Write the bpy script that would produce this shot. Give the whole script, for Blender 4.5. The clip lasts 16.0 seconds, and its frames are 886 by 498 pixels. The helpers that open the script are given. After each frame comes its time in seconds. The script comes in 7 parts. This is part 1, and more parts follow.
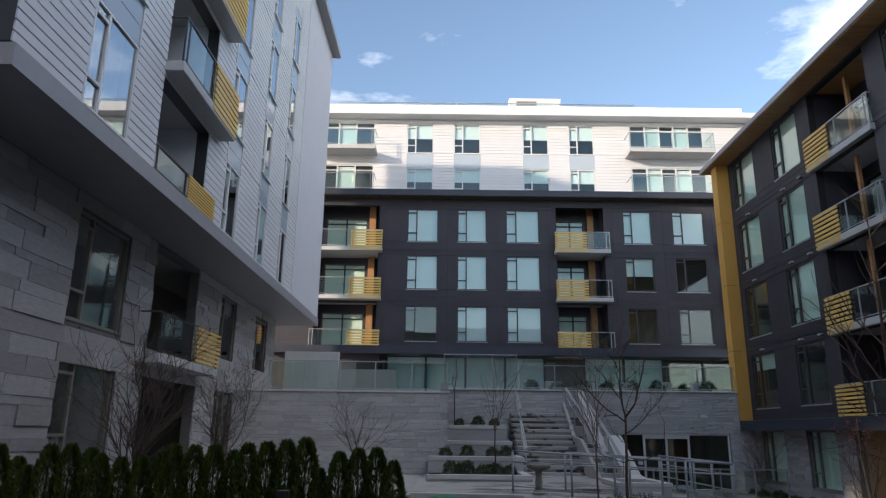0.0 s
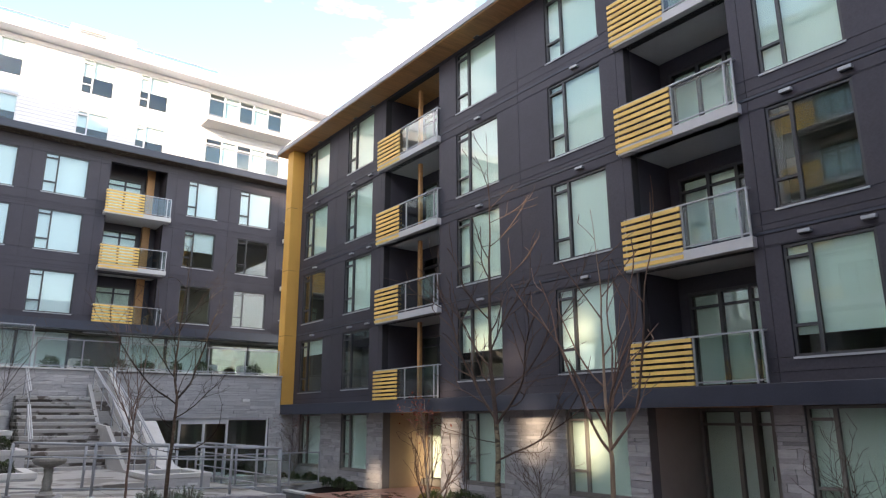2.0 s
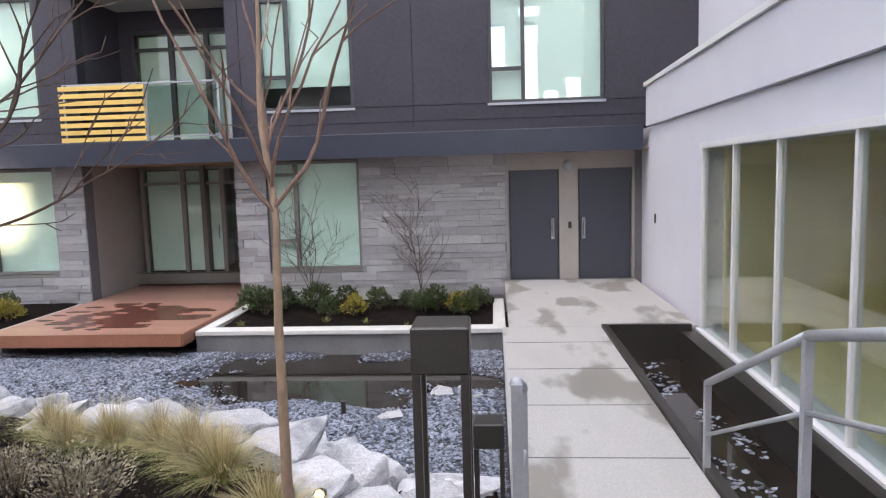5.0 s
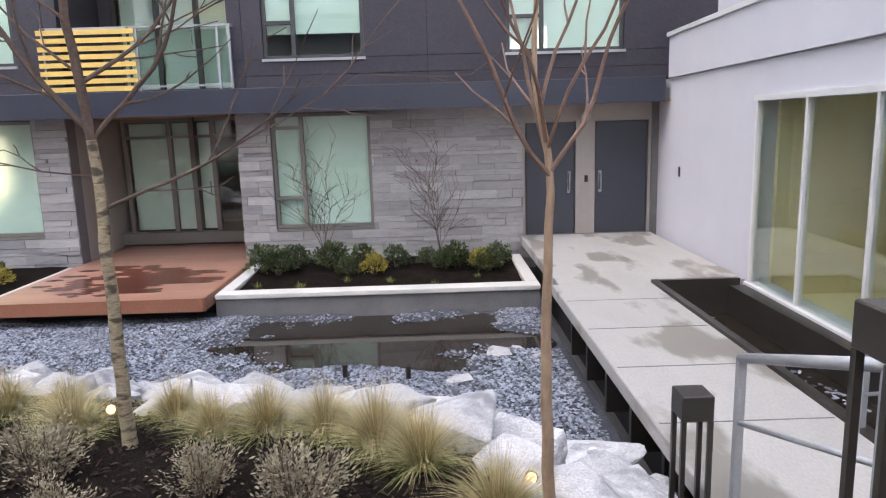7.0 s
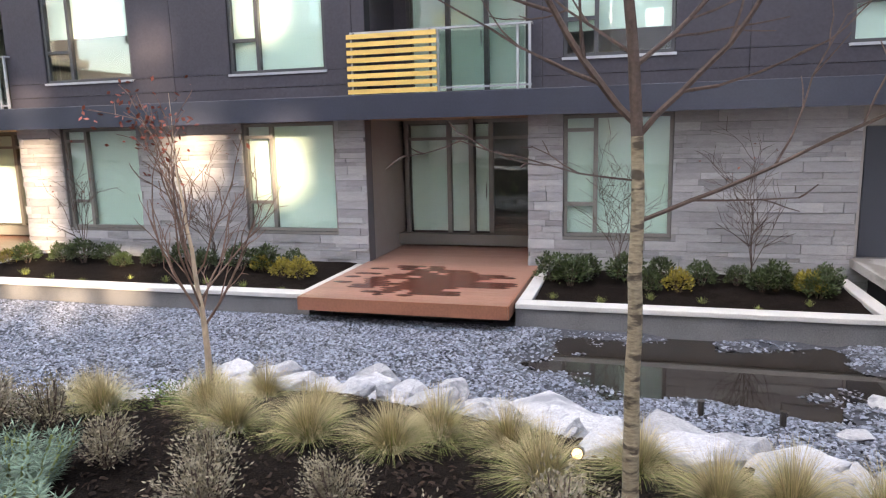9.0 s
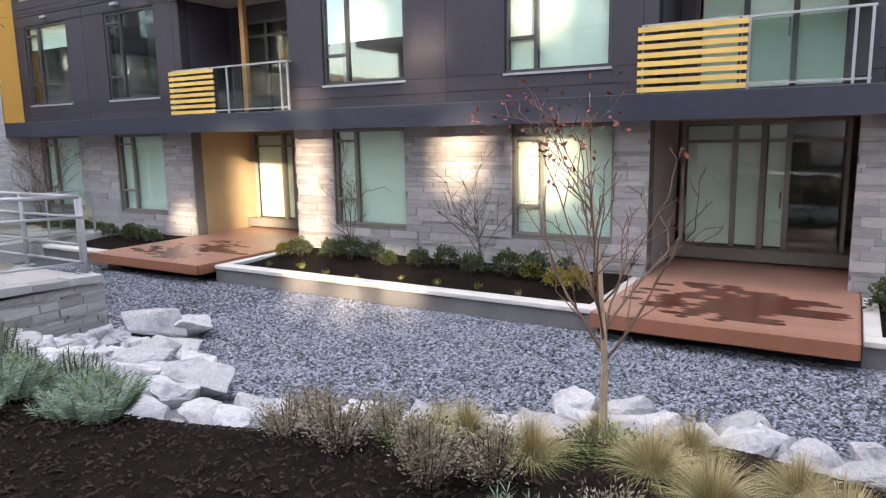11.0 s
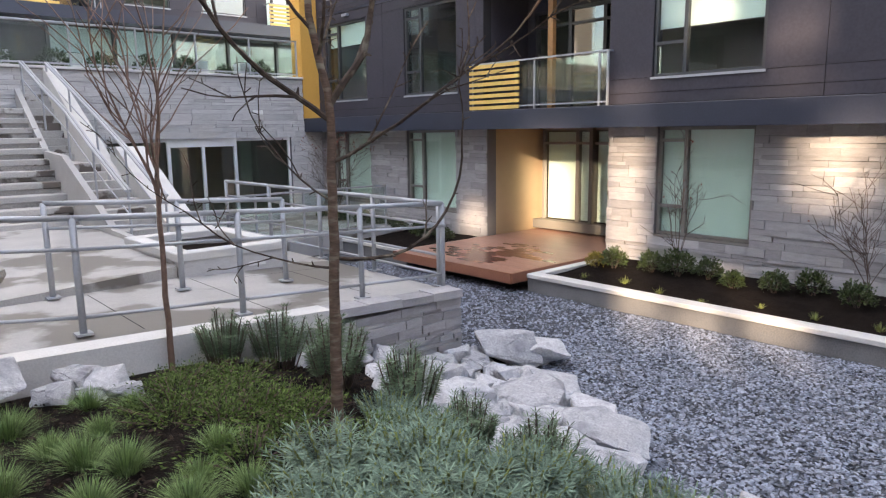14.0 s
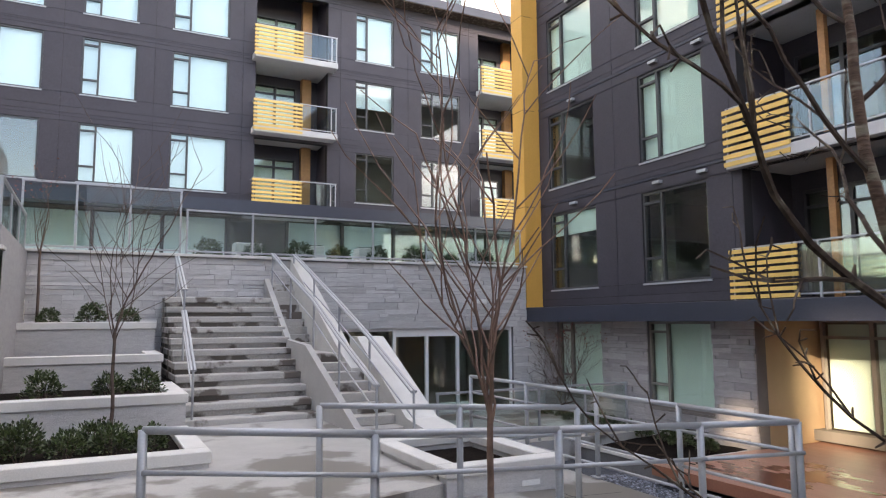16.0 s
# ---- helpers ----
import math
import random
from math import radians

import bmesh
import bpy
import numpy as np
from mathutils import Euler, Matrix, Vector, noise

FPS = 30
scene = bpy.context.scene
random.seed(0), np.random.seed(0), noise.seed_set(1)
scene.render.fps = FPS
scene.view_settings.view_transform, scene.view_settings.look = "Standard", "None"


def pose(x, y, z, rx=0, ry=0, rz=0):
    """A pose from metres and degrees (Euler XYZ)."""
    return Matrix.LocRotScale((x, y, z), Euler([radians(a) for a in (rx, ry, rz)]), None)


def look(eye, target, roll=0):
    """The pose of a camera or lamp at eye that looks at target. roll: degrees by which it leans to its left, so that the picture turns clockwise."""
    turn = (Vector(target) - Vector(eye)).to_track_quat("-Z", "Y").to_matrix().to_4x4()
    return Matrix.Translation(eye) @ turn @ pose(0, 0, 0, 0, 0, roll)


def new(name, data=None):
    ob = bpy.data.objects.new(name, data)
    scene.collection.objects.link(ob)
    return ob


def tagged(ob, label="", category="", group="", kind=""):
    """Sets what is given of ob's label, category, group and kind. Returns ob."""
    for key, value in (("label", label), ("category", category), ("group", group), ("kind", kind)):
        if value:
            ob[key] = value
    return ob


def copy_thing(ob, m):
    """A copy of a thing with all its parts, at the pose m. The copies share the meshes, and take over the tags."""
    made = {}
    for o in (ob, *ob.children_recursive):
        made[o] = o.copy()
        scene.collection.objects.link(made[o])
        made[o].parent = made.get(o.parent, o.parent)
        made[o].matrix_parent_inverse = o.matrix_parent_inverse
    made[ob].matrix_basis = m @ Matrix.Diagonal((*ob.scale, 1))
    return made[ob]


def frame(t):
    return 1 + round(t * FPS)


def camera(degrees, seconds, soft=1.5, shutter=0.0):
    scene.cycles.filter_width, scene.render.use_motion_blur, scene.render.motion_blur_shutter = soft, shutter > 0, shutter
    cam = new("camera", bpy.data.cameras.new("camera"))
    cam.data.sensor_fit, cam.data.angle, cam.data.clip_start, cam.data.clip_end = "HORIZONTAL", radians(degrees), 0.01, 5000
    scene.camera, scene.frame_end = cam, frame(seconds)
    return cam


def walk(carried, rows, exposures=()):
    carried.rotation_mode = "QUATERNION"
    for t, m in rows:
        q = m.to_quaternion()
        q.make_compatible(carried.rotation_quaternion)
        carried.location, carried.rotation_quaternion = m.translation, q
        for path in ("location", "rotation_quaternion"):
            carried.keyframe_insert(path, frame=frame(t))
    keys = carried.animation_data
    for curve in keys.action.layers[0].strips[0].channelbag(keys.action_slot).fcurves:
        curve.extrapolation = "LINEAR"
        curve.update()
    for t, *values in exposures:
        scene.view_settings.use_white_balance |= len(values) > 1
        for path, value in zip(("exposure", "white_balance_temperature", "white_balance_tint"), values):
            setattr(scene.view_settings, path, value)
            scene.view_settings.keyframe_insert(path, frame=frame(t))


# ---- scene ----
cam = camera(65.8, 16.0, soft=1.2)
PATH = [
    (0, (-13.745, 2.231, 2.124), (-13.747, 4.163, 2.64), 0.7),
    (0.5, (-13.683, 2.883, 2.064), (-13.379, 4.797, 2.557), 0.5),
    (1, (-13.606, 3.337, 2.104), (-12.99, 5.177, 2.59), 0.2),
    (1.5, (-13.584, 3.801, 2.076), (-12.658, 5.505, 2.562), 0.1),
    (2, (-13.672, 4.287, 2.089), (-12.495, 5.831, 2.573), -0.2),
    (2.5, (-13.587, 4.765, 2.023), (-12.228, 6.15, 2.509), -0.1),
    (3, (-13.495, 5.173, 1.974), (-11.983, 6.391, 2.452), -0.3),
    (3.5, (-13.254, 5.272, 2.149), (-11.6, 6.35, 2.469), -0.8),
    (4, (-13.155, 5.786, 2.187), (-11.295, 6.502, 2.346), -1.0),
    (4.5, (-12.879, 6.221, 1.992), (-10.905, 6.536, 1.913), -1.2),
    (7, (-12.382, 7.956, 2.069), (-10.414, 7.936, 1.709), -1.7),
    (7.5, (-12.246, 8.398, 2.07), (-10.278, 8.432, 1.715), -1.7),
    (8, (-12.086, 8.806, 2.054), (-10.12, 8.911, 1.703), -1.5),
    (8.5, (-11.931, 9.235, 2.06), (-9.993, 9.595, 1.719), -1.0),
    (9, (-11.818, 9.649, 2.068), (-9.92, 10.187, 1.735), -1.3),
    (9.5, (-11.746, 10.114, 2.085), (-9.873, 10.731, 1.751), -1.4),
    (10, (-11.681, 10.565, 2.066), (-9.866, 11.338, 1.741), -1.2),
    (12.5, (-11.781, 12.792, 2.307), (-10.191, 13.954, 1.961), -1.2),
    (13, (-11.801, 13.206, 2.281), (-10.23, 14.395, 1.936), -1.1),
    (13.5, (-11.806, 13.622, 2.273), (-10.309, 14.903, 1.93), -0.9),
    (14, (-11.917, 14.078, 2.309), (-10.609, 15.552, 1.969), -0.8),
    (14.5, (-12.017, 14.521, 2.345), (-10.814, 16.083, 2.01), -0.8),
    (15, (-12.064, 14.985, 2.373), (-10.916, 16.601, 2.101), -0.8),
    (15.5, (-12.144, 15.45, 2.377), (-11.074, 17.14, 2.379), -0.5),
    (16, (-12.183, 16.096, 2.382), (-11.279, 17.868, 2.59), -0.4),
]
walk(cam, [(t, look(eye, target, roll)) for t, eye, target, roll in PATH], exposures=[(0, 0.95, 6700, 14), (1, 1.65, 7200, 17), (2, 2.2, 7500, 19), (3, 2.55, 7500, 19), (3.5, 2.75, 7650, 20), (4.5, 3.43, 7750, 20), (8, 3.52, 7850, 20), (12.5, 3.12, 7700, 20), (14.5, 2.95, 7650, 21), (15.5, 3.0, 7750, 21), (16, 2.6, 7750, 21)])

# ---------------- light ----------------
SUN_AZ, SUN_EL = radians(52), radians(14)
world = bpy.data.worlds.new("world")
scene.world = world
world.use_nodes = True
wn = world.node_tree.nodes
wl = world.node_tree.links
wn.clear()
sky = wn.new("ShaderNodeTexSky")
sky.sky_type = 'NISHITA'
sky.sun_disc = False
sky.sun_elevation = SUN_EL
sky.sun_rotation = math.atan2(-math.sin(SUN_AZ), -math.cos(SUN_AZ))
sky.air_density = 1.0
sky.dust_density = 0.3
sky.ozone_density = 1.6
coord = wn.new("ShaderNodeTexCoord")
cmap = wn.new("ShaderNodeMapping")
cmap.inputs["Location"].default_value = (4.3, 1.9, 0.6)
cmap.inputs["Scale"].default_value = (1.0, 1.0, 2.6)
cmap.inputs["Rotation"].default_value = (0, 0, radians(17))
cn = wn.new("ShaderNodeTexNoise")
cn.inputs["Scale"].default_value = 1.7
cn.inputs["Detail"].default_value = 7.0
cn.inputs["Roughness"].default_value = 0.6
cr = wn.new("ShaderNodeValToRGB")
cr.color_ramp.elements[0].position = 0.465
cr.color_ramp.elements[1].position = 0.71
cmix = wn.new("ShaderNodeMixRGB")
cmix.inputs["Color2"].default_value = (10.5, 10.7, 11.1, 1)
bg = wn.new("ShaderNodeBackground")
bg.inputs["Strength"].default_value = 0.15
wo = wn.new("ShaderNodeOutputWorld")
wl.new(coord.outputs["Generated"], cmap.inputs["Vector"])
wl.new(cmap.outputs["Vector"], cn.inputs["Vector"])
wl.new(cn.outputs["Fac"], cr.inputs["Fac"])
wl.new(cr.outputs["Color"], cmix.inputs["Fac"])
wl.new(sky.outputs["Color"], cmix.inputs["Color1"])
wl.new(cmix.outputs["Color"], bg.inputs["Color"])
wl.new(bg.outputs["Background"], wo.inputs["Surface"])

sun_data = bpy.data.lights.new("sun", 'SUN')
sun_data.energy = 2.3
sun_data.angle = radians(1.6)
sun_data.color = (1.0, 0.86, 0.66)
sun = new("sun", sun_data)
sun_dir = Vector((-math.sin(SUN_AZ) * math.cos(SUN_EL), -math.cos(SUN_AZ) * math.cos(SUN_EL), math.sin(SUN_EL)))
sun.matrix_world = look(sun_dir * 80, (0, 0, 0))


# ---------------- materials ----------------
def material(name, color, rough=0.7, metal=0.0, vary=0.15, scale=3.0, fine=60.0, bump=0.15, rand=0.0, stain=None, spec=0.5, stretch=(1, 1, 1)):
    """Principled surface with large and fine variation, relief, and a shade that differs from piece to piece."""
    m = bpy.data.materials.new(name)
    m.use_nodes = True
    n, l = m.node_tree.nodes, m.node_tree.links
    b = n["Principled BSDF"]
    b.inputs["Roughness"].default_value = rough
    b.inputs["Metallic"].default_value = metal
    b.inputs["Specular IOR Level"].default_value = spec
    tc = n.new("ShaderNodeTexCoord")
    mp = n.new("ShaderNodeMapping")
    mp.inputs["Scale"].default_value = stretch
    l.new(tc.outputs["Object"], mp.inputs["Vector"])
    big = n.new("ShaderNodeTexNoise")
    big.inputs["Scale"].default_value = scale
    big.inputs["Detail"].default_value = 6
    big.inputs["Roughness"].default_value = 0.65
    small = n.new("ShaderNodeTexNoise")
    small.inputs["Scale"].default_value = fine
    small.inputs["Detail"].default_value = 3
    l.new(mp.outputs["Vector"], big.inputs["Vector"])
    l.new(mp.outputs["Vector"], small.inputs["Vector"])
    c1 = [max(0, c * (1 - vary)) for c in color]
    c2 = [min(1, c * (1 + vary)) for c in color]
    mix = n.new("ShaderNodeMixRGB")
    mix.inputs["Color1"].default_value = (*c1, 1)
    mix.inputs["Color2"].default_value = (*c2, 1)
    add = n.new("ShaderNodeMath")
    add.operation = 'MULTIPLY_ADD'
    add.inputs[1].default_value = 0.5
    half = n.new("ShaderNodeMath")
    half.operation = 'MULTIPLY'
    half.inputs[1].default_value = 0.5
    l.new(small.outputs["Fac"], half.inputs[0])
    l.new(big.outputs["Fac"], add.inputs[0])
    l.new(half.outputs[0], add.inputs[2])
    ramp = n.new("ShaderNodeMapRange")
    ramp.inputs["From Min"].default_value = 0.3
    ramp.inputs["From Max"].default_value = 0.7
    l.new(add.outputs[0], ramp.inputs["Value"])
    l.new(ramp.outputs["Result"], mix.inputs["Fac"])
    out = mix.outputs["Color"]
    if stain:
        sn = n.new("ShaderNodeTexNoise")
        sn.inputs["Scale"].default_value = stain[3]
        sn.inputs["Detail"].default_value = 5
        l.new(mp.outputs["Vector"], sn.inputs["Vector"])
        sr = n.new("ShaderNodeValToRGB")
        sr.color_ramp.elements[0].position = stain[4]
        sr.color_ramp.elements[1].position = stain[4] + (stain[5] if len(stain) > 5 else 0.045)
        l.new(sn.outputs["Fac"], sr.inputs["Fac"])
        sm = n.new("ShaderNodeMixRGB")
        sm.inputs["Color2"].default_value = (*stain[:3], 1)
        l.new(out, sm.inputs["Color1"])
        l.new(sr.outputs["Color"], sm.inputs["Fac"])
        out = sm.outputs["Color"]
    if rand:
        oi = n.new("ShaderNodeObjectInfo")
        ge = n.new("ShaderNodeNewGeometry")
        ad = n.new("ShaderNodeMath")
        ad.operation = 'ADD'
        l.new(oi.outputs["Random"], ad.inputs[0])
        l.new(ge.outputs["Random Per Island"], ad.inputs[1])
        fr = n.new("ShaderNodeMath")
        fr.operation = 'FRACT'
        l.new(ad.outputs[0], fr.inputs[0])
        mr = n.new("ShaderNodeMapRange")
        mr.inputs["To Min"].default_value = 1 - rand
        mr.inputs["To Max"].default_value = 1 + rand
        l.new(fr.outputs[0], mr.inputs["Value"])
        hs = n.new("ShaderNodeHueSaturation")
        l.new(mr.outputs["Result"], hs.inputs["Value"])
        l.new(out, hs.inputs["Color"])
        out = hs.outputs["Color"]
    l.new(out, b.inputs["Base Color"])
    if bump:
        bp = n.new("ShaderNodeBump")
        bp.inputs["Strength"].default_value = bump
        bp.inputs["Distance"].default_value = 0.02
        l.new(add.outputs[0], bp.inputs["Height"])
        l.new(bp.outputs["Normal"], b.inputs["Normal"])
    return m


def glass_material(name, color, rough=0.02, reflect=0.08):
    """Clear pane: transparent with a Fresnel mirror coat."""
    m = bpy.data.materials.new(name)
    m.use_nodes = True
    n, l = m.node_tree.nodes, m.node_tree.links
    n.remove(n["Principled BSDF"])
    out = n["Material Output"]
    tr = n.new("ShaderNodeBsdfTransparent")
    tr.inputs["Color"].default_value = (*color, 1)
    gl = n.new("ShaderNodeBsdfGlossy")
    gl.inputs["Roughness"].default_value = rough
    fz = n.new("ShaderNodeLayerWeight")
    fz.inputs["Blend"].default_value = 0.5
    pw = n.new("ShaderNodeMath")
    pw.operation = 'POWER'
    pw.inputs[1].default_value = 4.0
    ma = n.new("ShaderNodeMath")
    ma.operation = 'MULTIPLY_ADD'
    ma.inputs[1].default_value = 0.85
    ma.inputs[2].default_value = reflect
    l.new(fz.outputs["Facing"], pw.inputs[0])
    l.new(pw.outputs[0], ma.inputs[0])
    mx = n.new("ShaderNodeMixShader")
    l.new(ma.outputs[0], mx.inputs["Fac"])
    l.new(tr.outputs["BSDF"], mx.inputs[1])
    l.new(gl.outputs["BSDF"], mx.inputs[2])
    l.new(mx.outputs["Shader"], out.inputs["Surface"])
    return m


M_CHAR = material("charcoal_panel", (0.043, 0.040, 0.051), 0.55, vary=0.22, scale=0.8, fine=25, bump=0.04, rand=0.07, spec=0.35)
M_BAND = material("dark_metal_flashing", (0.028, 0.033, 0.05), 0.38, vary=0.2, scale=1.5, fine=30, bump=0.03)
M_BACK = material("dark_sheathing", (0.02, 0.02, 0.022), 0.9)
M_STONE = material("split_ledger_stone", (0.34, 0.33, 0.33), 0.9, vary=0.24, scale=5, fine=45, bump=0.6, rand=0.2, stretch=(1, 1, 4))
M_PSTONE = material("pale_split_stone", (0.48, 0.47, 0.46), 0.9, vary=0.2, scale=5, fine=45, bump=0.55, rand=0.12, stretch=(1, 1, 4))
M_MORTAR = material("stone_joint", (0.14, 0.135, 0.135), 0.95, vary=0.2)
M_WHITE = material("white_cladding", (0.68, 0.68, 0.70), 0.55, vary=0.05, scale=1.0, fine=30, bump=0.04, rand=0.03)
M_STUCCO = material("white_stucco", (0.60, 0.60, 0.65), 0.8, vary=0.06, scale=1.2, fine=120, bump=0.08)
M_ORANGE = material("ochre_panel", (0.62, 0.33, 0.07), 0.55, vary=0.10, scale=0.8, fine=20, bump=0.05)
M_SOFFIT = material("cedar_soffit", (0.42, 0.21, 0.08), 0.5, vary=0.25, scale=2.0, fine=18, bump=0.12, rand=0.1, stretch=(1, 0.12, 1))
M_SLAT = material("yellow_stained_slat", (0.72, 0.47, 0.13), 0.55, vary=0.14, scale=4, fine=40, bump=0.1, rand=0.07, stretch=(0.15, 1, 1))
M_FRAME = material("dark_window_frame", (0.045, 0.047, 0.05), 0.4, vary=0.1, bump=0.02)
M_FRAMEG = material("bronze_grey_frame", (0.20, 0.185, 0.165), 0.4, vary=0.08, bump=0.02)
M_FRAMEW = material("white_window_frame", (0.68, 0.68, 0.68), 0.4, vary=0.05, bump=0.02)
M_ALU = material("grey_painted_metal", (0.37, 0.385, 0.40), 0.42, metal=0.3, vary=0.1, scale=6, bump=0.02)
M_GLASS = glass_material("window_glass", (0.93, 0.985, 0.96))
M_RGLASS = glass_material("rail_glass", (0.86, 0.93, 0.91))
M_SKYGLASS = glass_material("sky_reflecting_glass", (0.5, 0.55, 0.6), reflect=0.42)
# Both blind tones are lightened to include sky glare on the panes.
M_BLIND = material("pale_roller_blind", (0.72, 0.81, 0.745), 0.9, vary=0.05, scale=1.0, fine=200, bump=0.03)
M_BLINDSKY = material("white_blind_sky_glare", (0.70, 0.76, 0.82), 0.9, vary=0.05, scale=1.0, fine=200, bump=0.03)
# Dark grey carries the gloom of unlit rooms behind the glass.
M_ROOM = material("unlit_room_tone", (0.16, 0.15, 0.13), 0.9, vary=0.2, scale=0.6, bump=0)
# Beige raised in place of the light inside the pavilion.
M_ROOMW = material("light_filled_beige_wall", (0.80, 0.68, 0.42), 0.9, vary=0.12, scale=0.6, bump=0)
M_CONC = material("cast_concrete", (0.40, 0.39, 0.37), 0.75, vary=0.18, scale=1.2, fine=70, bump=0.15)
M_WETCONC = material("damp_concrete", (0.38, 0.37, 0.35), 0.5, vary=0.22, scale=1.5, fine=60, bump=0.12, stain=(0.17, 0.155, 0.135, 0.7, 0.5))
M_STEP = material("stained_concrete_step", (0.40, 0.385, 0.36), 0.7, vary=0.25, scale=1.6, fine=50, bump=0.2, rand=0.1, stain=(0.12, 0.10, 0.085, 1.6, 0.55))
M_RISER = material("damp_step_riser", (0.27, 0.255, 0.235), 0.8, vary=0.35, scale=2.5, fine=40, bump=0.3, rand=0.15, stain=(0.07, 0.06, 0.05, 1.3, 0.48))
M_PATH = material("streaked_wet_concrete", (0.41, 0.40, 0.38), 0.5, vary=0.16, scale=1.5, fine=60, bump=0.12, stretch=(0.45, 1, 1), stain=(0.22, 0.205, 0.18, 1.5, 0.52, 0.07))
M_SPAN = material("pale_spandrel_glass", (0.42, 0.48, 0.55), 0.12, vary=0.06, scale=0.7, bump=0)
# Niche panel tone includes the low sun that falls on it.
M_CREAM = material("sun_warmed_niche_panel", (0.40, 0.29, 0.18), 0.6, vary=0.15, scale=1.2, bump=0.05)
M_COPE = material("pale_coping", (0.56, 0.55, 0.52), 0.75, vary=0.15, scale=2, fine=60, bump=0.15)
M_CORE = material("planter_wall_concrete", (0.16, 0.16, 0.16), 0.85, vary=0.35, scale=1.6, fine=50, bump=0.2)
M_SLAB = material("balcony_concrete", (0.46, 0.46, 0.46), 0.7, vary=0.12, scale=1.5, fine=60, bump=0.08)
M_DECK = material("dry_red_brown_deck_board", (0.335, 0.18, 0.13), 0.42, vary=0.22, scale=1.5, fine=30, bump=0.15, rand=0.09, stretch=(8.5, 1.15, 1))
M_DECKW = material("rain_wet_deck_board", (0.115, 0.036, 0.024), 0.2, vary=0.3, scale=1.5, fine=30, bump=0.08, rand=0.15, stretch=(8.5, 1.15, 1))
M_FASC = material("orange_brown_deck_fascia", (0.29, 0.12, 0.072), 0.4, vary=0.22, scale=1.2, fine=30, bump=0.15, stretch=(8.5, 1.15, 1))
M_DOOR = material("slate_blue_door", (0.04, 0.045, 0.058), 0.4, vary=0.1, scale=1, bump=0.02)
M_BEIGE = material("beige_trim", (0.33, 0.30, 0.27), 0.7, vary=0.1, bump=0.05)
M_STEEL = material("brushed_steel", (0.55, 0.55, 0.55), 0.25, metal=1.0, vary=0.05, bump=0.01)
M_BLACK = material("dark_bronze_metal", (0.03, 0.026, 0.022), 0.4, vary=0.2, bump=0.02)
M_SOIL = material("dark_mulch", (0.012, 0.009, 0.0075), 1.0, vary=0.7, scale=6, fine=70, bump=1.0, spec=0.05)
M_CHIP = material("bark_chip", (0.03, 0.021, 0.016), 0.9, vary=0.4, scale=9, bump=0, rand=0.7, spec=0.15)
# Bed colour is darkened for the shade in gaps between pebbles.
M_GRAVBASE = material("gap_shade_gravel_bed", (0.05, 0.055, 0.066), 0.7, vary=0.5, scale=3, fine=35, bump=1.0)
M_PEB = material("slate_pebble", (0.185, 0.205, 0.245), 0.5, vary=0.2, scale=6, fine=60, bump=0.2, rand=0.8)
M_ROCK = material("pale_granite_boulder", (0.49, 0.49, 0.495), 0.9, vary=0.35, scale=2.4, fine=24, bump=1.0, rand=0.18, stain=(0.27, 0.275, 0.29, 1.8, 0.48, 0.2), spec=0.2)
M_WATER = material("shallow_dark_water", (0.022, 0.017, 0.013), 0.04, vary=0.3, scale=1.5, fine=5, bump=0.012, spec=0.5)
M_BARK = material("mottled_grey_bark", (0.31, 0.25, 0.165), 0.9, vary=0.45, scale=12, fine=50, bump=0.7, stretch=(0.6, 0.6, 2.0), stain=(0.085, 0.065, 0.045, 12.0, 0.52, 0.09))
M_BARKR = material("smooth_tan_bark", (0.31, 0.21, 0.14), 0.6, vary=0.35, scale=9, fine=30, bump=0.25, stretch=(1, 1, 0.5))
# Tan bark again, lightened for the sun on the maple trunk.
M_MAPLE = material("sunlit_tan_smooth_bark", (0.52, 0.40, 0.28), 0.6, vary=0.3, scale=9, fine=30, bump=0.25, stretch=(1, 1, 0.5))
M_STEM = material("reddish_young_stem", (0.17, 0.10, 0.072), 0.65, vary=0.35, scale=9, fine=30, bump=0.25)
M_BARKM = material("red_brown_mottled_bark", (0.115, 0.075, 0.055), 0.85, vary=0.5, scale=9, fine=40, bump=0.6, spec=0.2, stretch=(0.6, 0.6, 2.5), stain=(0.2, 0.175, 0.13, 9.0, 0.53, 0.12))
M_BARKD = material("dark_brown_bark", (0.062, 0.045, 0.035), 0.9, vary=0.5, scale=9, fine=40, bump=0.6, spec=0.2, stain=(0.15, 0.13, 0.10, 9.0, 0.53, 0.12))
M_TWIG = material("grey_brown_twig", (0.105, 0.075, 0.062), 0.9, vary=0.35, scale=9, bump=0.2, spec=0.2)
M_REDLEAF = material("dry_red_leaf", (0.24, 0.055, 0.03), 0.7, vary=0.3, rand=0.4, bump=0)
M_LEAF = material("dark_evergreen_leaf", (0.042, 0.066, 0.018), 0.45, vary=0.3, rand=0.55, bump=0)
M_YLEAF = material("yellow_green_leaf", (0.26, 0.21, 0.03), 0.5, vary=0.3, rand=0.5, bump=0)
M_CEDAR = material("cedar_foliage", (0.058, 0.085, 0.014), 0.75, vary=0.3, rand=0.55, bump=0, spec=0.2)
M_BLUE = material("blue_green_leaf", (0.135, 0.20, 0.14), 0.7, vary=0.25, rand=0.5, bump=0, spec=0.25)
M_UPR = material("grey_green_leaf", (0.105, 0.15, 0.085), 0.8, vary=0.25, rand=0.5, bump=0, spec=0.2)
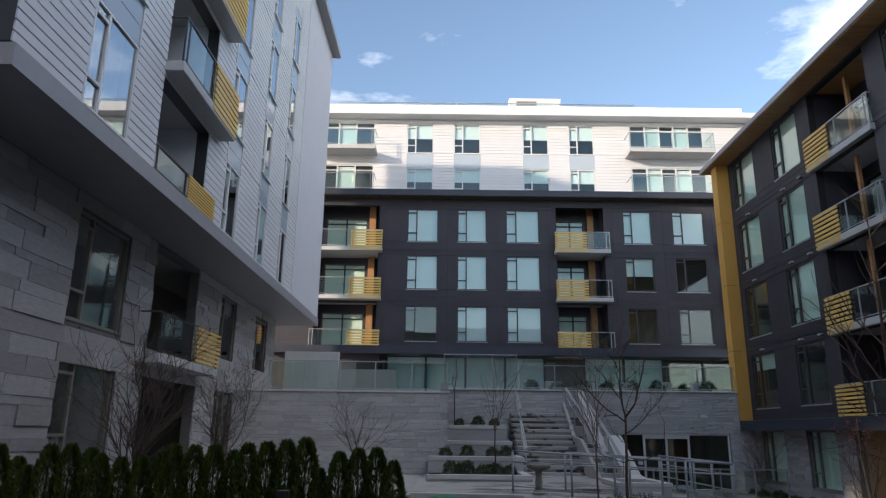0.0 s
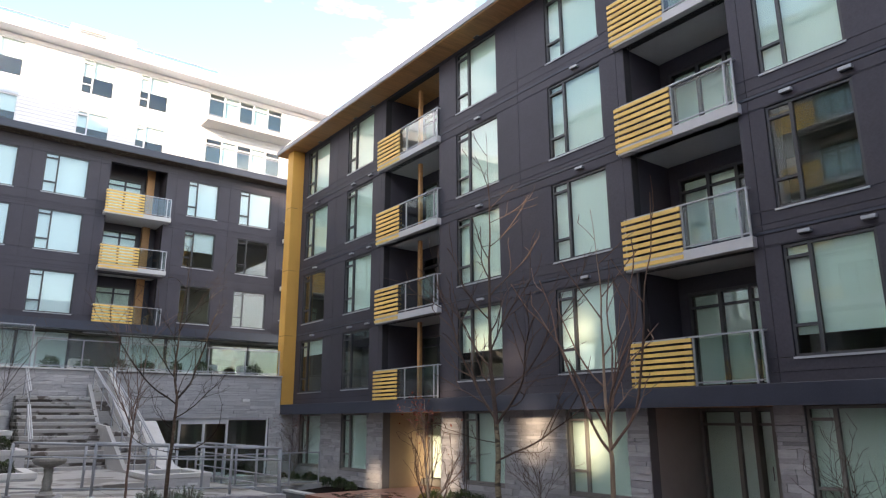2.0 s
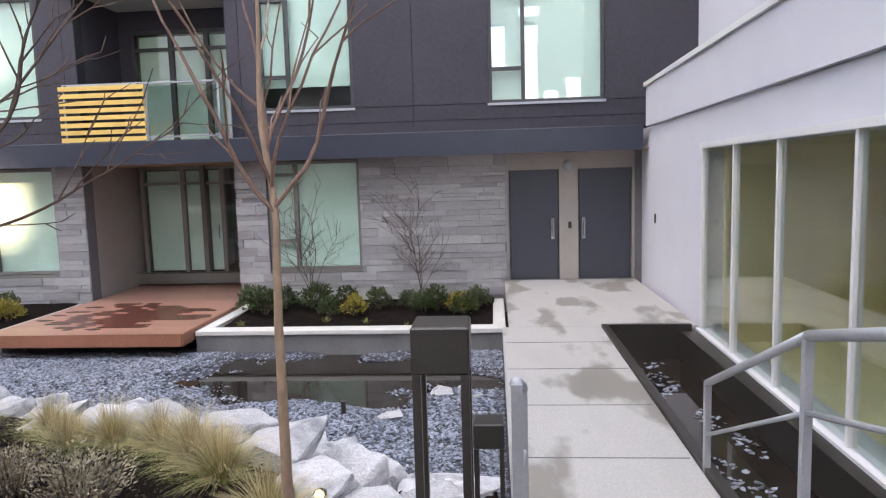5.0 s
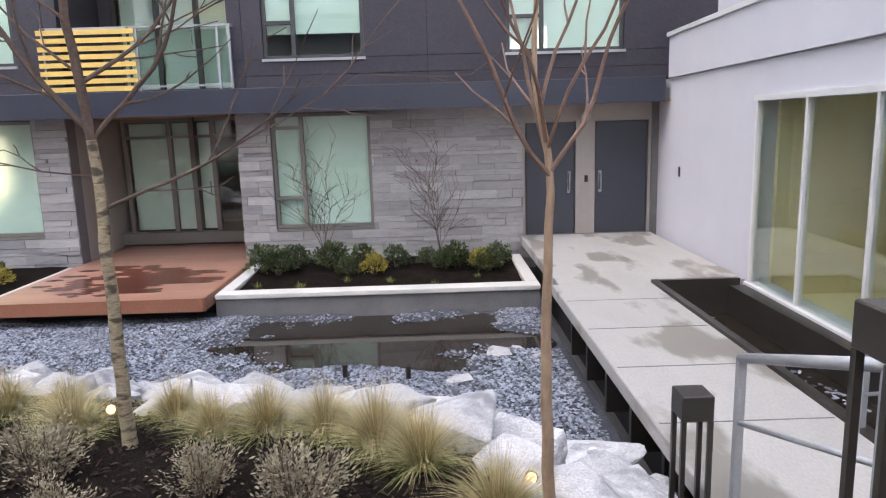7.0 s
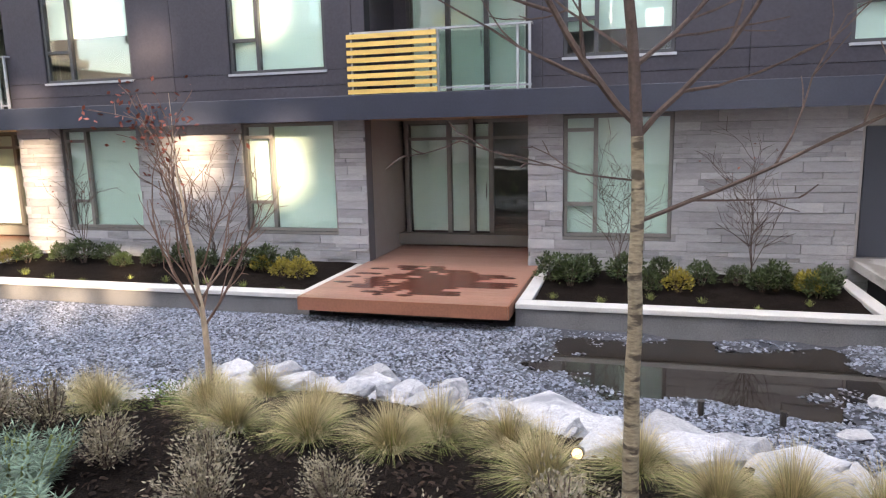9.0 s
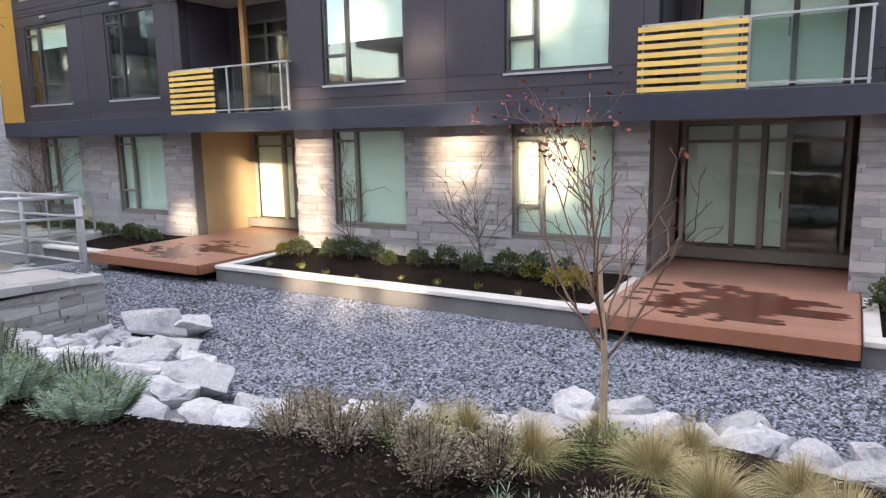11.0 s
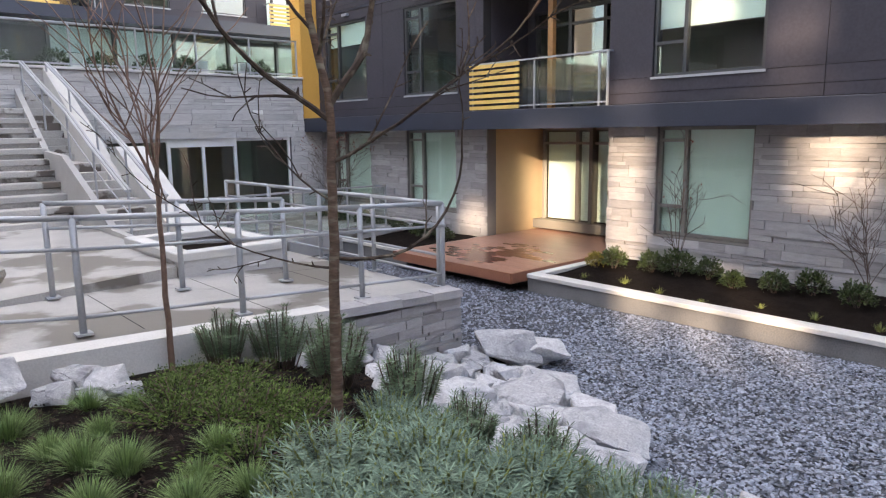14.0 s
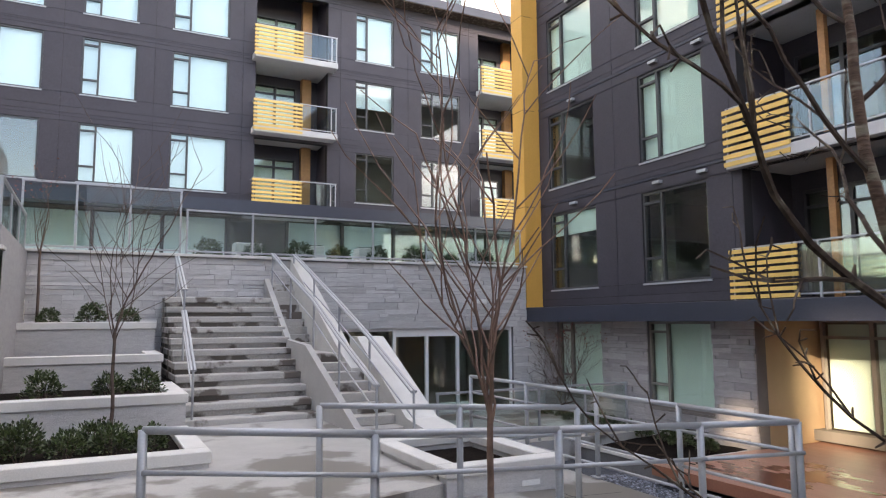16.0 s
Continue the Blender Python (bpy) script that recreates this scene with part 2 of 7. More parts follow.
M_GREYLV = material("grey_lavender_leaf", (0.27, 0.235, 0.165), 0.95, vary=0.2, rand=0.3, bump=0, spec=0.15)
M_HEATH = material("green_groundcover_leaf", (0.075, 0.115, 0.028), 0.8, vary=0.3, rand=0.55, bump=0, spec=0.2)
M_STRAW = material("straw_grass_blade", (0.44, 0.36, 0.19), 0.7, vary=0.2, rand=0.4, bump=0)
M_GRASS = material("green_grass_blade", (0.19, 0.22, 0.06), 0.7, vary=0.2, rand=0.4, bump=0)
M_FESC = material("fescue_blade", (0.15, 0.23, 0.085), 0.75, vary=0.2, rand=0.5, bump=0, spec=0.2)
M_BATH = material("aged_cast_stone", (0.33, 0.315, 0.28), 0.9, vary=0.3, scale=7, fine=50, bump=0.5)
M_TARP = material("green_tarp", (0.10, 0.36, 0.22), 0.45, vary=0.2, scale=6, bump=0.3)
M_CRATE = material("brown_wood_crate", (0.25, 0.12, 0.06), 0.7, vary=0.3, scale=4, bump=0.2)
M_ROOF = material("grey_roof_edge", (0.30, 0.30, 0.32), 0.5, vary=0.1, bump=0.03)
M_SIGN = material("white_paper", (0.75, 0.75, 0.72), 0.8, bump=0)
lamp_m = bpy.data.materials.new("warm_lamp_glow")
lamp_m.use_nodes = True
lamp_m.node_tree.nodes["Principled BSDF"].inputs["Emission Color"].default_value = (1.0, 0.62, 0.16, 1)
lamp_m.node_tree.nodes["Principled BSDF"].inputs["Emission Strength"].default_value = 0.3


# ---------------- mesh helpers ----------------
def box(bm, x0, x1, y0, y1, z0, z1, bevel=0.0):
    x0, x1, y0, y1, z0, z1 = min(x0, x1), max(x0, x1), min(y0, y1), max(y0, y1), min(z0, z1), max(z0, z1)
    v = [bm.verts.new(c) for c in ((x0, y0, z0), (x1, y0, z0), (x1, y1, z0), (x0, y1, z0), (x0, y0, z1), (x1, y0, z1), (x1, y1, z1), (x0, y1, z1))]
    fs = [bm.faces.new([v[i] for i in f]) for f in ((3, 2, 1, 0), (4, 5, 6, 7), (0, 1, 5, 4), (1, 2, 6, 5), (2, 3, 7, 6), (3, 0, 4, 7))]
    if bevel:
        es = list({e for f in fs for e in f.edges})
        bmesh.ops.bevel(bm, geom=es, offset=bevel, segments=1, affect='EDGES')
    return bm


def cube(*a, bevel=0.0):
    return box(bmesh.new(), *a, bevel=bevel)


def tube(bm, p0, p1, r0, r1=None, seg=8, caps=True):
    r1 = r0 if r1 is None else r1
    p0, p1 = Vector(p0), Vector(p1)
    d = (p1 - p0).normalized()
    u = d.orthogonal().normalized()
    w = d.cross(u)
    a = [bm.verts.new(p0 + r0 * (math.cos(k * math.tau / seg) * u + math.sin(k * math.tau / seg) * w)) for k in range(seg)]
    b = [bm.verts.new(p1 + r1 * (math.cos(k * math.tau / seg) * u + math.sin(k * math.tau / seg) * w)) for k in range(seg)]
    for k in range(seg):
        bm.faces.new((a[k], a[(k + 1) % seg], b[(k + 1) % seg], b[k]))
    if caps:
        bm.faces.new(a[::-1])
        bm.faces.new(b)
    return bm


def mesh_of(name, bm, mat, smooth=False):
    me = bpy.data.meshes.new(name)
    bmesh.ops.recalc_face_normals(bm, faces=bm.faces)
    if smooth:
        for f in bm.faces:
            f.smooth = True
    bm.to_mesh(me)
    bm.free()
    me.materials.append(mat)
    return me


def part(name, bm, mat, parent=None, label="", smooth=False):
    ob = new(name, mesh_of(name, bm, mat, smooth))
    if parent is not None:
        ob.parent = parent
    if label:
        ob["label"] = label
    return ob


def thing(name, m, label, category, group=""):
    ob = new(name)
    ob.empty_display_size = 0.1
    ob.matrix_world = m
    return tagged(ob, label, category, group)


def struct(name, bm, mat, label, category="", m=None):
    ob = new(name, mesh_of(name, bm, mat))
    if m is not None:
        ob.matrix_world = m
    return tagged(ob, label, category or name.split("_")[0], kind="structure")


# ---------------- facades ----------------
def cells(x0, x1, z0, z1, holes, xcuts=(), zcuts=()):
    """Rectangles that tile a wall around its openings."""
    zs = sorted({z0, z1, *[z for z in zcuts if z0 < z < z1], *[z for h in holes for z in h[2:] if z0 < z < z1]})
    out = []
    for a, b in zip(zs, zs[1:]):
        mid = (a + b) / 2
        hs = [h for h in holes if h[2] < mid < h[3]]
        xs = sorted({x0, x1, *[x for x in xcuts if x0 < x < x1], *[x for h in hs for x in h[:2] if x0 < x < x1]})
        for c, d in zip(xs, xs[1:]):
            m = (c + d) / 2
            if not any(h[0] < m < h[1] for h in hs):
                out.append((c, d, a, b))
    return out


def wall_with_holes(name, m, x0, x1, z0, z1, holes, thick, mat, label, face=0.0):
    bm = bmesh.new()
    for c, d, a, b in cells(x0, x1, z0, z1, holes):
        box(bm, c, d, face, face + thick, a, b)
    return struct(name, bm, mat, label, "wall", m)


def panels(parent, x0, x1, z0, z1, holes, xcuts, zcuts, mat, gap=0.006, depth=0.02, name="panel", merge_rows=True):
    """Cladding panels, each a piece of its own, standing proud of the wall behind."""
    for c, d, a, b in cells(x0, x1, z0, z1, holes, xcuts, zcuts):
        if d - c < 0.03 or b - a < 0.03:
            continue
        part(name, cube(c + gap, d - gap, -depth, -0.001, a + gap, b - gap), mat, parent)


def stones(parent, x0, x1, z0, z1, holes, mat, course=0.155, lo=0.25, hi=1.15, limit=300, seed=3, near=None):
    """Coursed split stone: each stone a piece with its own depth."""
    rnd = random.Random(seed)
    cuts = [z0]
    while cuts[-1] < z1 - course * 0.7:
        cuts.append(min(z1, cuts[-1] + course * rnd.choice((0.55, 0.8, 1.0, 1.25))))
    cuts[-1] = z1
    made = []
    for za, zb in zip(cuts, cuts[1:]):
        x = x0 - rnd.uniform(0, hi)
        while x < x1:
            w = rnd.uniform(lo, hi)
            c, d = max(x, x0), min(x + w, x1)
            x += w
            if d - c < 0.05:
                continue
            segs = [(c, d)]
            for h in holes:
                if h[2] < (za + zb) / 2 < h[3]:
                    nxt = []
                    for s in segs:
                        if h[1] <= s[0] or h[0] >= s[1]:
                            nxt.append(s)
                        else:
                            if s[0] < h[0]:
                                nxt.append((s[0], h[0]))
                            if s[1] > h[1]:
                                nxt.append((h[1], s[1]))
                    segs = nxt
            for s in segs:
                if s[1] - s[0] > 0.04:
                    made.append((s[0], s[1], za, zb, rnd.uniform(0.014, 0.05)))
    if near is not None:
        made.sort(key=lambda q: abs((q[0] + q[1]) / 2 - near))
    rest = bmesh.new()
    for k, (c, d, a, b, t) in enumerate(made):
        g = 0.003
        bm = bmesh.new() if k < limit else rest
        # slightly uneven front face
        v = []
        for (px, pz) in ((c + g, a + g), (d - g, a + g), (d - g, b - g), (c + g, b - g)):
            v.append((bm.verts.new((px, -0.001, pz)), bm.verts.new((px, -t - rnd.uniform(-0.012, 0.012), pz + rnd.uniform(-0.005, 0.005)))))
        bm.faces.new([q[1] for q in v])
        for i in range(4):
            j = (i + 1) % 4
            bm.faces.new((v[i][0], v[j][0], v[j][1], v[i][1]))
        if k < limit:
            part("stone", bm, mat, parent)
    if len(made) > limit:
        ob = part("stone_courses", rest, mat, parent)
        ob["kind"] = "stuff"
    else:
        rest.free()


def window(m, w, h, frame=M_FRAME, blind=1.0, blind_mat=M_BLIND, side=0.3, split=True, label="dark framed window with a pale roller blind", group="facade windows", flip=False, sill=True, glass=M_GLASS):
    """Window unit: narrow casement bay with transoms beside one large pane."""
    win = thing("window", m, label, "window", group)
    f, dp = 0.055, 0.09
    bm = bmesh.new()
    box(bm, 0, f, 0.02, 0.02 + dp, 0, h)
    box(bm, w - f, w, 0.02, 0.02 + dp, 0, h)
    box(bm, f, w - f, 0.02, 0.02 + dp, 0, f)
    box(bm, f, w - f, 0.02, 0.02 + dp, h - f, h)
    part("window_frame", bm, frame, win)
    xs = w * side
    bars = [(f, w - f, f, h - f)]
    if split:
        xm = w - xs if flip else xs
        part("mullion", cube(xm - 0.035, xm + 0.035, 0.015, 0.02 + dp, f, h - f), frame, win)
        a, b = (xm + 0.035, w - f) if flip else (f, xm - 0.035)
        c, d = (f, xm - 0.035) if flip else (xm + 0.035, w - f)
        z1, z2 = h * 0.27, h * 0.88
        for z in (z1, z2):
            part("transom", cube(a, b, 0.012, 0.02 + dp, z - 0.03, z + 0.03), frame, win)
        bars = [(a, b, f, z1 - 0.03), (a, b, z1 + 0.03, z2 - 0.03), (a, b, z2 + 0.03, h - f), (c, d, f, h - f)]
    for a, b, c, d in bars:
        p = part("pane", cube(a, b, 0.06, 0.068, c, d), glass, win)
        p.visible_shadow = False
    if sill:
        part("window_sill", cube(-0.03, w + 0.03, -0.05, 0.02, -0.045, -0.002), M_ALU if frame is M_FRAME else frame, win)
    if blind > 0:
        part("blind", cube(0.03, w - 0.03, 0.15, 0.158, h * (1 - blind) + 0.02, h - 0.02), blind_mat, win)
    return win


def glass_rail(m, w, hgt, posts, name="glass_railing", label="grey metal railing with clear glass panels", group="glass railings", off=0.0, thing_ob=None):
    """Straight glazed guard: posts, top rail, bottom rail, panes."""
    rail = thing_ob or thing(name, m, label, "railing", group)
    for x in posts:
        part("post", cube(x - 0.022, x + 0.022, off - 0.022, off + 0.022, 0, hgt), M_ALU, rail)
    part("top_rail", cube(posts[0] - 0.03, posts[-1] + 0.03, off - 0.03, off + 0.03, hgt, hgt + 0.04), M_ALU, rail)
    part("bottom_rail", cube(posts[0], posts[-1], off - 0.015, off + 0.015, 0.06, 0.10), M_ALU, rail)
    for a, b in zip(posts, posts[1:]):
        p = part("pane", cube(a + 0.03, b - 0.03, off - 0.006, off + 0.006, 0.11, hgt - 0.03), M_RGLASS, rail)
        p.visible_shadow = False
    return rail


def slat_screen(parent, x0, x1, z0, z1, y, n=8):
    """Privacy screen of horizontal stained slats on two uprights."""
    scr = new("slat_screen")
    scr.parent = parent
    st = (z1 - z0) / n
    for x in (x0 + 0.12, x1 - 0.12):
        part("upright", cube(x - 0.02, x + 0.02, y + 0.02, y + 0.05, z0, z1), M_FRAME, scr)
    for k in range(n):
        part("slat", cube(x0, x1, y - 0.018, y + 0.018, z0 + k * st + st * 0.2, z0 + (k + 1) * st - st * 0.2), M_SLAT, scr)
    return scr


def balcony(m, w, screen, slab_h=0.24, depth=1.6, with_slab=True, rail_h=1.06, screen_right=False, drop=0.0, label="balcony with yellow slat screen and glass guard", group="balconies", proud=0.2, metal=M_ALU):
    """Balcony: slab, return guard, glass, slat screen. Local x along the wall, y into it; z = 0 on the slab."""
    b = thing("balcony", m, label, "balcony", group)
    if with_slab:
        part("slab", cube(0, w, -proud, depth, -slab_h, 0, bevel=0.012), M_SLAB, b)
    y = -proud + 0.06
    posts = [0.04, w * 0.5, w - 0.25, w - 0.05] if not screen_right else [0.05, 0.25, w * 0.5, w - 0.04]
    for x in posts:
        part("post", cube(x - 0.02, x + 0.02, y - 0.02, y + 0.02, 0, rail_h), metal, b)
    part("top_rail", cube(0.02, w - 0.02, y - 0.028, y + 0.028, rail_h, rail_h + 0.035), metal, b)
    part("bottom_rail", cube(0.02, w - 0.02, y - 0.012, y + 0.012, 0.07, 0.10), metal, b)
    g0, g1 = (screen, w - 0.06) if not screen_right else (0.06, w - screen)
    p = part("pane", cube(g0, g1, y - 0.005, y + 0.005, 0.12, rail_h - 0.04), M_RGLASS, b)
    p.visible_shadow = False
    for xe in (0.03, w - 0.03):
        part("side_rail", cube(xe - 0.02, xe + 0.02, y, 0.05, rail_h, rail_h + 0.035), metal, b)
    if screen > 0:
        if screen_right:
            slat_screen(b, w - screen, w + 0.03, -drop, rail_h + 0.02, y - 0.06)
        else:
            slat_screen(b, -0.03, screen, -drop, rail_h + 0.02, y - 0.06)
    return b

# ---------------- ground, pond, garden ----------------
ROCKS = ((6.45, -7.6), (7.0, -7.6), (7.5, -7.9), (8.05, -7.6), (8.6, -7.1), (9.3, -6.55), (9.9, -6.6), (10.6, -6.4), (11.1, -6.15), (12.0, -6.0), (12.6, -6.0), (13.0, -6.2), (13.7, -6.4), (14.4, -6.6), (14.9, -7.0), (15.5, -7.6), (16.0, -8.0), (16.6, -8.0), (17.4, -7.6), (18.0, -7.3), (18.5, -6.7), (19.5, -6.3), (20.2, -6.1))


def rock_x(y):
    return float(np.interp(y, [a for a, _ in ROCKS], [b for _, b in ROCKS]))


def soil_z(x, y):
    top = float(np.interp(y, [0, 12, 15, 17.8, 19.0, 20.2, 24], [0.40, 0.42, 0.52, 0.58, 0.46, 0.28, 0.28]))
    xr = rock_x(y)
    far = float(np.interp(y, [12.5, 14.5, 16.2, 17.4], [9.3, 9.9, 9.9, 10.6]))
    s = min(1, max(0, (xr + 0.3 - x) / (xr + 0.3 + far))) if xr > -9 else 1
    s = s ** float(np.interp(y, [12.5, 14.5], [0.62, 0.85]))
    s = s * s * (3 - 2 * s)
    g = min(1, max(0, (y - 6.6) / 1.3)) if x > -10.3 else 1
    s = s * (0.25 + 0.75 * g)
    return -0.55 + (top + 0.55) * s + 0.04 * noise.noise(Vector((x * 1.3, y * 1.3, 0)))


bm = bmesh.new()
for a, b, c, d in ((-400, -24, -400, 400), (-24, 12, -400, -30), (-24, 12, 60, 400), (12, 400, -400, 400), (-24, 12, -30, 60)):
    v = [bm.verts.new((a, c, -1.0)), bm.verts.new((b, c, -1.0)), bm.verts.new((b, d, -1.0)), bm.verts.new((a, d, -1.0))]
    bm.faces.new(v)
bmesh.ops.remove_doubles(bm, verts=bm.verts, dist=0.001)
struct("ground", bm, M_CORE, "plain grey ground under and around the courtyard", "ground")

# garden soil sheet
bm = bmesh.new()
ys = np.arange(-6, 20.4, 0.15)
xs_n = 58
grid = []
for y in ys:
    x1 = rock_x(max(6.9, y)) + 0.35 if y > 6.5 else -10.75
    grid.append([bm.verts.new((x, y, soil_z(x, y) if x > -12.4 else soil_z(-12.4, y))) for x in np.concatenate(([-24, -18, -14], np.linspace(-12.6, x1, xs_n - 3)))])
for r0, r1 in zip(grid, grid[1:]):
    for k in range(xs_n - 1):
        bm.faces.new((r0[k], r0[k + 1], r1[k + 1], r1[k]))
struct("ground_garden_bed", bm, M_SOIL, "dark bark mulch garden bed sloping to the pond", "ground")

# bark chips on the bed
rnd = random.Random(17)
verts, faces = [], []
for q in range(22000):
    y = rnd.uniform(6.9, 19.9)
    x = rock_x(y) - 0.2 - rnd.random() * (11.8 + rock_x(y))
    a, ln, wd = rnd.uniform(0, 6.28), rnd.uniform(0.008, 0.028), rnd.uniform(0.003, 0.009)
    u, w = Vector((math.cos(a), math.sin(a), rnd.uniform(-0.4, 0.4))) * ln, Vector((-math.sin(a), math.cos(a), rnd.uniform(-0.5, 0.5))) * wd
    c = Vector((x, y, soil_z(x, y) + 0.012))
    b = len(verts)
    verts += [tuple(c - u - w), tuple(c + u - w), tuple(c + u + w), tuple(c - u + w), tuple(c + Vector((0, 0, 0.012)))]
    faces += [(b, b + 1, b + 4), (b + 1, b + 2, b + 4), (b + 2, b + 3, b + 4), (b + 3, b, b + 4)]
me = bpy.data.meshes.new("bark_chips")
me.from_pydata(verts, [], faces)
me.materials.append(M_CHIP)
tagged(new("bark_chips", me), "dark brown bark chips strewn over the garden bed", "mulch", kind="stuff")

# path along the garden
bm = bmesh.new()
rows = []
for y in np.arange(6.905, 18.3, 0.6):
    z = soil_z(-12.4, y) + 0.06
    rows.append([bm.verts.new(c) for c in ((-14.4, y, z - 0.4), (-14.4, y, z), (-11.85, y, z), (-11.85, y, z - 0.4))])
for a, b in zip(rows, rows[1:]):
    for q in range(3):
        bm.faces.new((a[q], b[q], b[q + 1], a[q + 1]))
bm.faces.new(rows[-1])
struct("pavement_garden_path", bm, M_CONC, "pale concrete path along the garden", "pavement")

# gravel bed
PUD = (-3.65, 8.8)


def puddle(x, y):
    """Positive inside the low wet hollow, with a ragged shore."""
    return 1 - ((x - PUD[0]) / 1.3) ** 2 - ((y - PUD[1]) / 2.4) ** 2 + 0.75 * noise.noise(Vector((x * 1.1, y * 0.9, 4))) + 0.25 * noise.noise(Vector((x * 3.1, y * 3.1, 4)))


def bed_z(x, y):
    return -0.66 - 0.13 * min(1, max(0, puddle(x, y) * 1.6)) + 0.02 * noise.noise(Vector((x * 1.4, y * 1.4, 3)))


bm = bmesh.new()
grid = []
for y in np.arange(6.4, 34, 0.15):
    grid.append([bm.verts.new((x, y, bed_z(x, y))) for x in np.linspace(-9.6, -2.2, 50)])
for r0, r1 in zip(grid, grid[1:]):
    for k in range(49):
        bm.faces.new((r0[k], r0[k + 1], r1[k + 1], r1[k]))
struct("ground_pond_bed", bm, M_GRAVBASE, "grey gravel bed of the drained pond", "ground")
struct("water", cube(-6.2, -2.3, 6.4, 12.2, -0.74, -0.72), M_WATER, "still shallow brown puddle on the gravel", "water")

# pebbles
rnd = random.Random(11)
verts, faces = [], []


def pebble(x, y, z, s):
    base = len(verts)
    ax, ay, az = s * rnd.uniform(0.7, 1.3), s * rnd.uniform(0.5, 0.9), s * rnd.uniform(0.25, 0.5)
    rot = Euler((rnd.uniform(-0.5, 0.5), rnd.uniform(-0.5, 0.5), rnd.uniform(0, 6.28))).to_matrix()
    for c in ((1, 0, 0), (0.4, 0.9, 0.1), (-0.5, 0.8, -0.1), (-1, 0, 0.1), (-0.4, -0.9, 0), (0.5, -0.8, 0.1), (0.1, 0.1, 1), (0, 0, -1)):
        p = rot @ Vector((c[0] * ax, c[1] * ay, c[2] * az))
        verts.append((x + p.x, y + p.y, z + p.z))
    for k in range(6):
        faces.append((base + k, base + (k + 1) % 6, base + 6))
    for k in range(6):
        faces.append((base + (k + 1) % 6, base + k, base + 7))


count = 0
while count < 85000:
    y = rnd.uniform(6.5, 27)
    x = rnd.uniform(-8.2, -2.55)
    if y < 20.2 and x < rock_x(y) - 0.1:
        continue
    if y >= 20.2 and x < -6.3:
        continue
    if y > 20 and rnd.random() < 0.6:
        continue
    if rnd.random() < min(0.97, max(0, puddle(x, y) * 1.8 + 0.25)):
        continue
    pebble(x, y, bed_z(x, y) + 0.01, rnd.uniform(0.016, 0.034))
    count += 1
# thin scatter of pebbles standing out of the channel water
for q in range(900):
    x, y = rnd.uniform(-10.0, -4.1), rnd.uniform(4.3, 5.1)
    if noise.noise(Vector((x * 1.2, y * 2.0, 8))) > 0.02:
        pebble(x, y, -0.425, rnd.uniform(0.025, 0.05))
me = bpy.data.meshes.new("pond_pebbles")
me.from_pydata(verts, [], faces)
me.materials.append(M_PEB)
tagged(new("pond_pebbles", me), "loose blue-grey slate pebbles covering the drained pond", "pebbles", kind="stuff")


# ---------------- right building ----------------
FAR = 33.6
MR = pose(0, FAR, 0, 0, 0, -90)
FH = 3.03


def ry(y):
    return FAR - y


COLS = ((30.70, 32.80), (26.88, 28.95), (19.31, 21.42), (15.13, 17.11), (9.10, 10.85), (4.56, 6.62))
REC = ((22.40, 25.95), (11.45, 14.35))
END = ry(2.2)
up_holes = []
for k in range(4):
    for a, b in COLS:
        up_holes.append((ry(b), ry(a), 3.26 + FH * k, 5.52 + FH * k))
    for a, b in REC:
        up_holes.append((ry(b), ry(a), 2.76 + FH * k, 5.55 + FH * k))
wall_r = wall_with_holes("wall_east_upper", MR, 0.302, END, 2.4, 14.75, up_holes, 0.25, M_BACK, "dark sheathing wall behind charcoal facade panels")
GW = ((30.7, 32.7), (27.0, 29.0), (19.41, 21.3), (15.06, 17.0), (9.07, 10.85))
g_holes = [(ry(b), ry(a), 0.26, 2.33) for a, b in GW]
g_holes += [(ry(25.9), ry(22.4), -0.9, 2.4), (ry(14.45), ry(11.45), -0.9, 2.4), (ry(6.35), ry(4.0), 0.0, 2.4)]
wall_g = wall_with_holes("wall_east_ground", MR, 0, END, -0.9, 2.4, g_holes, 0.3, M_MORTAR, "ground floor wall behind split ledger stone", face=0.06)
# band over the ground floor
struct("trim_band", cube(0, END - 1.8, -0.6, 0.06, 2.36, 2.75, bevel=0.01), M_BAND, "dark blue-grey metal band above the ground floor", "trim", MR)
struct("trim_band_drip", cube(0, END - 1.8, -0.615, -0.602, 2.33, 2.40), M_BAND, "thin metal drip edge of the band", "trim", MR)
bm = bmesh.new()
for k in range(int(END / 0.16)):
    box(bm, k * 0.16, k * 0.16 + 0.152, -0.58, 2.2, 2.345, 2.358)
struct("ceiling_ground_soffit", bm, M_SOFFIT, "narrow cedar boards under the overhang", "ceiling", MR)
# roof
bm = cube(-1.0, END, -0.9, 8, 14.80, 15.0)
struct("roof_east", bm, M_ROOF, "flat roof with a thin projecting grey eave", "roof", MR)
bm = bmesh.new()
for k in range(int((END + 0.9) / 0.2)):
    box(bm, -0.95 + k * 0.2, -0.95 + k * 0.2 + 0.193, -0.86, 1.7, 14.76, 14.796)
struct("ceiling_roof_soffit", bm, M_SOFFIT, "warm cedar board soffit under the roof eave", "ceiling", MR)
# fin
struct("wall_ochre_fin", cube(-0.3, 0.3, -0.6, 0.3, 2.76, 14.75), M_ORANGE, "full-height ochre yellow panel fin at the building corner", "wall", MR)
for z in (5.8, 8.83, 11.86):
    struct("trim_fin_joint", cube(-0.304, 0.301, -0.603, -0.2, z, z + 0.012), M_BACK, "thin dark joint across the ochre fin", "trim", MR)
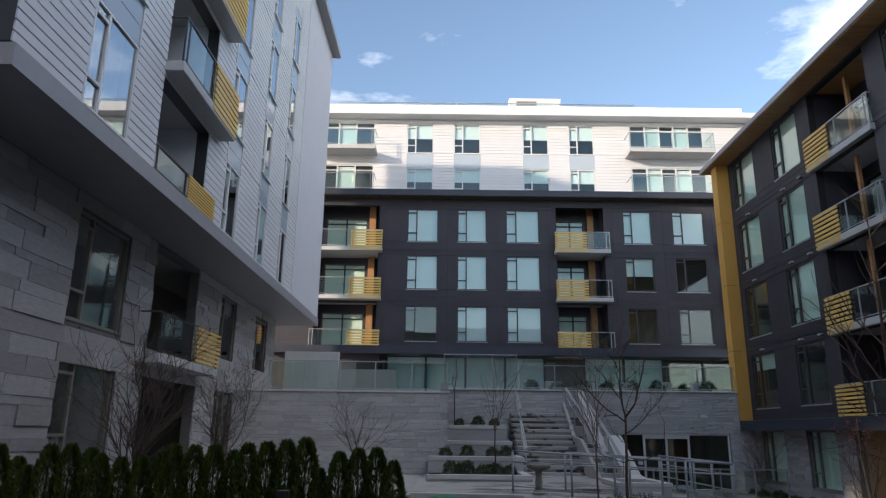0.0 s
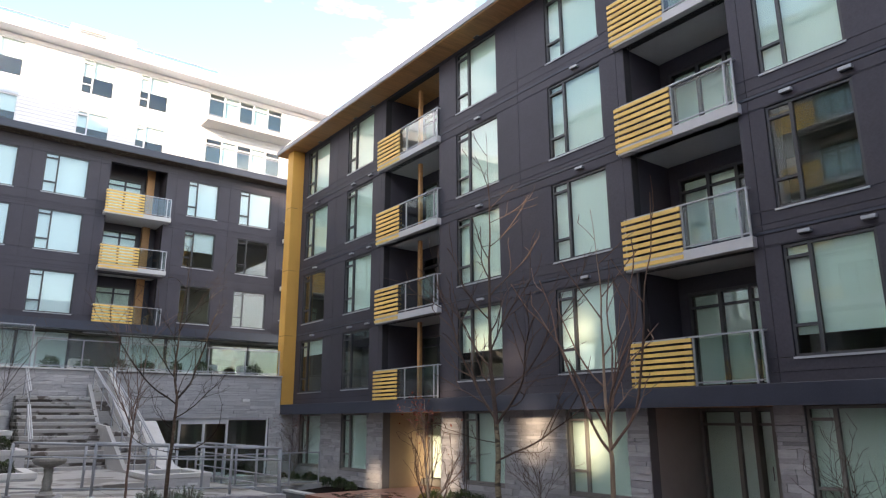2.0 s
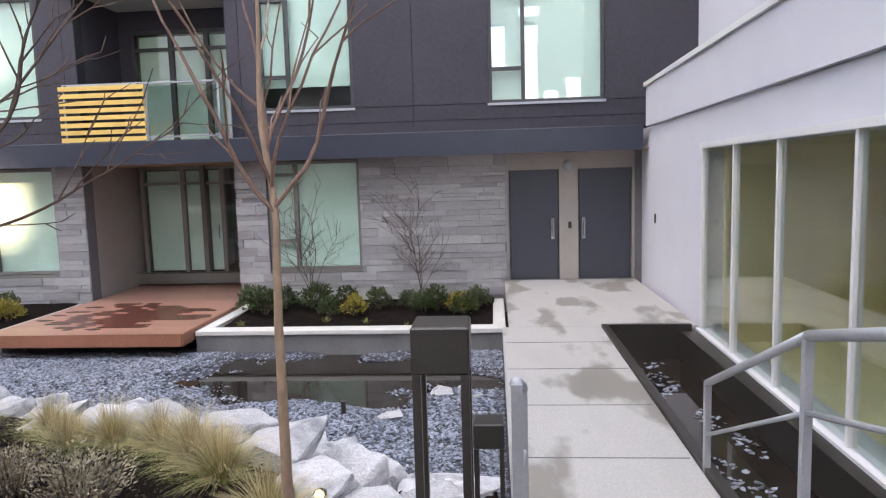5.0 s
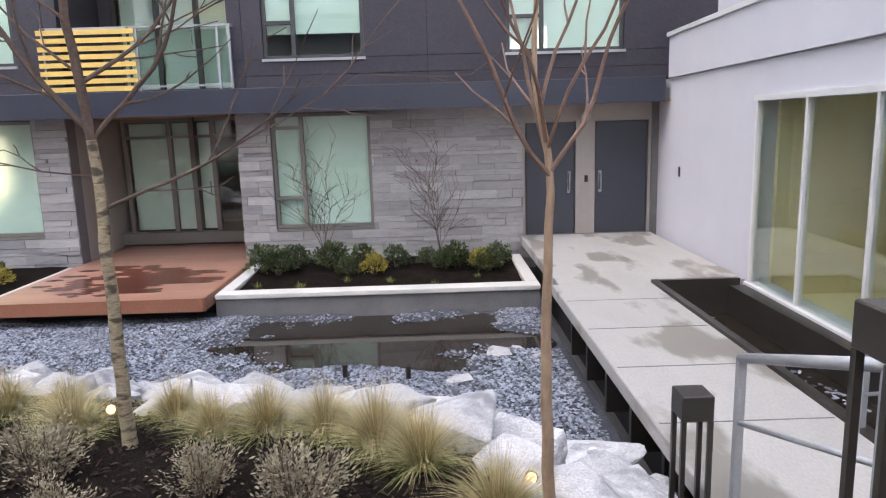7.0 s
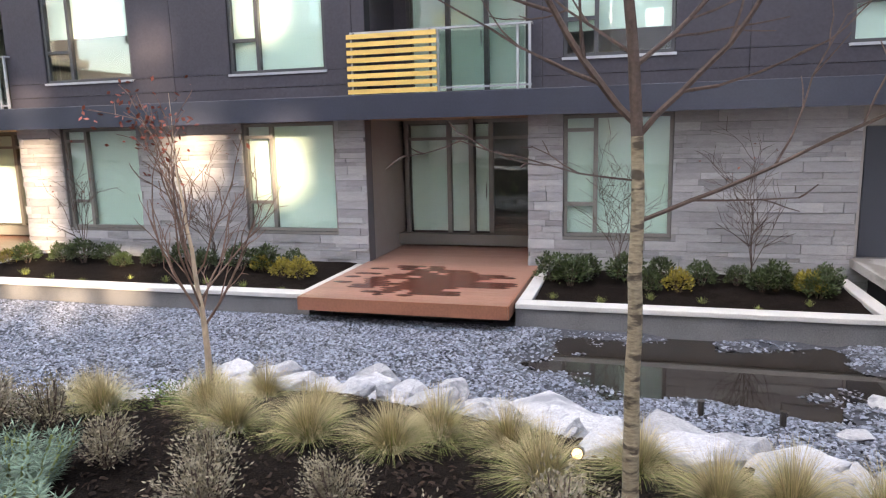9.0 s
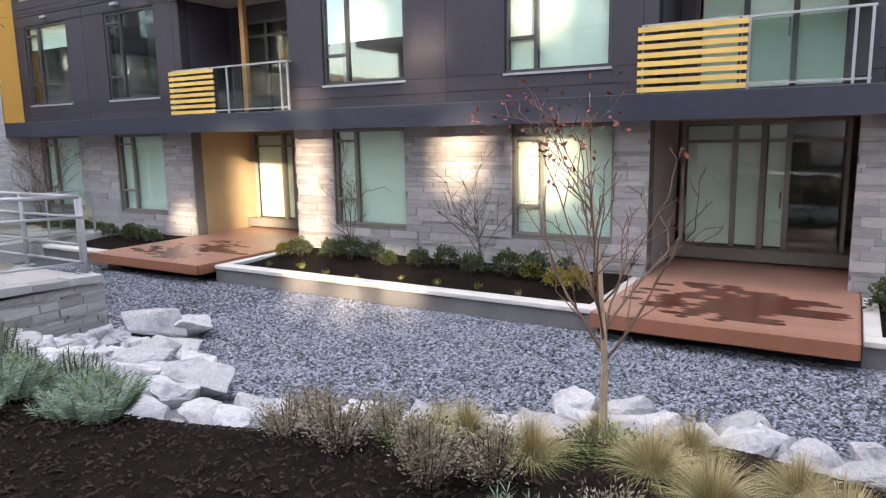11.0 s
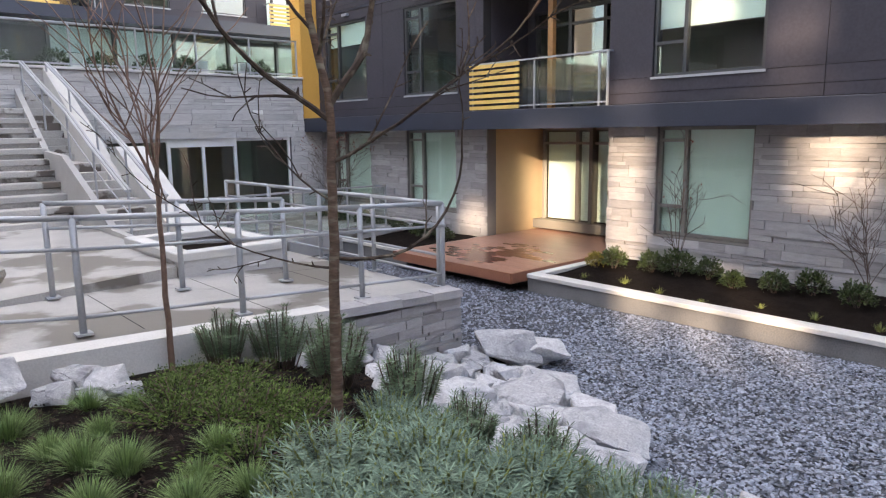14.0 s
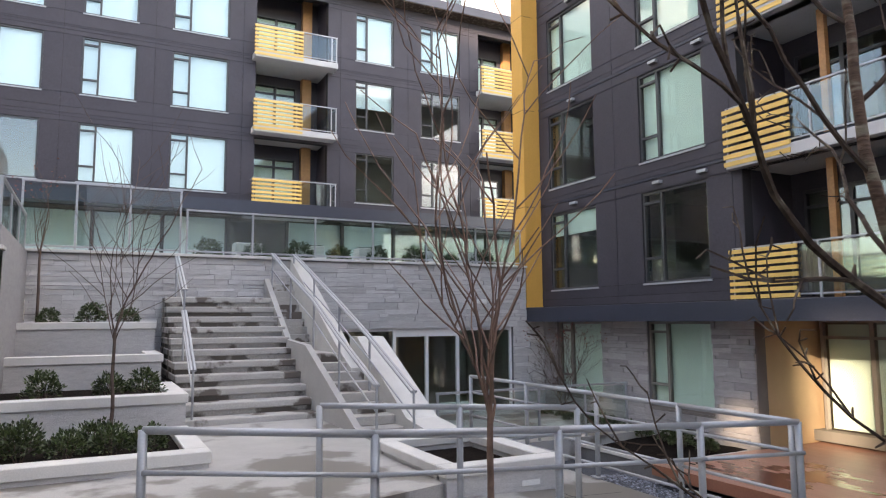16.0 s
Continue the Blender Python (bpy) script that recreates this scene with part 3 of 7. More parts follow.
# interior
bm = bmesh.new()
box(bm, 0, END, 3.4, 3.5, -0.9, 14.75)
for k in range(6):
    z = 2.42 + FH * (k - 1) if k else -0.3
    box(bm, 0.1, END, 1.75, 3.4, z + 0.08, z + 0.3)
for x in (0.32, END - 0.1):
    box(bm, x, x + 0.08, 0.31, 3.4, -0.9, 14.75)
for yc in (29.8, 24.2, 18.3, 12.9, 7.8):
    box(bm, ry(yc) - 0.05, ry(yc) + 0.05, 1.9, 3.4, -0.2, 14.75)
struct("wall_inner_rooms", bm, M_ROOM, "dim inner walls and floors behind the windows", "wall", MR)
# recess linings
for a, b in REC:
    bm = bmesh.new()
    box(bm, ry(b) - 0.12, ry(b), 0.25, 1.72, 2.4, 14.75)
    box(bm, ry(a), ry(a) + 0.12, 0.25, 1.72, 2.4, 14.75)
    struct("wall_recess", bm, M_CHAR, "charcoal side walls of a balcony recess", "wall", MR)
    hol = [(ry(b) + 0.25, ry(a) - 0.2, 2.8 + FH * k, 5.15 + FH * k) for k in range(4)]
    wall_with_holes("wall_recess_back", MR, ry(b), ry(a), 2.4, 14.75, hol, 0.15, M_CHAR, "charcoal back wall of a balcony recess", face=1.57)
# wood divider in recess
for k in range(4):
    part("wood_panel", cube(ry(24.35) - 0.07, ry(24.35) + 0.07, 0.5, 0.62, 2.78 + FH * k, 5.5 + FH * k), M_SOFFIT, wall_r)


def sliding_door(m, w, h, n=3, frame=M_FRAME, blind=M_BLIND, label="dark framed glazed balcony door with pale blinds", group="balcony doors", dark=(), kick=False):
    d = thing("glazed_door", m, label, "door", group)
    f = 0.07
    bm = bmesh.new()
    box(bm, 0, f, 0, 0.1, 0, h)
    box(bm, w - f, w, 0, 0.1, 0, h)
    box(bm, f, w - f, 0, 0.1, h - f, h)
    box(bm, f, w - f, 0, 0.1, 0, 0.05)
    part("door_frame", bm, frame, d)
    zt = h - 0.38
    part("transom", cube(f, w - f, 0.0, 0.1, zt - 0.03, zt + 0.03), frame, d)
    bay = (w - 2 * f) / n
    for k in range(n):
        a, b = f + k * bay, f + (k + 1) * bay
        if k:
            part("mullion", cube(a - 0.045, a + 0.045, -0.005, 0.1, 0.05, h - f), frame, d)
        for z0, z1 in ((0.05, zt - 0.03), (zt + 0.03, h - f)):
            p = part("pane", cube(a + 0.045, b - 0.045, 0.045, 0.053, z0, z1), M_GLASS, d)
            p.visible_shadow = False
        if kick and k not in dark:
            part("kick_plate", cube(a + 0.05, b - 0.05, 0.03, 0.044, 0.05, 0.2), M_BLACK, d)
        if k not in dark:
            part("blind", cube(a + 0.03, b - 0.03, 0.14, 0.148, 0.1, h - 0.1), blind, d)
    hx = f + bay * (n - 1) - 0.09
    part("handle", tube(bmesh.new(), (hx, -0.05, 0.9), (hx, -0.05, 1.2), 0.012), M_STEEL, d)
    return d


for k in range(4):
    for (a, b), scr in zip(REC, (1.55, 1.62)):
        sliding_door(MR @ pose(ry(b) + 0.25, 1.59, 2.8 + FH * k), b - a - 0.45, 2.35, 3, dark=(0, 1, 2) if a > 20 and k < 2 else ((2,) if k % 2 else ()))
        x0 = ry(b) - 0.25
        balcony(MR @ pose(x0, 0, 2.76 + FH * k), (b - a) + 0.36, scr, with_slab=k > 0, drop=0.0 if k == 0 else 0.22, depth=1.56)

# upper windows, vents
BL = {(1, 0): 0.0, (1, 4): 0.0, (0, 1): 0.0, (0, 2): 0.62, (0, 4): 0.82, (2, 0): 1.0, (0, 0): 0.3}
for k in range(4):
    for c, (a, b) in enumerate(COLS):
        bl = BL.get((k, c), 1.0)
        lab = "dark framed window with a pale green blind" if bl == 1 else ("dark framed window with a half drawn blind" if bl else "dark framed window showing a dim bare room")
        window(MR @ pose(ry(b) + 0.005, 0.0, 3.262 + FH * k), b - a - 0.01, 2.25, blind=bl, label=lab)
        for dx in ((0.28, 0.95) if c in (1, 4) else (0.55,)):
            v = thing("vent_hood", MR @ pose(ry(b) + dx * (b - a) - 0.1, -0.02, 5.66 + FH * k), "small grey metal vent hood above a window", "vent", "vent hoods")
            bm = cube(0, 0.26, -0.11, 0, 0, 0.07, bevel=0.008)
            part("hood", bm, M_ALU, v)
            part("grille", cube(0.02, 0.24, -0.1, -0.01, -0.012, -0.001), M_FRAME, v)
for a, b in GW:
    window(MR @ pose(ry(b) + 0.005, 0.1, 0.262), b - a - 0.01, 2.06, frame=M_FRAMEG, side=0.3, label="taupe framed ground floor window with a pale green blind", group="ground floor windows")

# entry niches
for a, b in ((22.4, 25.9), (11.45, 14.45)):
    bm = bmesh.new()
    box(bm, ry(b) - 0.15, ry(b), 0.36, 2.2, -0.9, 2.4)
    box(bm, ry(a), ry(a) + 0.15, 0.36, 2.2, -0.9, 2.4)
    struct("wall_niche", bm, M_BEIGE if b < 20 else M_CREAM, "taupe side walls of a recessed entrance" if b < 20 else "panelled side walls of a recessed entrance, sun warmth in the colour", "wall", MR)
    sliding_door(MR @ pose(ry(b) + 0.1, 2.0, -0.16), b - a - 0.2, 2.5, 3, frame=M_FRAMEG, label="taupe framed glazed entrance door with blinds", group="entrance doors", dark=(2,), kick=True)
# service doors
bm = bmesh.new()
for c, d, a, b in cells(ry(6.35), ry(4.0), 0, 2.4, [(ry(6.29), ry(5.37), 0.0, 2.04), (ry(5.02), ry(4.05), 0.0, 2.04)]):
    box(bm, c, d, 0.12, 0.36, a, b)
struct("wall_service", bm, M_BEIGE, "beige wall around two service doors", "wall", MR)
for a, b, side in ((5.37, 6.29, 1), (4.05, 5.02, 0)):
    d = thing("service_door", MR @ pose(ry(b), 0.14, 0), "closed flat dark slate service door with steel pull", "door", "service doors")
    w = b - a
    part("leaf", cube(0.02, w - 0.02, 0, 0.05, 0.01, 2.03), M_DOOR, d)
    x = w - 0.12 if side else 0.1
    part("pull_plate", cube(x - 0.03, x + 0.03, -0.012, -0.001, 0.75, 1.15), M_STEEL, d)
    part("pull_handle", tube(bmesh.new(), (x, -0.05, 0.8), (x, -0.05, 1.1), 0.012), M_STEEL, d)
lg = thing("wall_light", MR @ pose(ry(5.2), 0.1, 2.1), "small dome wall light over the service doors", "light")
bm = bmesh.new()
bmesh.ops.create_uvsphere(bm, u_segments=12, v_segments=8, radius=0.1)
part("dome", bm, M_ALU, lg, smooth=True)
rd = thing("card_reader", MR @ pose(ry(5.18), 0.1, 0.95), "small black card reader between the doors", "card reader")
part("case", cube(-0.03, 0.03, -0.02, 0.018, 0, 0.12, bevel=0.005), M_BLACK, rd)

# planters and decks along the facade
def planter(y0, y1, x0=-2.52, label="long concrete planter with pale coping and dark soil"):
    p = thing("planter", pose(0, y0, 0), label, "planter", "facade planters")
    L = y1 - y0
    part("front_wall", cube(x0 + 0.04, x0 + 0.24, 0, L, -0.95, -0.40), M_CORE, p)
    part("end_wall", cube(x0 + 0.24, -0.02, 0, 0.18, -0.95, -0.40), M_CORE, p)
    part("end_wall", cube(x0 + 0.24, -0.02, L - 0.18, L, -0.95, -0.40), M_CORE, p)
    part("coping", cube(x0, x0 + 0.28, 0, L, -0.395, -0.32, bevel=0.01), M_COPE, p)
    part("coping", cube(x0 + 0.285, -0.05, 0, 0.2, -0.395, -0.32, bevel=0.01), M_COPE, p)
    part("coping", cube(x0 + 0.285, -0.05, L - 0.2, L, -0.395, -0.32, bevel=0.01), M_COPE, p)
    bm = bmesh.new()
    nx, ny = 8, max(4, int(L / 0.3))
    g = [[bm.verts.new((x0 + 0.25 + (2.2 * i / nx), 0.18 + (L - 0.36) * j / ny, -0.43 + 0.13 * (i / nx) + 0.03 * noise.noise(Vector((i * 0.9, j * 0.9 + y0, 5))))) for i in range(nx + 1)] for j in range(ny + 1)]
    for j in range(ny):
        for i in range(nx):
            bm.faces.new((g[j][i], g[j][i + 1], g[j + 1][i + 1], g[j + 1][i]))
    part("soil", bm, M_SOIL, p)
    return p


planter(6.42, 11.25)
planter(14.47, 22.35)
planter(25.95, 33.2)


def deck(y0, y1, label, spread=1.0):
    d = thing("timber_deck", pose(0, y0, 0), label, "deck", "timber decks")
    L, x0, x1, n = y1 - y0, -2.88, 2.0, 34
    st = (x1 - x0) / n
    wet = random.Random(int(y0 * 10))
    for k in range(n):
        b = part("board", cube(x0 + k * st + 0.003, x0 + (k + 1) * st - 0.003, 0, L, -0.30, -0.27), M_DECK, d)
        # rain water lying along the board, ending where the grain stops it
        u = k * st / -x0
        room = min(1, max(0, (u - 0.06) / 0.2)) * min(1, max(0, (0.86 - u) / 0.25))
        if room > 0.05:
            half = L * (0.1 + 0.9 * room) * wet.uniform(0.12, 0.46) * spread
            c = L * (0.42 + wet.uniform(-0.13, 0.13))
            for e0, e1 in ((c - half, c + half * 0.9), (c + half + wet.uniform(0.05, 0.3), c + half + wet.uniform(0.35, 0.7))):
                e0, e1 = max(0.08, e0), min(L - 0.1, e1)
                if e1 - e0 > 0.1:
                    xa, xb = x0 + k * st + 0.004, x0 + (k + 1) * st - 0.004
                    w = bmesh.new()
                    v = [w.verts.new(q) for q in ((xa, e0 + wet.uniform(0, 0.1), -0.2675), ((xa + xb) / 2, e0 - 0.04, -0.2675), (xb, e0 + wet.uniform(0, 0.1), -0.2675), (xb, e1 - wet.uniform(0, 0.1), -0.2675), ((xa + xb) / 2, e1 + 0.04, -0.2675), (xa, e1 - wet.uniform(0, 0.1), -0.2675))]
                    lid = w.faces.new(v)
                    lid.normal_update()
                    if lid.normal.z < 0:
                        lid.normal_flip()
                    low = [w.verts.new((q.co.x, q.co.y, -0.2705)) for q in v]
                    for q in range(6):
                        w.faces.new((v[q], v[(q + 1) % 6], low[(q + 1) % 6], low[q]))
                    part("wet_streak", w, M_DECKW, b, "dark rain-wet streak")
    part("fascia", cube(x0 - 0.03, x0 - 0.001, -0.01, L + 0.01, -0.46, -0.268), M_FASC, d)
    part("side_fascia", cube(x0, 0, -0.03, -0.001, -0.46, -0.272), M_FASC, d)
    part("side_fascia", cube(x0, 0, L + 0.001, L + 0.03, -0.46, -0.272), M_FASC, d)
    # near-black block, coloured for the shade under the boards
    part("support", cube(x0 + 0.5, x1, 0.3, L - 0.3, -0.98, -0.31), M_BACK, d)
    return d


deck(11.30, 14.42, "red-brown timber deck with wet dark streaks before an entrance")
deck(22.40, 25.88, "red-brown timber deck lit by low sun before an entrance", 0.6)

# concrete bridge and landing
br = struct("pavement_bridge", cube(-10.2, -3.86, 5.22, 6.49, -0.14, 0.0, bevel=0.01), M_PATH, "damp stained concrete bridge path", "pavement")
struct("pavement_landing", cube(-3.854, 0.1, 4.0, 6.40, -0.14, -0.002, bevel=0.006), M_PATH, "damp concrete landing before the service doors", "pavement")
# near-black colour carries the shade beneath the bridge slab
struct("wall_bridge_support", cube(-10.2, 0.1, 5.22, 6.12, -1.0, -0.144), M_BACK, "recessed support under the bridge, near-black for the shade there", "wall")
for q in range(7):
    struct("trim_bridge_bracket", cube(-9.6 + q * 0.8, -9.54 + q * 0.8, 6.122, 6.42, -0.62, -0.143), M_BLACK, "dark steel bracket under the bridge edge", "trim")
for q in range(5):
    struct("trim_path_joint", cube(-9.1 + q * 1.1, -9.088 + q * 1.1, 5.25, 6.46, -0.001, 0.003), M_CORE, "saw cut joint across the path", "trim")
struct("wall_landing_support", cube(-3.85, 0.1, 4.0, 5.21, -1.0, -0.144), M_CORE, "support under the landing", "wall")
# channel sides coloured black so that the recess reads as shaded
struct("wall_channel", cube(-10.2, -3.86, 5.14, 5.216, -0.95, 0.03), M_BLACK, "edge of the water channel, blackened to deepen the recess", "wall")
struct("wall_channel_end", cube(-3.94, -3.858, 4.1, 5.138, -0.95, 0.03), M_BLACK, "end of the water channel, blackened to deepen the recess", "wall")
struct("wall_channel_back", cube(-10.2, -3.944, 4.04, 4.24, -0.95, -0.06), M_BLACK, "lining under the storefront, blackened to deepen the recess", "wall")
struct("water_channel", cube(-10.2, -3.944, 4.244, 5.136, -0.6, -0.42), M_WATER, "dark water channel beside the bridge", "water")

# ---------------- white pavilion ----------------
MW = pose(0.2, 3.88, 0, 0, 0, 178.7)
wall_with_holes("wall_pavilion", MW, 0, 10.6, -0.9, 2.71, [(4.1, 10.0, -0.03, 2.23)], 0.25, M_STUCCO, "white stucco pavilion wall")
struct("wall_pavilion_parapet", cube(0.79, 10.8, -0.06, 0.3, 2.72, 3.38), M_STUCCO, "projecting white stucco parapet", "wall", MW)
struct("trim_parapet_cap", cube(0.76, 10.83, -0.1, 0.4, 3.383, 3.45), M_FRAMEW, "white metal parapet cap", "trim", MW)
struct("roof_pavilion", cube(0.0, 10.6, 0.3, 3.0, 2.6, 2.9), M_ROOF, "flat green roof of the pavilion", "roof", MW)
struct("wall_pavilion_upper", cube(0.2, 13.0, 0.95, 1.25, 2.9, 14.0), M_STUCCO, "white set back upper wall", "wall", MW)
for z in (5.4, 8.4):
    struct("trim_upper_joint", cube(0.2, 13.0, 0.935, 0.948, z, z + 0.03), M_FRAMEW, "shallow joint in the white upper wall", "trim", MW)
bm = bmesh.new()
box(bm, 4.15, 10.1, 3.0, 3.1, -0.3, 2.7)
box(bm, 4.05, 4.15, 0.26, 3.0, -0.3, 2.7)
box(bm, 10.1, 10.2, 0.26, 3.0, -0.3, 2.7)
box(bm, 4.15, 10.1, 0.26, 3.0, -0.3, -0.2)
struct("wall_pavilion_room", bm, M_ROOMW, "beige pavilion room, its indoor light put into the colour", "wall", MW)
sf = thing("storefront_window", MW @ pose(4.1, 0, -0.03), "tall aluminium storefront glazing with clear panes", "window")
bm = bmesh.new()
for x in (0.0, 1.18, 2.4, 3.8, 5.85):
    part("mullion", cube(x, x + 0.045, -0.02, 0.05, 0, 2.26), M_FRAMEW, sf)
part("head", cube(-0.03, 5.92, -0.04, 0.05, 2.262, 2.33), M_FRAMEW, sf)
part("base", cube(-0.03, 5.92, -0.06, 0.05, -0.08, -0.001), M_FRAMEW, sf)
for a, b in ((0.045, 1.18), (1.225, 2.4), (2.445, 3.8), (3.845, 5.85)):
    p = part("pane", cube(a, b, 0.012, 0.02, 0.0, 2.26), M_GLASS, sf)
    p.visible_shadow = False
bl = thing("intercom", MW @ pose(1.3, -0.02, 1.1), "small dark wall intercom", "intercom")
part("case", cube(0, 0.06, 0, 0.018, 0, 0.16, bevel=0.004), M_BLACK, bl)
bm.free()

# ---------------- podium, terrace, stairs ----------------
PY = 33.28
MP = pose(-22, PY, 0)
p_holes = [(15.1, 20.9, -0.2, 2.2), (21.38, 22.1, 2.37, 3.94)]
wall_p = wall_with_holes("wall_podium", MP, 8.5, 22, -0.9, 3.93, p_holes, 0.3, M_MORTAR, "podium retaining wall behind stone facing", face=0.04)
struct("trim_podium_coping", cube(8.45, 21.38, -0.08, 0.36, 3.932, 4.0, bevel=0.01), M_COPE, "pale coping along the podium wall", "trim", MP)
struct("floor_terrace", cube(0, 21.38, 0.37, 12, 3.7, 3.9), M_CONC, "concrete roof terrace floor", "floor", MP)
wall_w = wall_with_holes("wall_terrace_west", pose(-22, 28.6, 0), 0, 8.5, -0.9, 3.53, [], 0.3, M_MORTAR, "terrace retaining wall behind stone facing", face=0.04)
struct("wall_terrace_return", cube(-13.8, -13.5, 28.62, PY + 0.03, -0.9, 3.93), M_STONE, "return of the terrace retaining wall", "wall")
struct("trim_terrace_coping", cube(-22, -13.45, 28.55, 28.95, 3.532, 3.6, bevel=0.01), M_COPE, "pale coping along the terrace wall", "trim")
struct("floor_terrace_west", cube(-22, -13.8, 28.95, 45, 3.3, 3.5), M_CONC, "concrete terrace floor beside the white building", "floor")
glass_rail(pose(-10.3, PY + 0.1, 4.0), 9.8, 1.05, [0.05, 1.6, 3.2, 4.8, 6.4, 8.0, 9.55])
glass_rail(pose(-13.7, PY + 0.1, 4.0), 3.4, 1.5, [0.05, 1.1, 2.2, 3.3])
glass_rail(pose(-20.4, 28.75, 3.6), 6.9, 1.08, [0.05, 1.4, 2.75, 4.1, 5.5, 6.85])
glass_rail(pose(-13.55, 28.75, 3.6, 0, 0, 90), 4.4, 1.08, [0.05, 1.5, 3.0, 4.35])
# podium storefront doors
pd = thing("podium_doors", MP @ pose(15.1, 0.12, -0.2), "white framed double glass doors with dark side glazing", "door")
for x in (0.0, 0.35, 2.0, 2.98, 3.95, 5.73):
    part("frame_post", cube(x, x + 0.09, 0, 0.08, 0, 2.4), M_FRAMEW, pd)
part("frame_head", cube(0, 5.82, -0.005, 0.085, 2.3, 2.42), M_FRAMEW, pd)
for a, b in ((2.09, 2.98), (3.07, 3.95)):
    part("door_rail", cube(a, b, 0.0, 0.07, 0.0, 0.22), M_FRAMEW, pd)
    part("door_rail", cube(a, b, 0.0, 0.07, 2.15, 2.299), M_FRAMEW, pd)
for a, b in ((0.09, 0.35), (0.44, 2.0), (2.09, 2.98), (3.07, 3.95), (4.04, 5.73)):
    p = part("pane", cube(a, b, 0.04, 0.047, 0.0, 2.3), M_GLASS, pd)
    p.visible_shadow = False
part("notice", cube(1.75, 1.95, 0.03, 0.036, 1.05, 1.25), M_SIGN, pd, "small white paper notice")
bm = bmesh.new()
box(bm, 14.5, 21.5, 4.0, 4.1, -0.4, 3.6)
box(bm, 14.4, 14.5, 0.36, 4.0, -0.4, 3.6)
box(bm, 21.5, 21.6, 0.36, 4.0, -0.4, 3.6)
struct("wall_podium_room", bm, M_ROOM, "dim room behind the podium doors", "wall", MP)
bx = thing("wall_light", MP @ pose(19.6, 0, 2.86), "small white wall light box on the podium wall", "light")
part("case", cube(0, 0.34, -0.1, 0.04, 0, 0.13, bevel=0.008), M_SIGN, bx)

# patio and ramp
def ramp_z(x):
    return float(np.interp(x, [-14.5, -12, -6.3], [0.62, 0.60, 0.36]))


bm = bmesh.new()
xs = np.linspace(-14.5, -6.35, 10)
for a, b in zip(xs, xs[1:]):
    v = []
    for x, y, z in ((a, 20.25, -0.9), (b, 20.25, -0.9), (b, 33, -0.9), (a, 33, -0.9)):
        v.append(bm.verts.new((x, y, z)))
    t = [bm.verts.new((x, y, ramp_z(x))) for x, y in ((a, 20.25), (b, 20.25), (b, 33), (a, 33))]
    bm.faces.new(t)
    bm.faces.new((v[0], v[1], t[1], t[0]))
    if b == xs[-1]:
        bm.faces.new((v[1], v[2], t[2], t[1]))
bmesh.ops.remove_doubles(bm, verts=bm.verts, dist=0.001)
struct("pavement_patio", bm, M_WETCONC, "damp concrete patio and ramp", "pavement")
bm = bmesh.new()
lo = [bm.verts.new((x, y, 0.3)) for x, y in ((-13.6, 21.75), (-10.3, 22.5), (-8.7, 22.95), (-8.2, 25.2), (-8.2, 28.9), (-13.6, 28.9))]
hi = [bm.verts.new((v.co.x, v.co.y, 0.615)) for v in lo]
bm.faces.new(hi)
for q in range(6):
    bm.faces.new((lo[q], lo[(q + 1) % 6], hi[(q + 1) % 6], hi[q]))
struct("pavement_upper_patio", bm, M_WETCONC, "damp raised concrete patio at the stair foot", "pavement")
struct("pavement_west", cube(-22, -14.5, 20.2, 28.62, -0.9, 0.6), M_CONC, "concrete paving west of the patio", "pavement")
struct("pavement_lower", cube(-6.3, -0.1, 28.5, PY, -0.9, -0.2), M_WETCONC, "lower concrete patio before the podium doors", "pavement")
struct("wall_ramp_front", cube(-14.5, -6.3, 20.12, 20.24, -0.9, 0.3), M_CONC, "ramp retaining wall behind stone facing", "wall")
for name, edge, mat, label in (("trim_ramp_curb", (-14.5, -8.2), M_COPE, "pale concrete curb along the ramp"), ("trim_ramp_cap", (-8.2, -6.33), M_STONE, "rough thin grey stone cap at the ramp end")):
    bm = bmesh.new()
    pale = mat is M_COPE
    cx = np.linspace(edge[0], edge[1], 8 if pale else 5)
    for q, (a, b) in enumerate(zip(cx, cx[1:])):
        if not pale:
            a += 0.004
        z0, z1 = ramp_z(a), ramp_z(b)
        lo, hi = (0.55 if b < -9.0 else 0.12, 0.05) if pale else (0.06, 0.035 + 0.008 * math.sin(q * 2.3))
        v = [bm.verts.new(c) for c in ((a, 20.02, z0 - lo), (b, 20.02, z1 - lo), (b, 20.3, z1 - lo), (a, 20.3, z0 - lo), (a, 20.02, z0 + hi), (b, 20.02, z1 + hi), (b, 20.3, z1 + hi), (a, 20.3, z0 + hi))]
        for f in ((3, 2, 1, 0), (4, 5, 6, 7), (0, 1, 5, 4), (1, 2, 6, 5), (2, 3, 7, 6), (3, 0, 4, 7)):
            bm.faces.new([v[i] for i in f])
    struct(name, bm, mat, label, "trim")


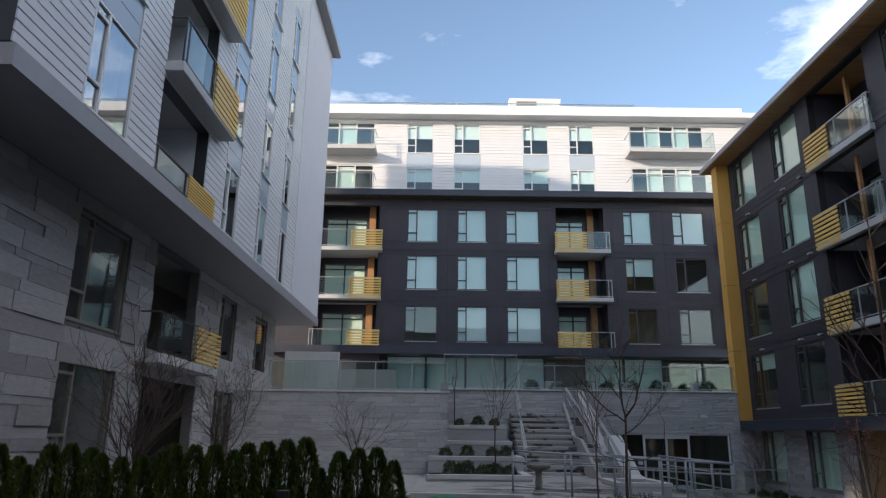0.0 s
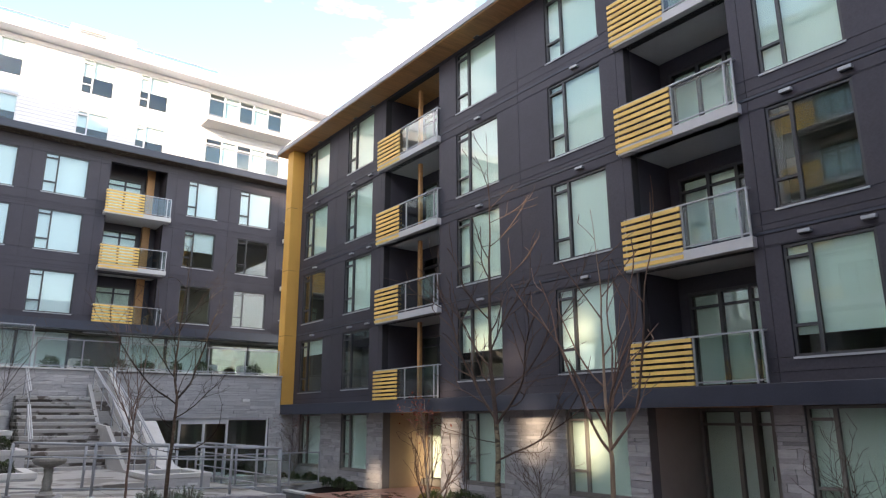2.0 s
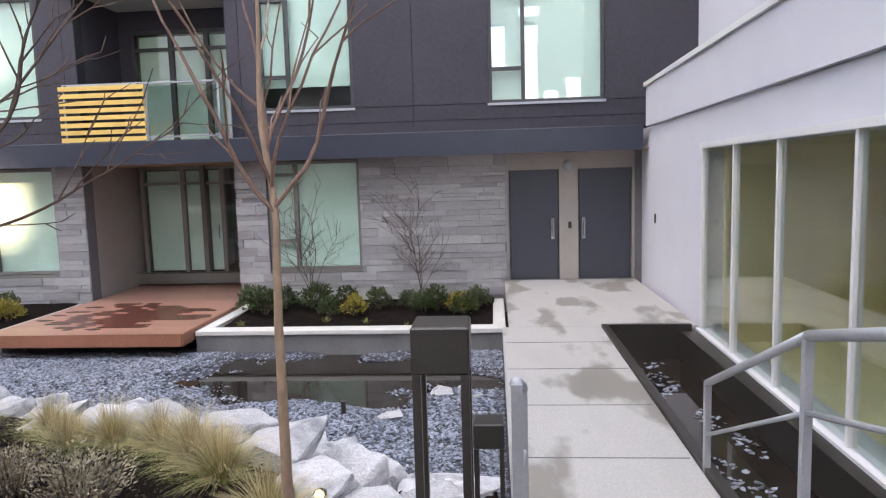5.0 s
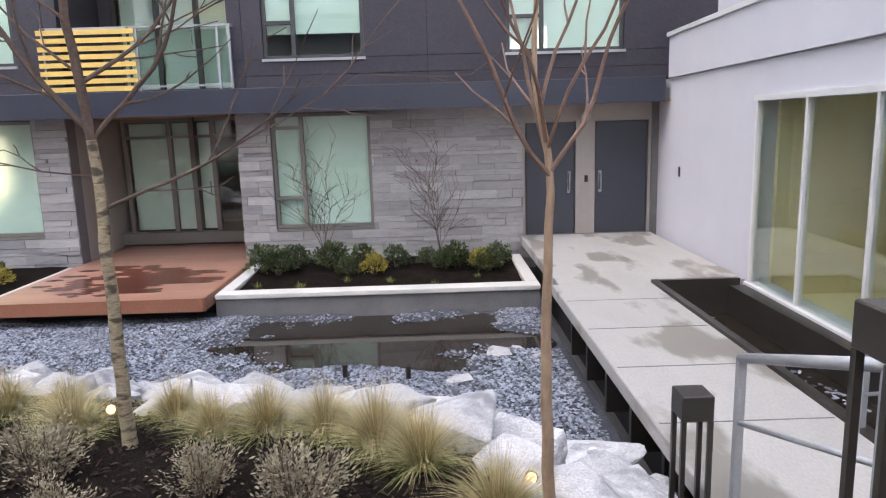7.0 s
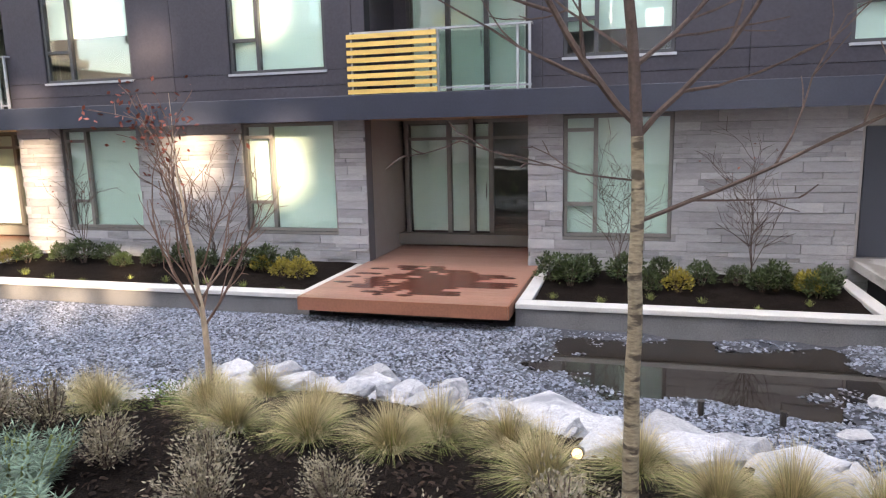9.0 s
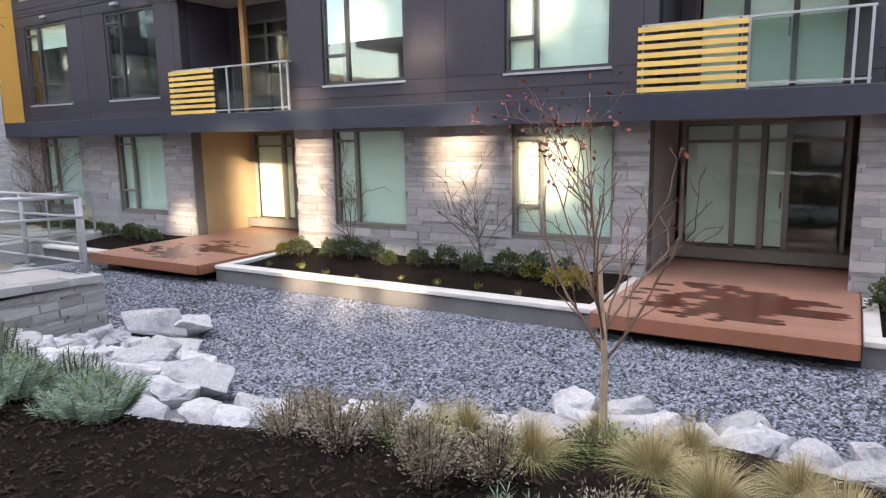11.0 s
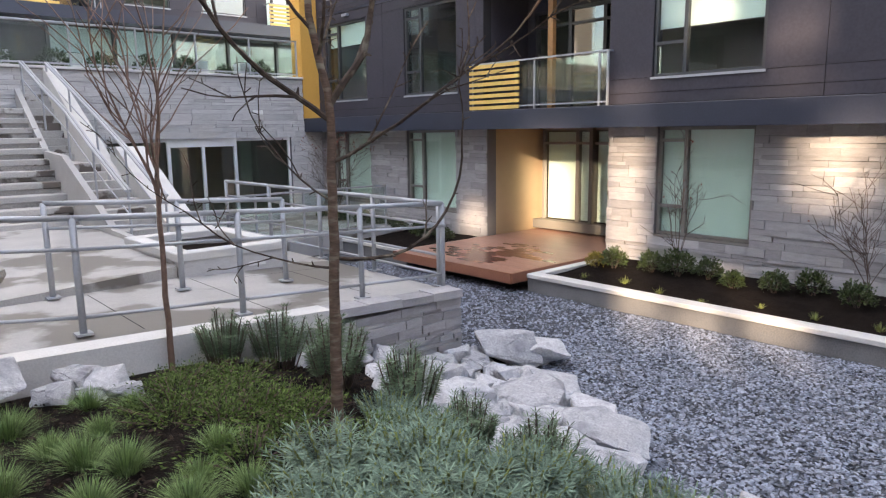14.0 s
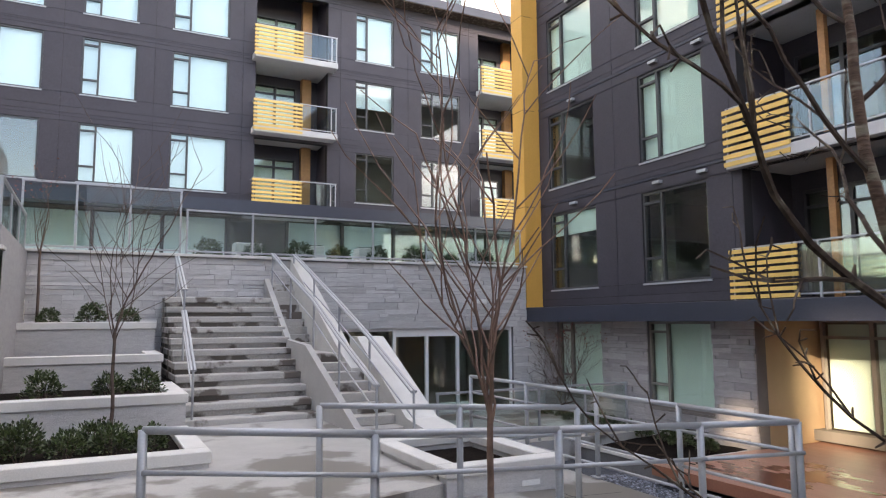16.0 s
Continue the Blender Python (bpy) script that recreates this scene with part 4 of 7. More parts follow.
def pipe_rail(name, pts, label, hgt=1.05, group="pipe railings", lower=(0.78, 0.16), top=True):
    """Handrail on round posts through ground points."""
    r = thing(name, pose(*pts[0]), label, "railing", group)
    o = Vector(pts[0])
    for p in pts:
        q = Vector(p) - o
        part("post", tube(bmesh.new(), q, q + Vector((0, 0, hgt)), 0.032, seg=10), M_ALU, r, smooth=True)
        part("base_plate", cube(q.x - 0.07, q.x + 0.07, q.y - 0.07, q.y + 0.07, q.z, q.z + 0.02), M_ALU, r)
    for p, q in zip(pts, pts[1:]):
        a, b = Vector(p) - o, Vector(q) - o
        part("top_rail", tube(bmesh.new(), a + Vector((0, 0, hgt)), b + Vector((0, 0, hgt)), 0.028, seg=10), M_ALU, r, smooth=True)
        for z in lower:
            n = Vector((0, 0.0, 0))
            part("rail", tube(bmesh.new(), a + Vector((0, -0.05 if z > 0.5 else 0, z)), b + Vector((0, -0.05 if z > 0.5 else 0, z)), 0.018, seg=8), M_ALU, r, smooth=True)
    return r


fp = [(-6.36, 20.35), (-7.55, 20.4), (-8.95, 20.5), (-10.4, 20.65), (-11.85, 21.2)]
pipe_rail("ramp_railing", [(x, y, ramp_z(x) + 0.02) for x, y in fp], "grey metal pipe railing on the ramp curb")
bp = [(-6.36, 23.2), (-7.72, 21.85), (-8.95, 22.1), (-10.25, 22.45)]
pipe_rail("ramp_railing", [(x, y, ramp_z(x) + 0.02) for x, y in bp[1:]], "grey metal pipe railing between ramp and patio", lower=(0.78,))
pipe_rail("ramp_railing", [(-6.36, 20.42, 0.38), (-6.36, 21.8, 0.38), (-6.36, 23.2, 0.38), (-6.36, 24.8, 0.38), (-6.36, 26.5, 0.38)], "grey metal pipe railing beside the pond", lower=(0.78, 0.4, 0.16))
glass_rail(pose(-6.0, 28.6, -0.2), 5.0, 1.1, [0.05, 1.25, 2.5, 3.75, 4.95], label="low glass railing before the podium doors")

# main stair: broad treads
n_up = 11
z0s, z1s, y0s, y1s = 0.5, 2.95, 28.6, 32.9
st = thing("broad_stair", pose(-10.75, y0s, 0), "broad weathered concrete steps with wet stains", "stairs")
for k in range(n_up):
    zt = z0s + (z1s - z0s) * (k + 1) / n_up
    ya = (y1s - y0s) * k / n_up
    rise = (z1s - z0s) / n_up
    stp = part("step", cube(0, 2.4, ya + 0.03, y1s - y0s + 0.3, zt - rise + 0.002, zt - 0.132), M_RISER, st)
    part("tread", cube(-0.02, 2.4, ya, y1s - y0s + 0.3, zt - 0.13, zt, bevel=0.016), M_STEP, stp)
# narrow stair
ns = thing("narrow_stair", pose(-8.3, 26.6, 0), "narrow concrete stair with a landing between sloping walls", "stairs")
for k in range(8):
    zt = 0.5 + 1.25 * (k + 1) / 8
    part("step", cube(0, 0.74, 3.0 * k / 8, 3.0, zt - 0.155, zt, bevel=0.008), M_STEP, ns)
part("landing", cube(0, 0.74, 3.002, 4.6, 1.6, 1.75), M_STEP, ns)
for k in range(9):
    zt = 1.75 + 1.55 * (k + 1) / 9
    part("step", cube(0, 0.55, 4.602 + 2.0 * k / 9, 6.64, zt - 0.17, zt, bevel=0.008), M_STEP, ns)


def sloped_wall(name, x0, x1, pts, mat, label, zb=-0.9):
    """Wall whose top follows (y, z) points."""
    bm = bmesh.new()
    rows = [[bm.verts.new(c) for c in ((x0, y, zb), (x1, y, zb), (x1, y, z), (x0, y, z))] for y, z in pts]
    for a, b in zip(rows, rows[1:]):
        for i in range(4):
            j = (i + 1) % 4
            bm.faces.new((a[i], a[j], b[j], b[i]))
    bm.faces.new(rows[0])
    bm.faces.new(rows[-1][::-1])
    return struct(name, bm, mat, label, "wall")


sloped_wall("wall_stair_cheek_east", -7.78, -7.5, [(28.6, 1.5), (29.4, 1.85), (33.26, 3.98)], M_COPE, "pale sloping concrete wall beside the upper stair")
sloped_wall("wall_stair_cheek_lower", -7.56, -7.0, [(25.1, 0.65), (26.5, 0.8), (28.9, 2.08), (29.3, 2.08)], M_COPE, "broad pale sloping concrete wall beside the lower stair")
sloped_wall("wall_stair_stringer", -8.42, -8.3, [(25.2, 0.66), (26.6, 0.7), (29.5, 1.92), (31.0, 2.0), (33.26, 3.45)], M_CONC, "thin sloping concrete stringer between the stairs")
# planter block at the foot of the stair
fb = thing("foot_planter", pose(-8.7, 22.9, 0), "low stone planter with pale coping at the stair foot", "planter")
for q, c in enumerate(((0, 1.6, 0, 0.24), (0, 1.6, 1.9, 2.14), (0, 0.24, 0.245, 1.895), (1.36, 1.6, 0.245, 1.895))):
    part("side_wall", cube(c[0] + 0.03, c[1] - 0.03, c[2] + 0.03, c[3] - 0.03, 0.2, 0.66), M_PSTONE, fb)
    part("coping", cube(*c, 0.662, 0.78, bevel=0.012), M_COPE, fb)
part("soil", cube(0.2, 1.4, 0.2, 1.95, 0.3, 0.6), M_SOIL, fb)
part("label_plate", cube(1.0, 1.25, 0.02, 0.029, 0.48, 0.54), M_SIGN, fb, "small white plate")
# sawn joints of the patio
for x0, x1, y0, y1 in ((-8.0, -6.6, 22.5, 22.512), (-11.2, -11.188, 20.6, 22.2), (-9.9, -9.888, 20.6, 22.5), (-8.6, -8.588, 20.6, 22.8), (-7.3, -7.288, 20.6, 22.8)):
    bm = bmesh.new()
    xa = [x0 + (x1 - x0) * q / 8 for q in range(9)]
    top = [[bm.verts.new((x, y, ramp_z(x) + 0.004)) for y in (y0, y1)] for x in xa]
    for p, q in zip(top, top[1:]):
        bm.faces.new((p[0], q[0], q[1], p[1]))
    struct("trim_patio_joint", bm, M_BACK, "dark sawn joint in the patio concrete", "trim")


def stair_rail(x, pts, label):
    r = thing("stair_handrail", pose(x, pts[0][0], pts[0][1]), label, "handrail", "stair handrails")
    y0, z0 = pts[0]
    for y, z in pts:
        part("post", tube(bmesh.new(), (0, y - y0, z - z0), (0, y - y0, z - z0 + 0.95), 0.022), M_ALU, r)
    for (ya, za), (yb, zb) in zip(pts, pts[1:]):
        a, b = Vector((0, ya - y0, za - z0 + 0.95)), Vector((0, yb - y0, zb - z0 + 0.95))
        bm = bmesh.new()
        tube(bm, a + Vector((-0.03, 0, 0)), b + Vector((-0.03, 0, 0)), 0.026)
        tube(bm, a + Vector((0.03, 0, 0)), b + Vector((0.03, 0, 0)), 0.026)
        part("rail", bm, M_ALU, r)
        part("mid_rail", tube(bmesh.new(), a - Vector((0, 0, 0.4)), b - Vector((0, 0, 0.4)), 0.015), M_ALU, r)
    return r


stair_rail(-10.6, [(28.7, 0.6), (30.3, 1.65)], "flat grey handrail on the broad stair")
stair_rail(-10.5, [(31.2, 2.1), (32.9, 2.95)], "flat grey handrail at the stair head")
stair_rail(-8.28, [(26.0, 0.45), (27.8, 1.15), (29.4, 1.85), (31.2, 2.45), (33.0, 3.1)], "doubled grey handrail on the stringer")
stair_rail(-7.75, [(25.8, 0.35), (27.7, 1.15), (29.4, 1.8), (31.2, 2.45), (33.0, 3.1)], "doubled grey handrail on the narrow stair")

# tiers beside the stair
for k, (y, z) in enumerate(((25.0, 0.82), (27.4, 1.3), (30.0, 1.8), (31.8, 2.4))):
    t = thing("tier_planter", pose(-14.2, y, 0), "terraced concrete planter with pale coping and dark soil", "planter", "terraced planters")
    xr = 3.35 if k < 2 else 3.2
    part("front_wall", cube(0, xr, 0.03, 0.22, -0.5, z - 0.15), M_PSTONE, t)
    part("coping", cube(0, xr + 0.03, 0, 0.32, z - 0.148, z, bevel=0.01), M_COPE, t)
    part("end_wall", cube(xr - 0.19, xr, 0.22, 2.4, -0.5, z - 0.15), M_PSTONE, t)
    part("coping", cube(xr - 0.25, xr + 0.03, 0.325, 2.4, z - 0.148, z, bevel=0.01), M_COPE, t)
    part("soil", cube(0, xr - 0.2, 0.2, 2.4, z - 0.4, z - 0.08), M_SOIL, t)


# ---------------- far building ----------------
FY = 42.9
MF = pose(-24, FY, 0)


def fx(x):
    return x + 24


FC = ((-16.0, -14.1), (-12.9, -11.1), (-9.9, -7.84), (-2.64, -0.88), (0.42, 2.4))
FROW = (7.31, 10.45, 13.44)
f_holes = [(fx(a), fx(b), z, z + 2.12) for a, b in FC for z in FROW]
f_rec = ((-21.5, -17.75), (-6.8, -3.85), (3.4, 6.3))
f_holes += [(fx(a), fx(b), z - 0.5, z + 2.3) for a, b in f_rec for z in FROW]
wall_fd = wall_with_holes("wall_north_dark", MF, 0, 36, 6.5, 16.2, f_holes, 0.25, M_BACK, "dark sheathing behind charcoal panels of the far building")
struct("roof_north_ledge", cube(-0.2, 36, -0.75, 4, 16.22, 16.6), M_BAND, "projecting dark ledge above the charcoal storeys", "roof", MF)
bm = bmesh.new()
for k in range(170):
    box(bm, k * 0.2, k * 0.2 + 0.19, -0.7, 0.2, 16.19, 16.215)
struct("ceiling_north_soffit", bm, M_BARKD, "dark stained cedar soffit under the ledge", "ceiling", MF)
struct("trim_north_band", cube(0, 36, -0.7, 0.1, 6.5, 6.95), M_BAND, "dark metal band under the charcoal storeys", "trim", MF)
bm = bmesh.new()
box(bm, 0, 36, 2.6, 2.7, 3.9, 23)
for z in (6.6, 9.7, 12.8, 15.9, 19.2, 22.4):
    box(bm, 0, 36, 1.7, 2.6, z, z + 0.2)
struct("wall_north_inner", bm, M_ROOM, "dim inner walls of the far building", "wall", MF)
for a, b in f_rec:
    bm = bmesh.new()
    box(bm, fx(a) - 0.1, fx(a), 0.25, 1.6, 6.6, 16.2)
    box(bm, fx(b), fx(b) + 0.1, 0.25, 1.6, 6.6, 16.2)
    struct("wall_north_recess", bm, M_CHAR, "charcoal side walls of a balcony recess", "wall", MF)
    hol = [(fx(a) + 0.2, fx(b) - 0.9, z - 0.45, z + 1.9) for z in FROW]
    wall_with_holes("wall_north_recess_back", MF, fx(a), fx(b), 6.6, 16.2, hol, 0.1, M_CHAR, "charcoal back wall of a balcony recess", face=1.5)
    part("wood_panel", cube(fx(b) - 0.75, fx(b) - 0.35, 1.2, 1.48, 6.96, 16.18), M_SOFFIT, wall_fd)
    for z in FROW:
        sliding_door(MF @ pose(fx(a) + 0.2, 1.5, z - 0.45), b - a - 1.1, 2.35, 2, label="dark framed glazed balcony door", group="far balcony doors")
        balcony(MF @ pose(fx(a) - 0.15, 0, z - 0.5), b - a + 0.4, 1.9, screen_right=(a < -15), drop=0.2, depth=1.45, proud=0.6, group="far balconies")
for i, (a, b) in enumerate(FC):
    for k, z in enumerate(FROW):
        dk = (i, k) in ((0, 0), (3, 0), (4, 0), (4, 1))
        window(MF @ pose(fx(a) + 0.005, 0, z + 0.003), b - a - 0.01, 2.11, frame=M_FRAME, blind=0.0 if dk else (0.55 if (i, k) == (3, 1) else 1.0), blind_mat=M_BLINDSKY, label="dark framed window reflecting the sky" if dk else "dark framed window with a pale blind toned like reflected sky", group="far building windows")
# terrace level glazing
struct("wall_north_terrace", cube(-6, 6.5, 0.05, 0.3, 3.4, 6.5), M_CHAR, "charcoal terrace level wall", "wall", MF)
bm = bmesh.new()
for k in range(13):
    box(bm, 2 + k * 2.4, 2.12 + k * 2.4, 1.2, 1.35, 3.9, 6.5)
struct("trim_terrace_mullions", bm, M_FRAME, "dark mullions of the terrace level glazing", "trim", MF)
tg = thing("terrace_glazing", MF @ pose(2, 1.3, 3.9), "long terrace level glazing with pale sheets for its bright reflections", "window")
for k in range(12):
    p = part("pane", cube(0.13 + k * 2.4, 2.39 + k * 2.4, 0, 0.01, 0, 2.6), M_GLASS, tg)
    p.visible_shadow = False
    # pale sheets stand in for the bright reflections on these panes
    if k in (2, 3, 4, 5, 7, 8):
        part("blind", cube(0.13 + k * 2.4, 2.39 + k * 2.4, 0.1, 0.11, 0.1, 2.6), M_BLINDSKY, tg)
# white storeys
WY = 1.3
MWH = pose(-24, FY + WY, 0)
WC = ((-16.25, -14.5), (-13.15, -11.4), (-8.6, -6.9), (-5.55, -3.9))
w_holes = [(fx(a), fx(b), z, z + h) for a, b in WC for z, h in ((16.9, 1.9), (19.85, 2.1))]
w_holes += [(fx(-1.5), fx(3.4), z, z + 2.1) for z in (16.9, 19.9)] + [(fx(-22), fx(-18.4), z, z + 2.1) for z in (16.9, 19.9)]
wall_ww = wall_with_holes("wall_north_white", MWH, 0, 36, 16.6, 22.2, w_holes, 0.25, M_WHITE, "white wall of the top storeys", face=0.03)
struct("roof_north", cube(-0.3, 36.3, -0.9, 6, 22.25, 22.6), M_WHITE, "white roof slab with deep eave", "roof", MWH)
struct("wall_north_parapet", cube(-0.1, 30, -0.3, 0.0, 22.6, 23.2), M_WHITE, "low white roof parapet", "wall", MWH)
ph = thing("roof_penthouse", MWH @ pose(fx(-9.3), 1.5, 22.6), "small white roof access block", "roof block")
part("block", cube(0, 3.6, 0, 3, 0, 2.1, bevel=0.03), M_WHITE, ph)
part("louver", cube(0.5, 1.9, -0.03, -0.001, 1.35, 1.85), M_FRAMEG, ph)
struct("wall_roof_upper", cube(fx(-5.69), fx(5.0), 1.6, 1.9, 22.6, 24.05), M_WHITE, "set back white roof parapet", "wall", MWH)
struct("wall_roof_corner", cube(fx(-22.4), fx(-20.2), 1.6, 1.9, 22.6, 24.05), M_WHITE, "white roof corner parapet", "wall", MWH)
struct("wall_roof_west_part", cube(fx(-11.2), fx(-9.31), 1.6, 1.9, 22.6, 24.0), M_WHITE, "set back white roof parapet", "wall", MWH)
glass_rail(MWH @ pose(fx(-21), -0.1, 23.2), 20, 0.25, [0.05, 4, 8, 12, 16, 19.9], label="low roof edge railing")
for a, b in WC:
    for z, h in ((16.9, 1.9), (19.85, 2.1)):
        window(MWH @ pose(fx(a) + 0.005, 0.0, z + 0.003), b - a - 0.01, h - 0.01, frame=M_FRAMEW, blind=0.5, blind_mat=M_BLINDSKY, label="white framed window with a half drawn blind", group="top storey windows", side=0.33)
        if h > 2:
            struct("trim_window_panel", cube(fx(a), fx(b), -0.012, -0.002, 18.82, 19.8), M_SPAN, "pale glass spandrel between the top storey windows", "trim", MWH)
for z in (16.9, 19.9):
    for a, b in ((-1.5, 3.4), (-22, -18.4)):
        sliding_door(MWH @ pose(fx(a), 0.05, z), b - a, 2.1, 5 if b > 0 else 3, frame=M_FRAMEW, label="white framed glazed terrace doors", group="top storey doors", dark=(0, 2, 4), blind=M_BLINDSKY)
        balcony(MWH @ pose(fx(a) - 0.4, 0, z - 0.02), b - a + 0.6, 0.0, depth=0.02, proud=1.3 if z > 18 else 1.25, label="white top storey balcony with glass guard", group="top storey balconies", slab_h=0.28)

# ---------------- left building ----------------
LY0 = 11.0
ML = pose(-20, LY0, 0, 0, 0, 90)


def ly(y):
    return y - LY0


LC = ((12.95, 14.7), (20.55, 21.95), (24.05, 25.3), (27.2, 28.4))
L_FLOOR = [7.0 + 3.08 * q for q in range(5)]
l_holes = [(ly(a), ly(b), 7.5 if q == 0 else z + 0.02, z + 3.06) for a, b in LC for q, z in enumerate(L_FLOOR[:4])]
l_rec = (16.0, 19.05)
l_holes += [(ly(l_rec[0]), ly(l_rec[1]), 7.5 if q == 0 else z + 0.02, z + 2.72) for q, z in enumerate(L_FLOOR[:4])]
wall_l = wall_with_holes("wall_west_white", ML, 0, ly(36.0), 7.5, 22.0, l_holes, 0.3, M_FRAME, "dark sheathing behind white lapped siding", face=0.03)
struct("wall_west_pilaster", cube(ly(29.9), ly(36.0), -0.01, 0.029, 7.5, 22.0), M_STUCCO, "smooth white end panels of the white building", "wall", ML)
struct("wall_west_end", cube(ly(36.001), ly(36.03), 0.0, 8, 7.5, 22.0), M_STUCCO, "smooth white end wall of the white building", "wall", ML)
struct("roof_west", cube(0, ly(36.1), -0.45, 8, 22.0, 22.3), M_ROOF, "flat roof with grey eave", "roof", ML)
struct("floor_west_overhang", cube(0, ly(36.05), -0.06, 8, 7.12, 7.48), M_ROOF, "grey edged underside slab of the white overhang", "floor", ML)
bm = bmesh.new()
box(bm, 0, ly(36), 2.6, 2.7, 7.5, 22)
for z in L_FLOOR[1:]:
    box(bm, 0, ly(36), 1.5, 2.6, z - 0.25, z)
box(bm, ly(35.7), ly(36), 0.3, 8, 7.5, 22)
struct("wall_west_inner", bm, M_ROOM, "inner walls of the white building", "wall", ML)
for a, b in LC:
    for q, z in enumerate(L_FLOOR[:4]):
        z0 = 7.52 if q == 0 else z + 0.55
        a1 = max(a, LY0)
        w = window(ML @ pose(ly(a1) + 0.005, -0.02, z0), b - a1 - 0.01, z + 2.62 - z0, frame=M_FRAMEW, blind=0.0, side=0.3, label="tall white framed window reflecting blue sky", group="white building windows", glass=M_SKYGLASS)
        zs = z + 2.64 - z0
        part("spandrel_panel", cube(0.05, b - a1 - 0.06, 0.03, 0.06, zs, zs + 0.95), M_SPAN, w, "pale blue glass spandrel panel")
        part("trim", cube(0.0, 0.05, 0.0, 0.09, zs, zs + 0.97), M_FRAMEW, w)
        part("trim", cube(b - a1 - 0.06, b - a1 - 0.01, 0.0, 0.09, zs, zs + 0.97), M_FRAMEW, w)
bm = bmesh.new()
box(bm, ly(l_rec[0]) - 0.1, ly(l_rec[0]), 0.33, 1.5, 7.5, 20)
box(bm, ly(l_rec[1]), ly(l_rec[1]) + 0.1, 0.33, 1.5, 7.5, 20)
box(bm, ly(l_rec[0]), ly(l_rec[1]), 1.5, 1.6, 7.5, 20)
struct("wall_west_recess", bm, M_WHITE, "white lining of the balcony recesses", "wall", ML)
for k, z in enumerate(L_FLOOR[:4]):
    zz = 7.5 if k == 0 else z
    sliding_door(ML @ pose(ly(l_rec[0]) + 0.3, 1.38, zz), 2.3, z + 2.4 - zz, 3, dark=(0, 1, 2), label="dark framed balcony door", group="white building doors")
    balcony(ML @ pose(ly(l_rec[0]) - 0.05, 0, zz), 3.9, 1.9, screen_right=True, depth=1.35, proud=0.42 if k else 0.02, drop=0.2 if k else 0.0, with_slab=k > 0, rail_h=1.1 if k else 0.62, group="white building balconies", metal=M_FRAME)

MLW = pose(-21.6, LY0, 0, 0, 0, 90)
lw_holes = [(ly(16.4), ly(18.95), 4.35, 6.75), (ly(16.45), ly(19.0), 1.4, 3.5), (ly(20.5), ly(23.9), 4.0, 7.0), (ly(20.5), ly(24.5), -0.5, 3.5), (ly(26.3), ly(28.2), 4.4, 6.8), (ly(30.9), ly(32.9), 4.4, 6.7), (ly(26.4), ly(28.6), 0.9, 3.5), (ly(31.2), ly(32.7), 0.9, 3.4)]
wall_lw = wall_with_holes("wall_west_stone", MLW, 0, ly(34.4), -0.9, 7.12, lw_holes, 0.3, M_MORTAR, "stone faced lower storeys of the white building", face=0.05)
bm = bmesh.new()
box(bm, 0, ly(34.4), 2.4, 2.5, -0.9, 7.1)
box(bm, 0, ly(34.4), 0.35, 2.4, 3.55, 3.9)
box(bm, ly(34.1), ly(34.4), 0.35, 2.4, -0.9, 7.1)
struct("wall_west_lower_inner", bm, M_ROOM, "dim inner walls behind the stone storeys", "wall", MLW)
for h in lw_holes:
    if h[1] - h[0] < 3.2:
        window(MLW @ pose(h[0] + 0.005, 0.08, h[2] + 0.003), h[1] - h[0] - 0.01, h[3] - h[2] - 0.01, frame=M_FRAMEG, blind=0.0, label="taupe framed window in the stone wall", group="stone wall windows")
balcony(MLW @ pose(ly(19.9), 0, 4.0), 4.7, 2.1, screen_right=True, depth=1.5, proud=0.6, label="low balcony with yellow slat screen and dark glass guard", group="white building balconies", metal=M_FRAME)
sliding_door(MLW @ pose(ly(20.7), 1.4, 4.0), 3.0, 2.5, 3, dark=(0, 1, 2), label="dark balcony door in the stone storey", group="white building doors")

# unseen wall added to the south-west; its openings are aimed to throw low sun patches
wall_with_holes("wall_southwest", pose(-22.0, -26, 0, 0, 0, 90), 0, 36.9, -1.0, 22, [(20.6, 21.3, 8.2, 9.0), (24.4, 25.4, 8.0, 9.2), (26.3, 27.3, 8.1, 9.4), (28.2, 28.9, 5.4, 6.6), (28.7, 29.3, 10.8, 11.8), (30.3, 31.0, 5.3, 9.2), (31.9, 33.4, 7.0, 9.2), (29.3, 30.0, 5.2, 6.0), (27.2, 27.9, 10.4, 11.2), (24.7, 25.4, 11.0, 11.8), (30.2, 31.2, 9.6, 10.1), (27.0, 28.1, 9.75, 10.0), (34.6, 35.4, 6.7, 7.5)], 0.3, M_STUCCO, "unseen added wall with openings that shape the sun patches")

# unseen dark wall added to close the south and hold back sky light
struct("wall_south", cube(-21.6, 3.0, -8.4, -8.0, -1.0, 15.0), M_CHAR, "unseen charcoal wall added to block sky light from the south", "wall")

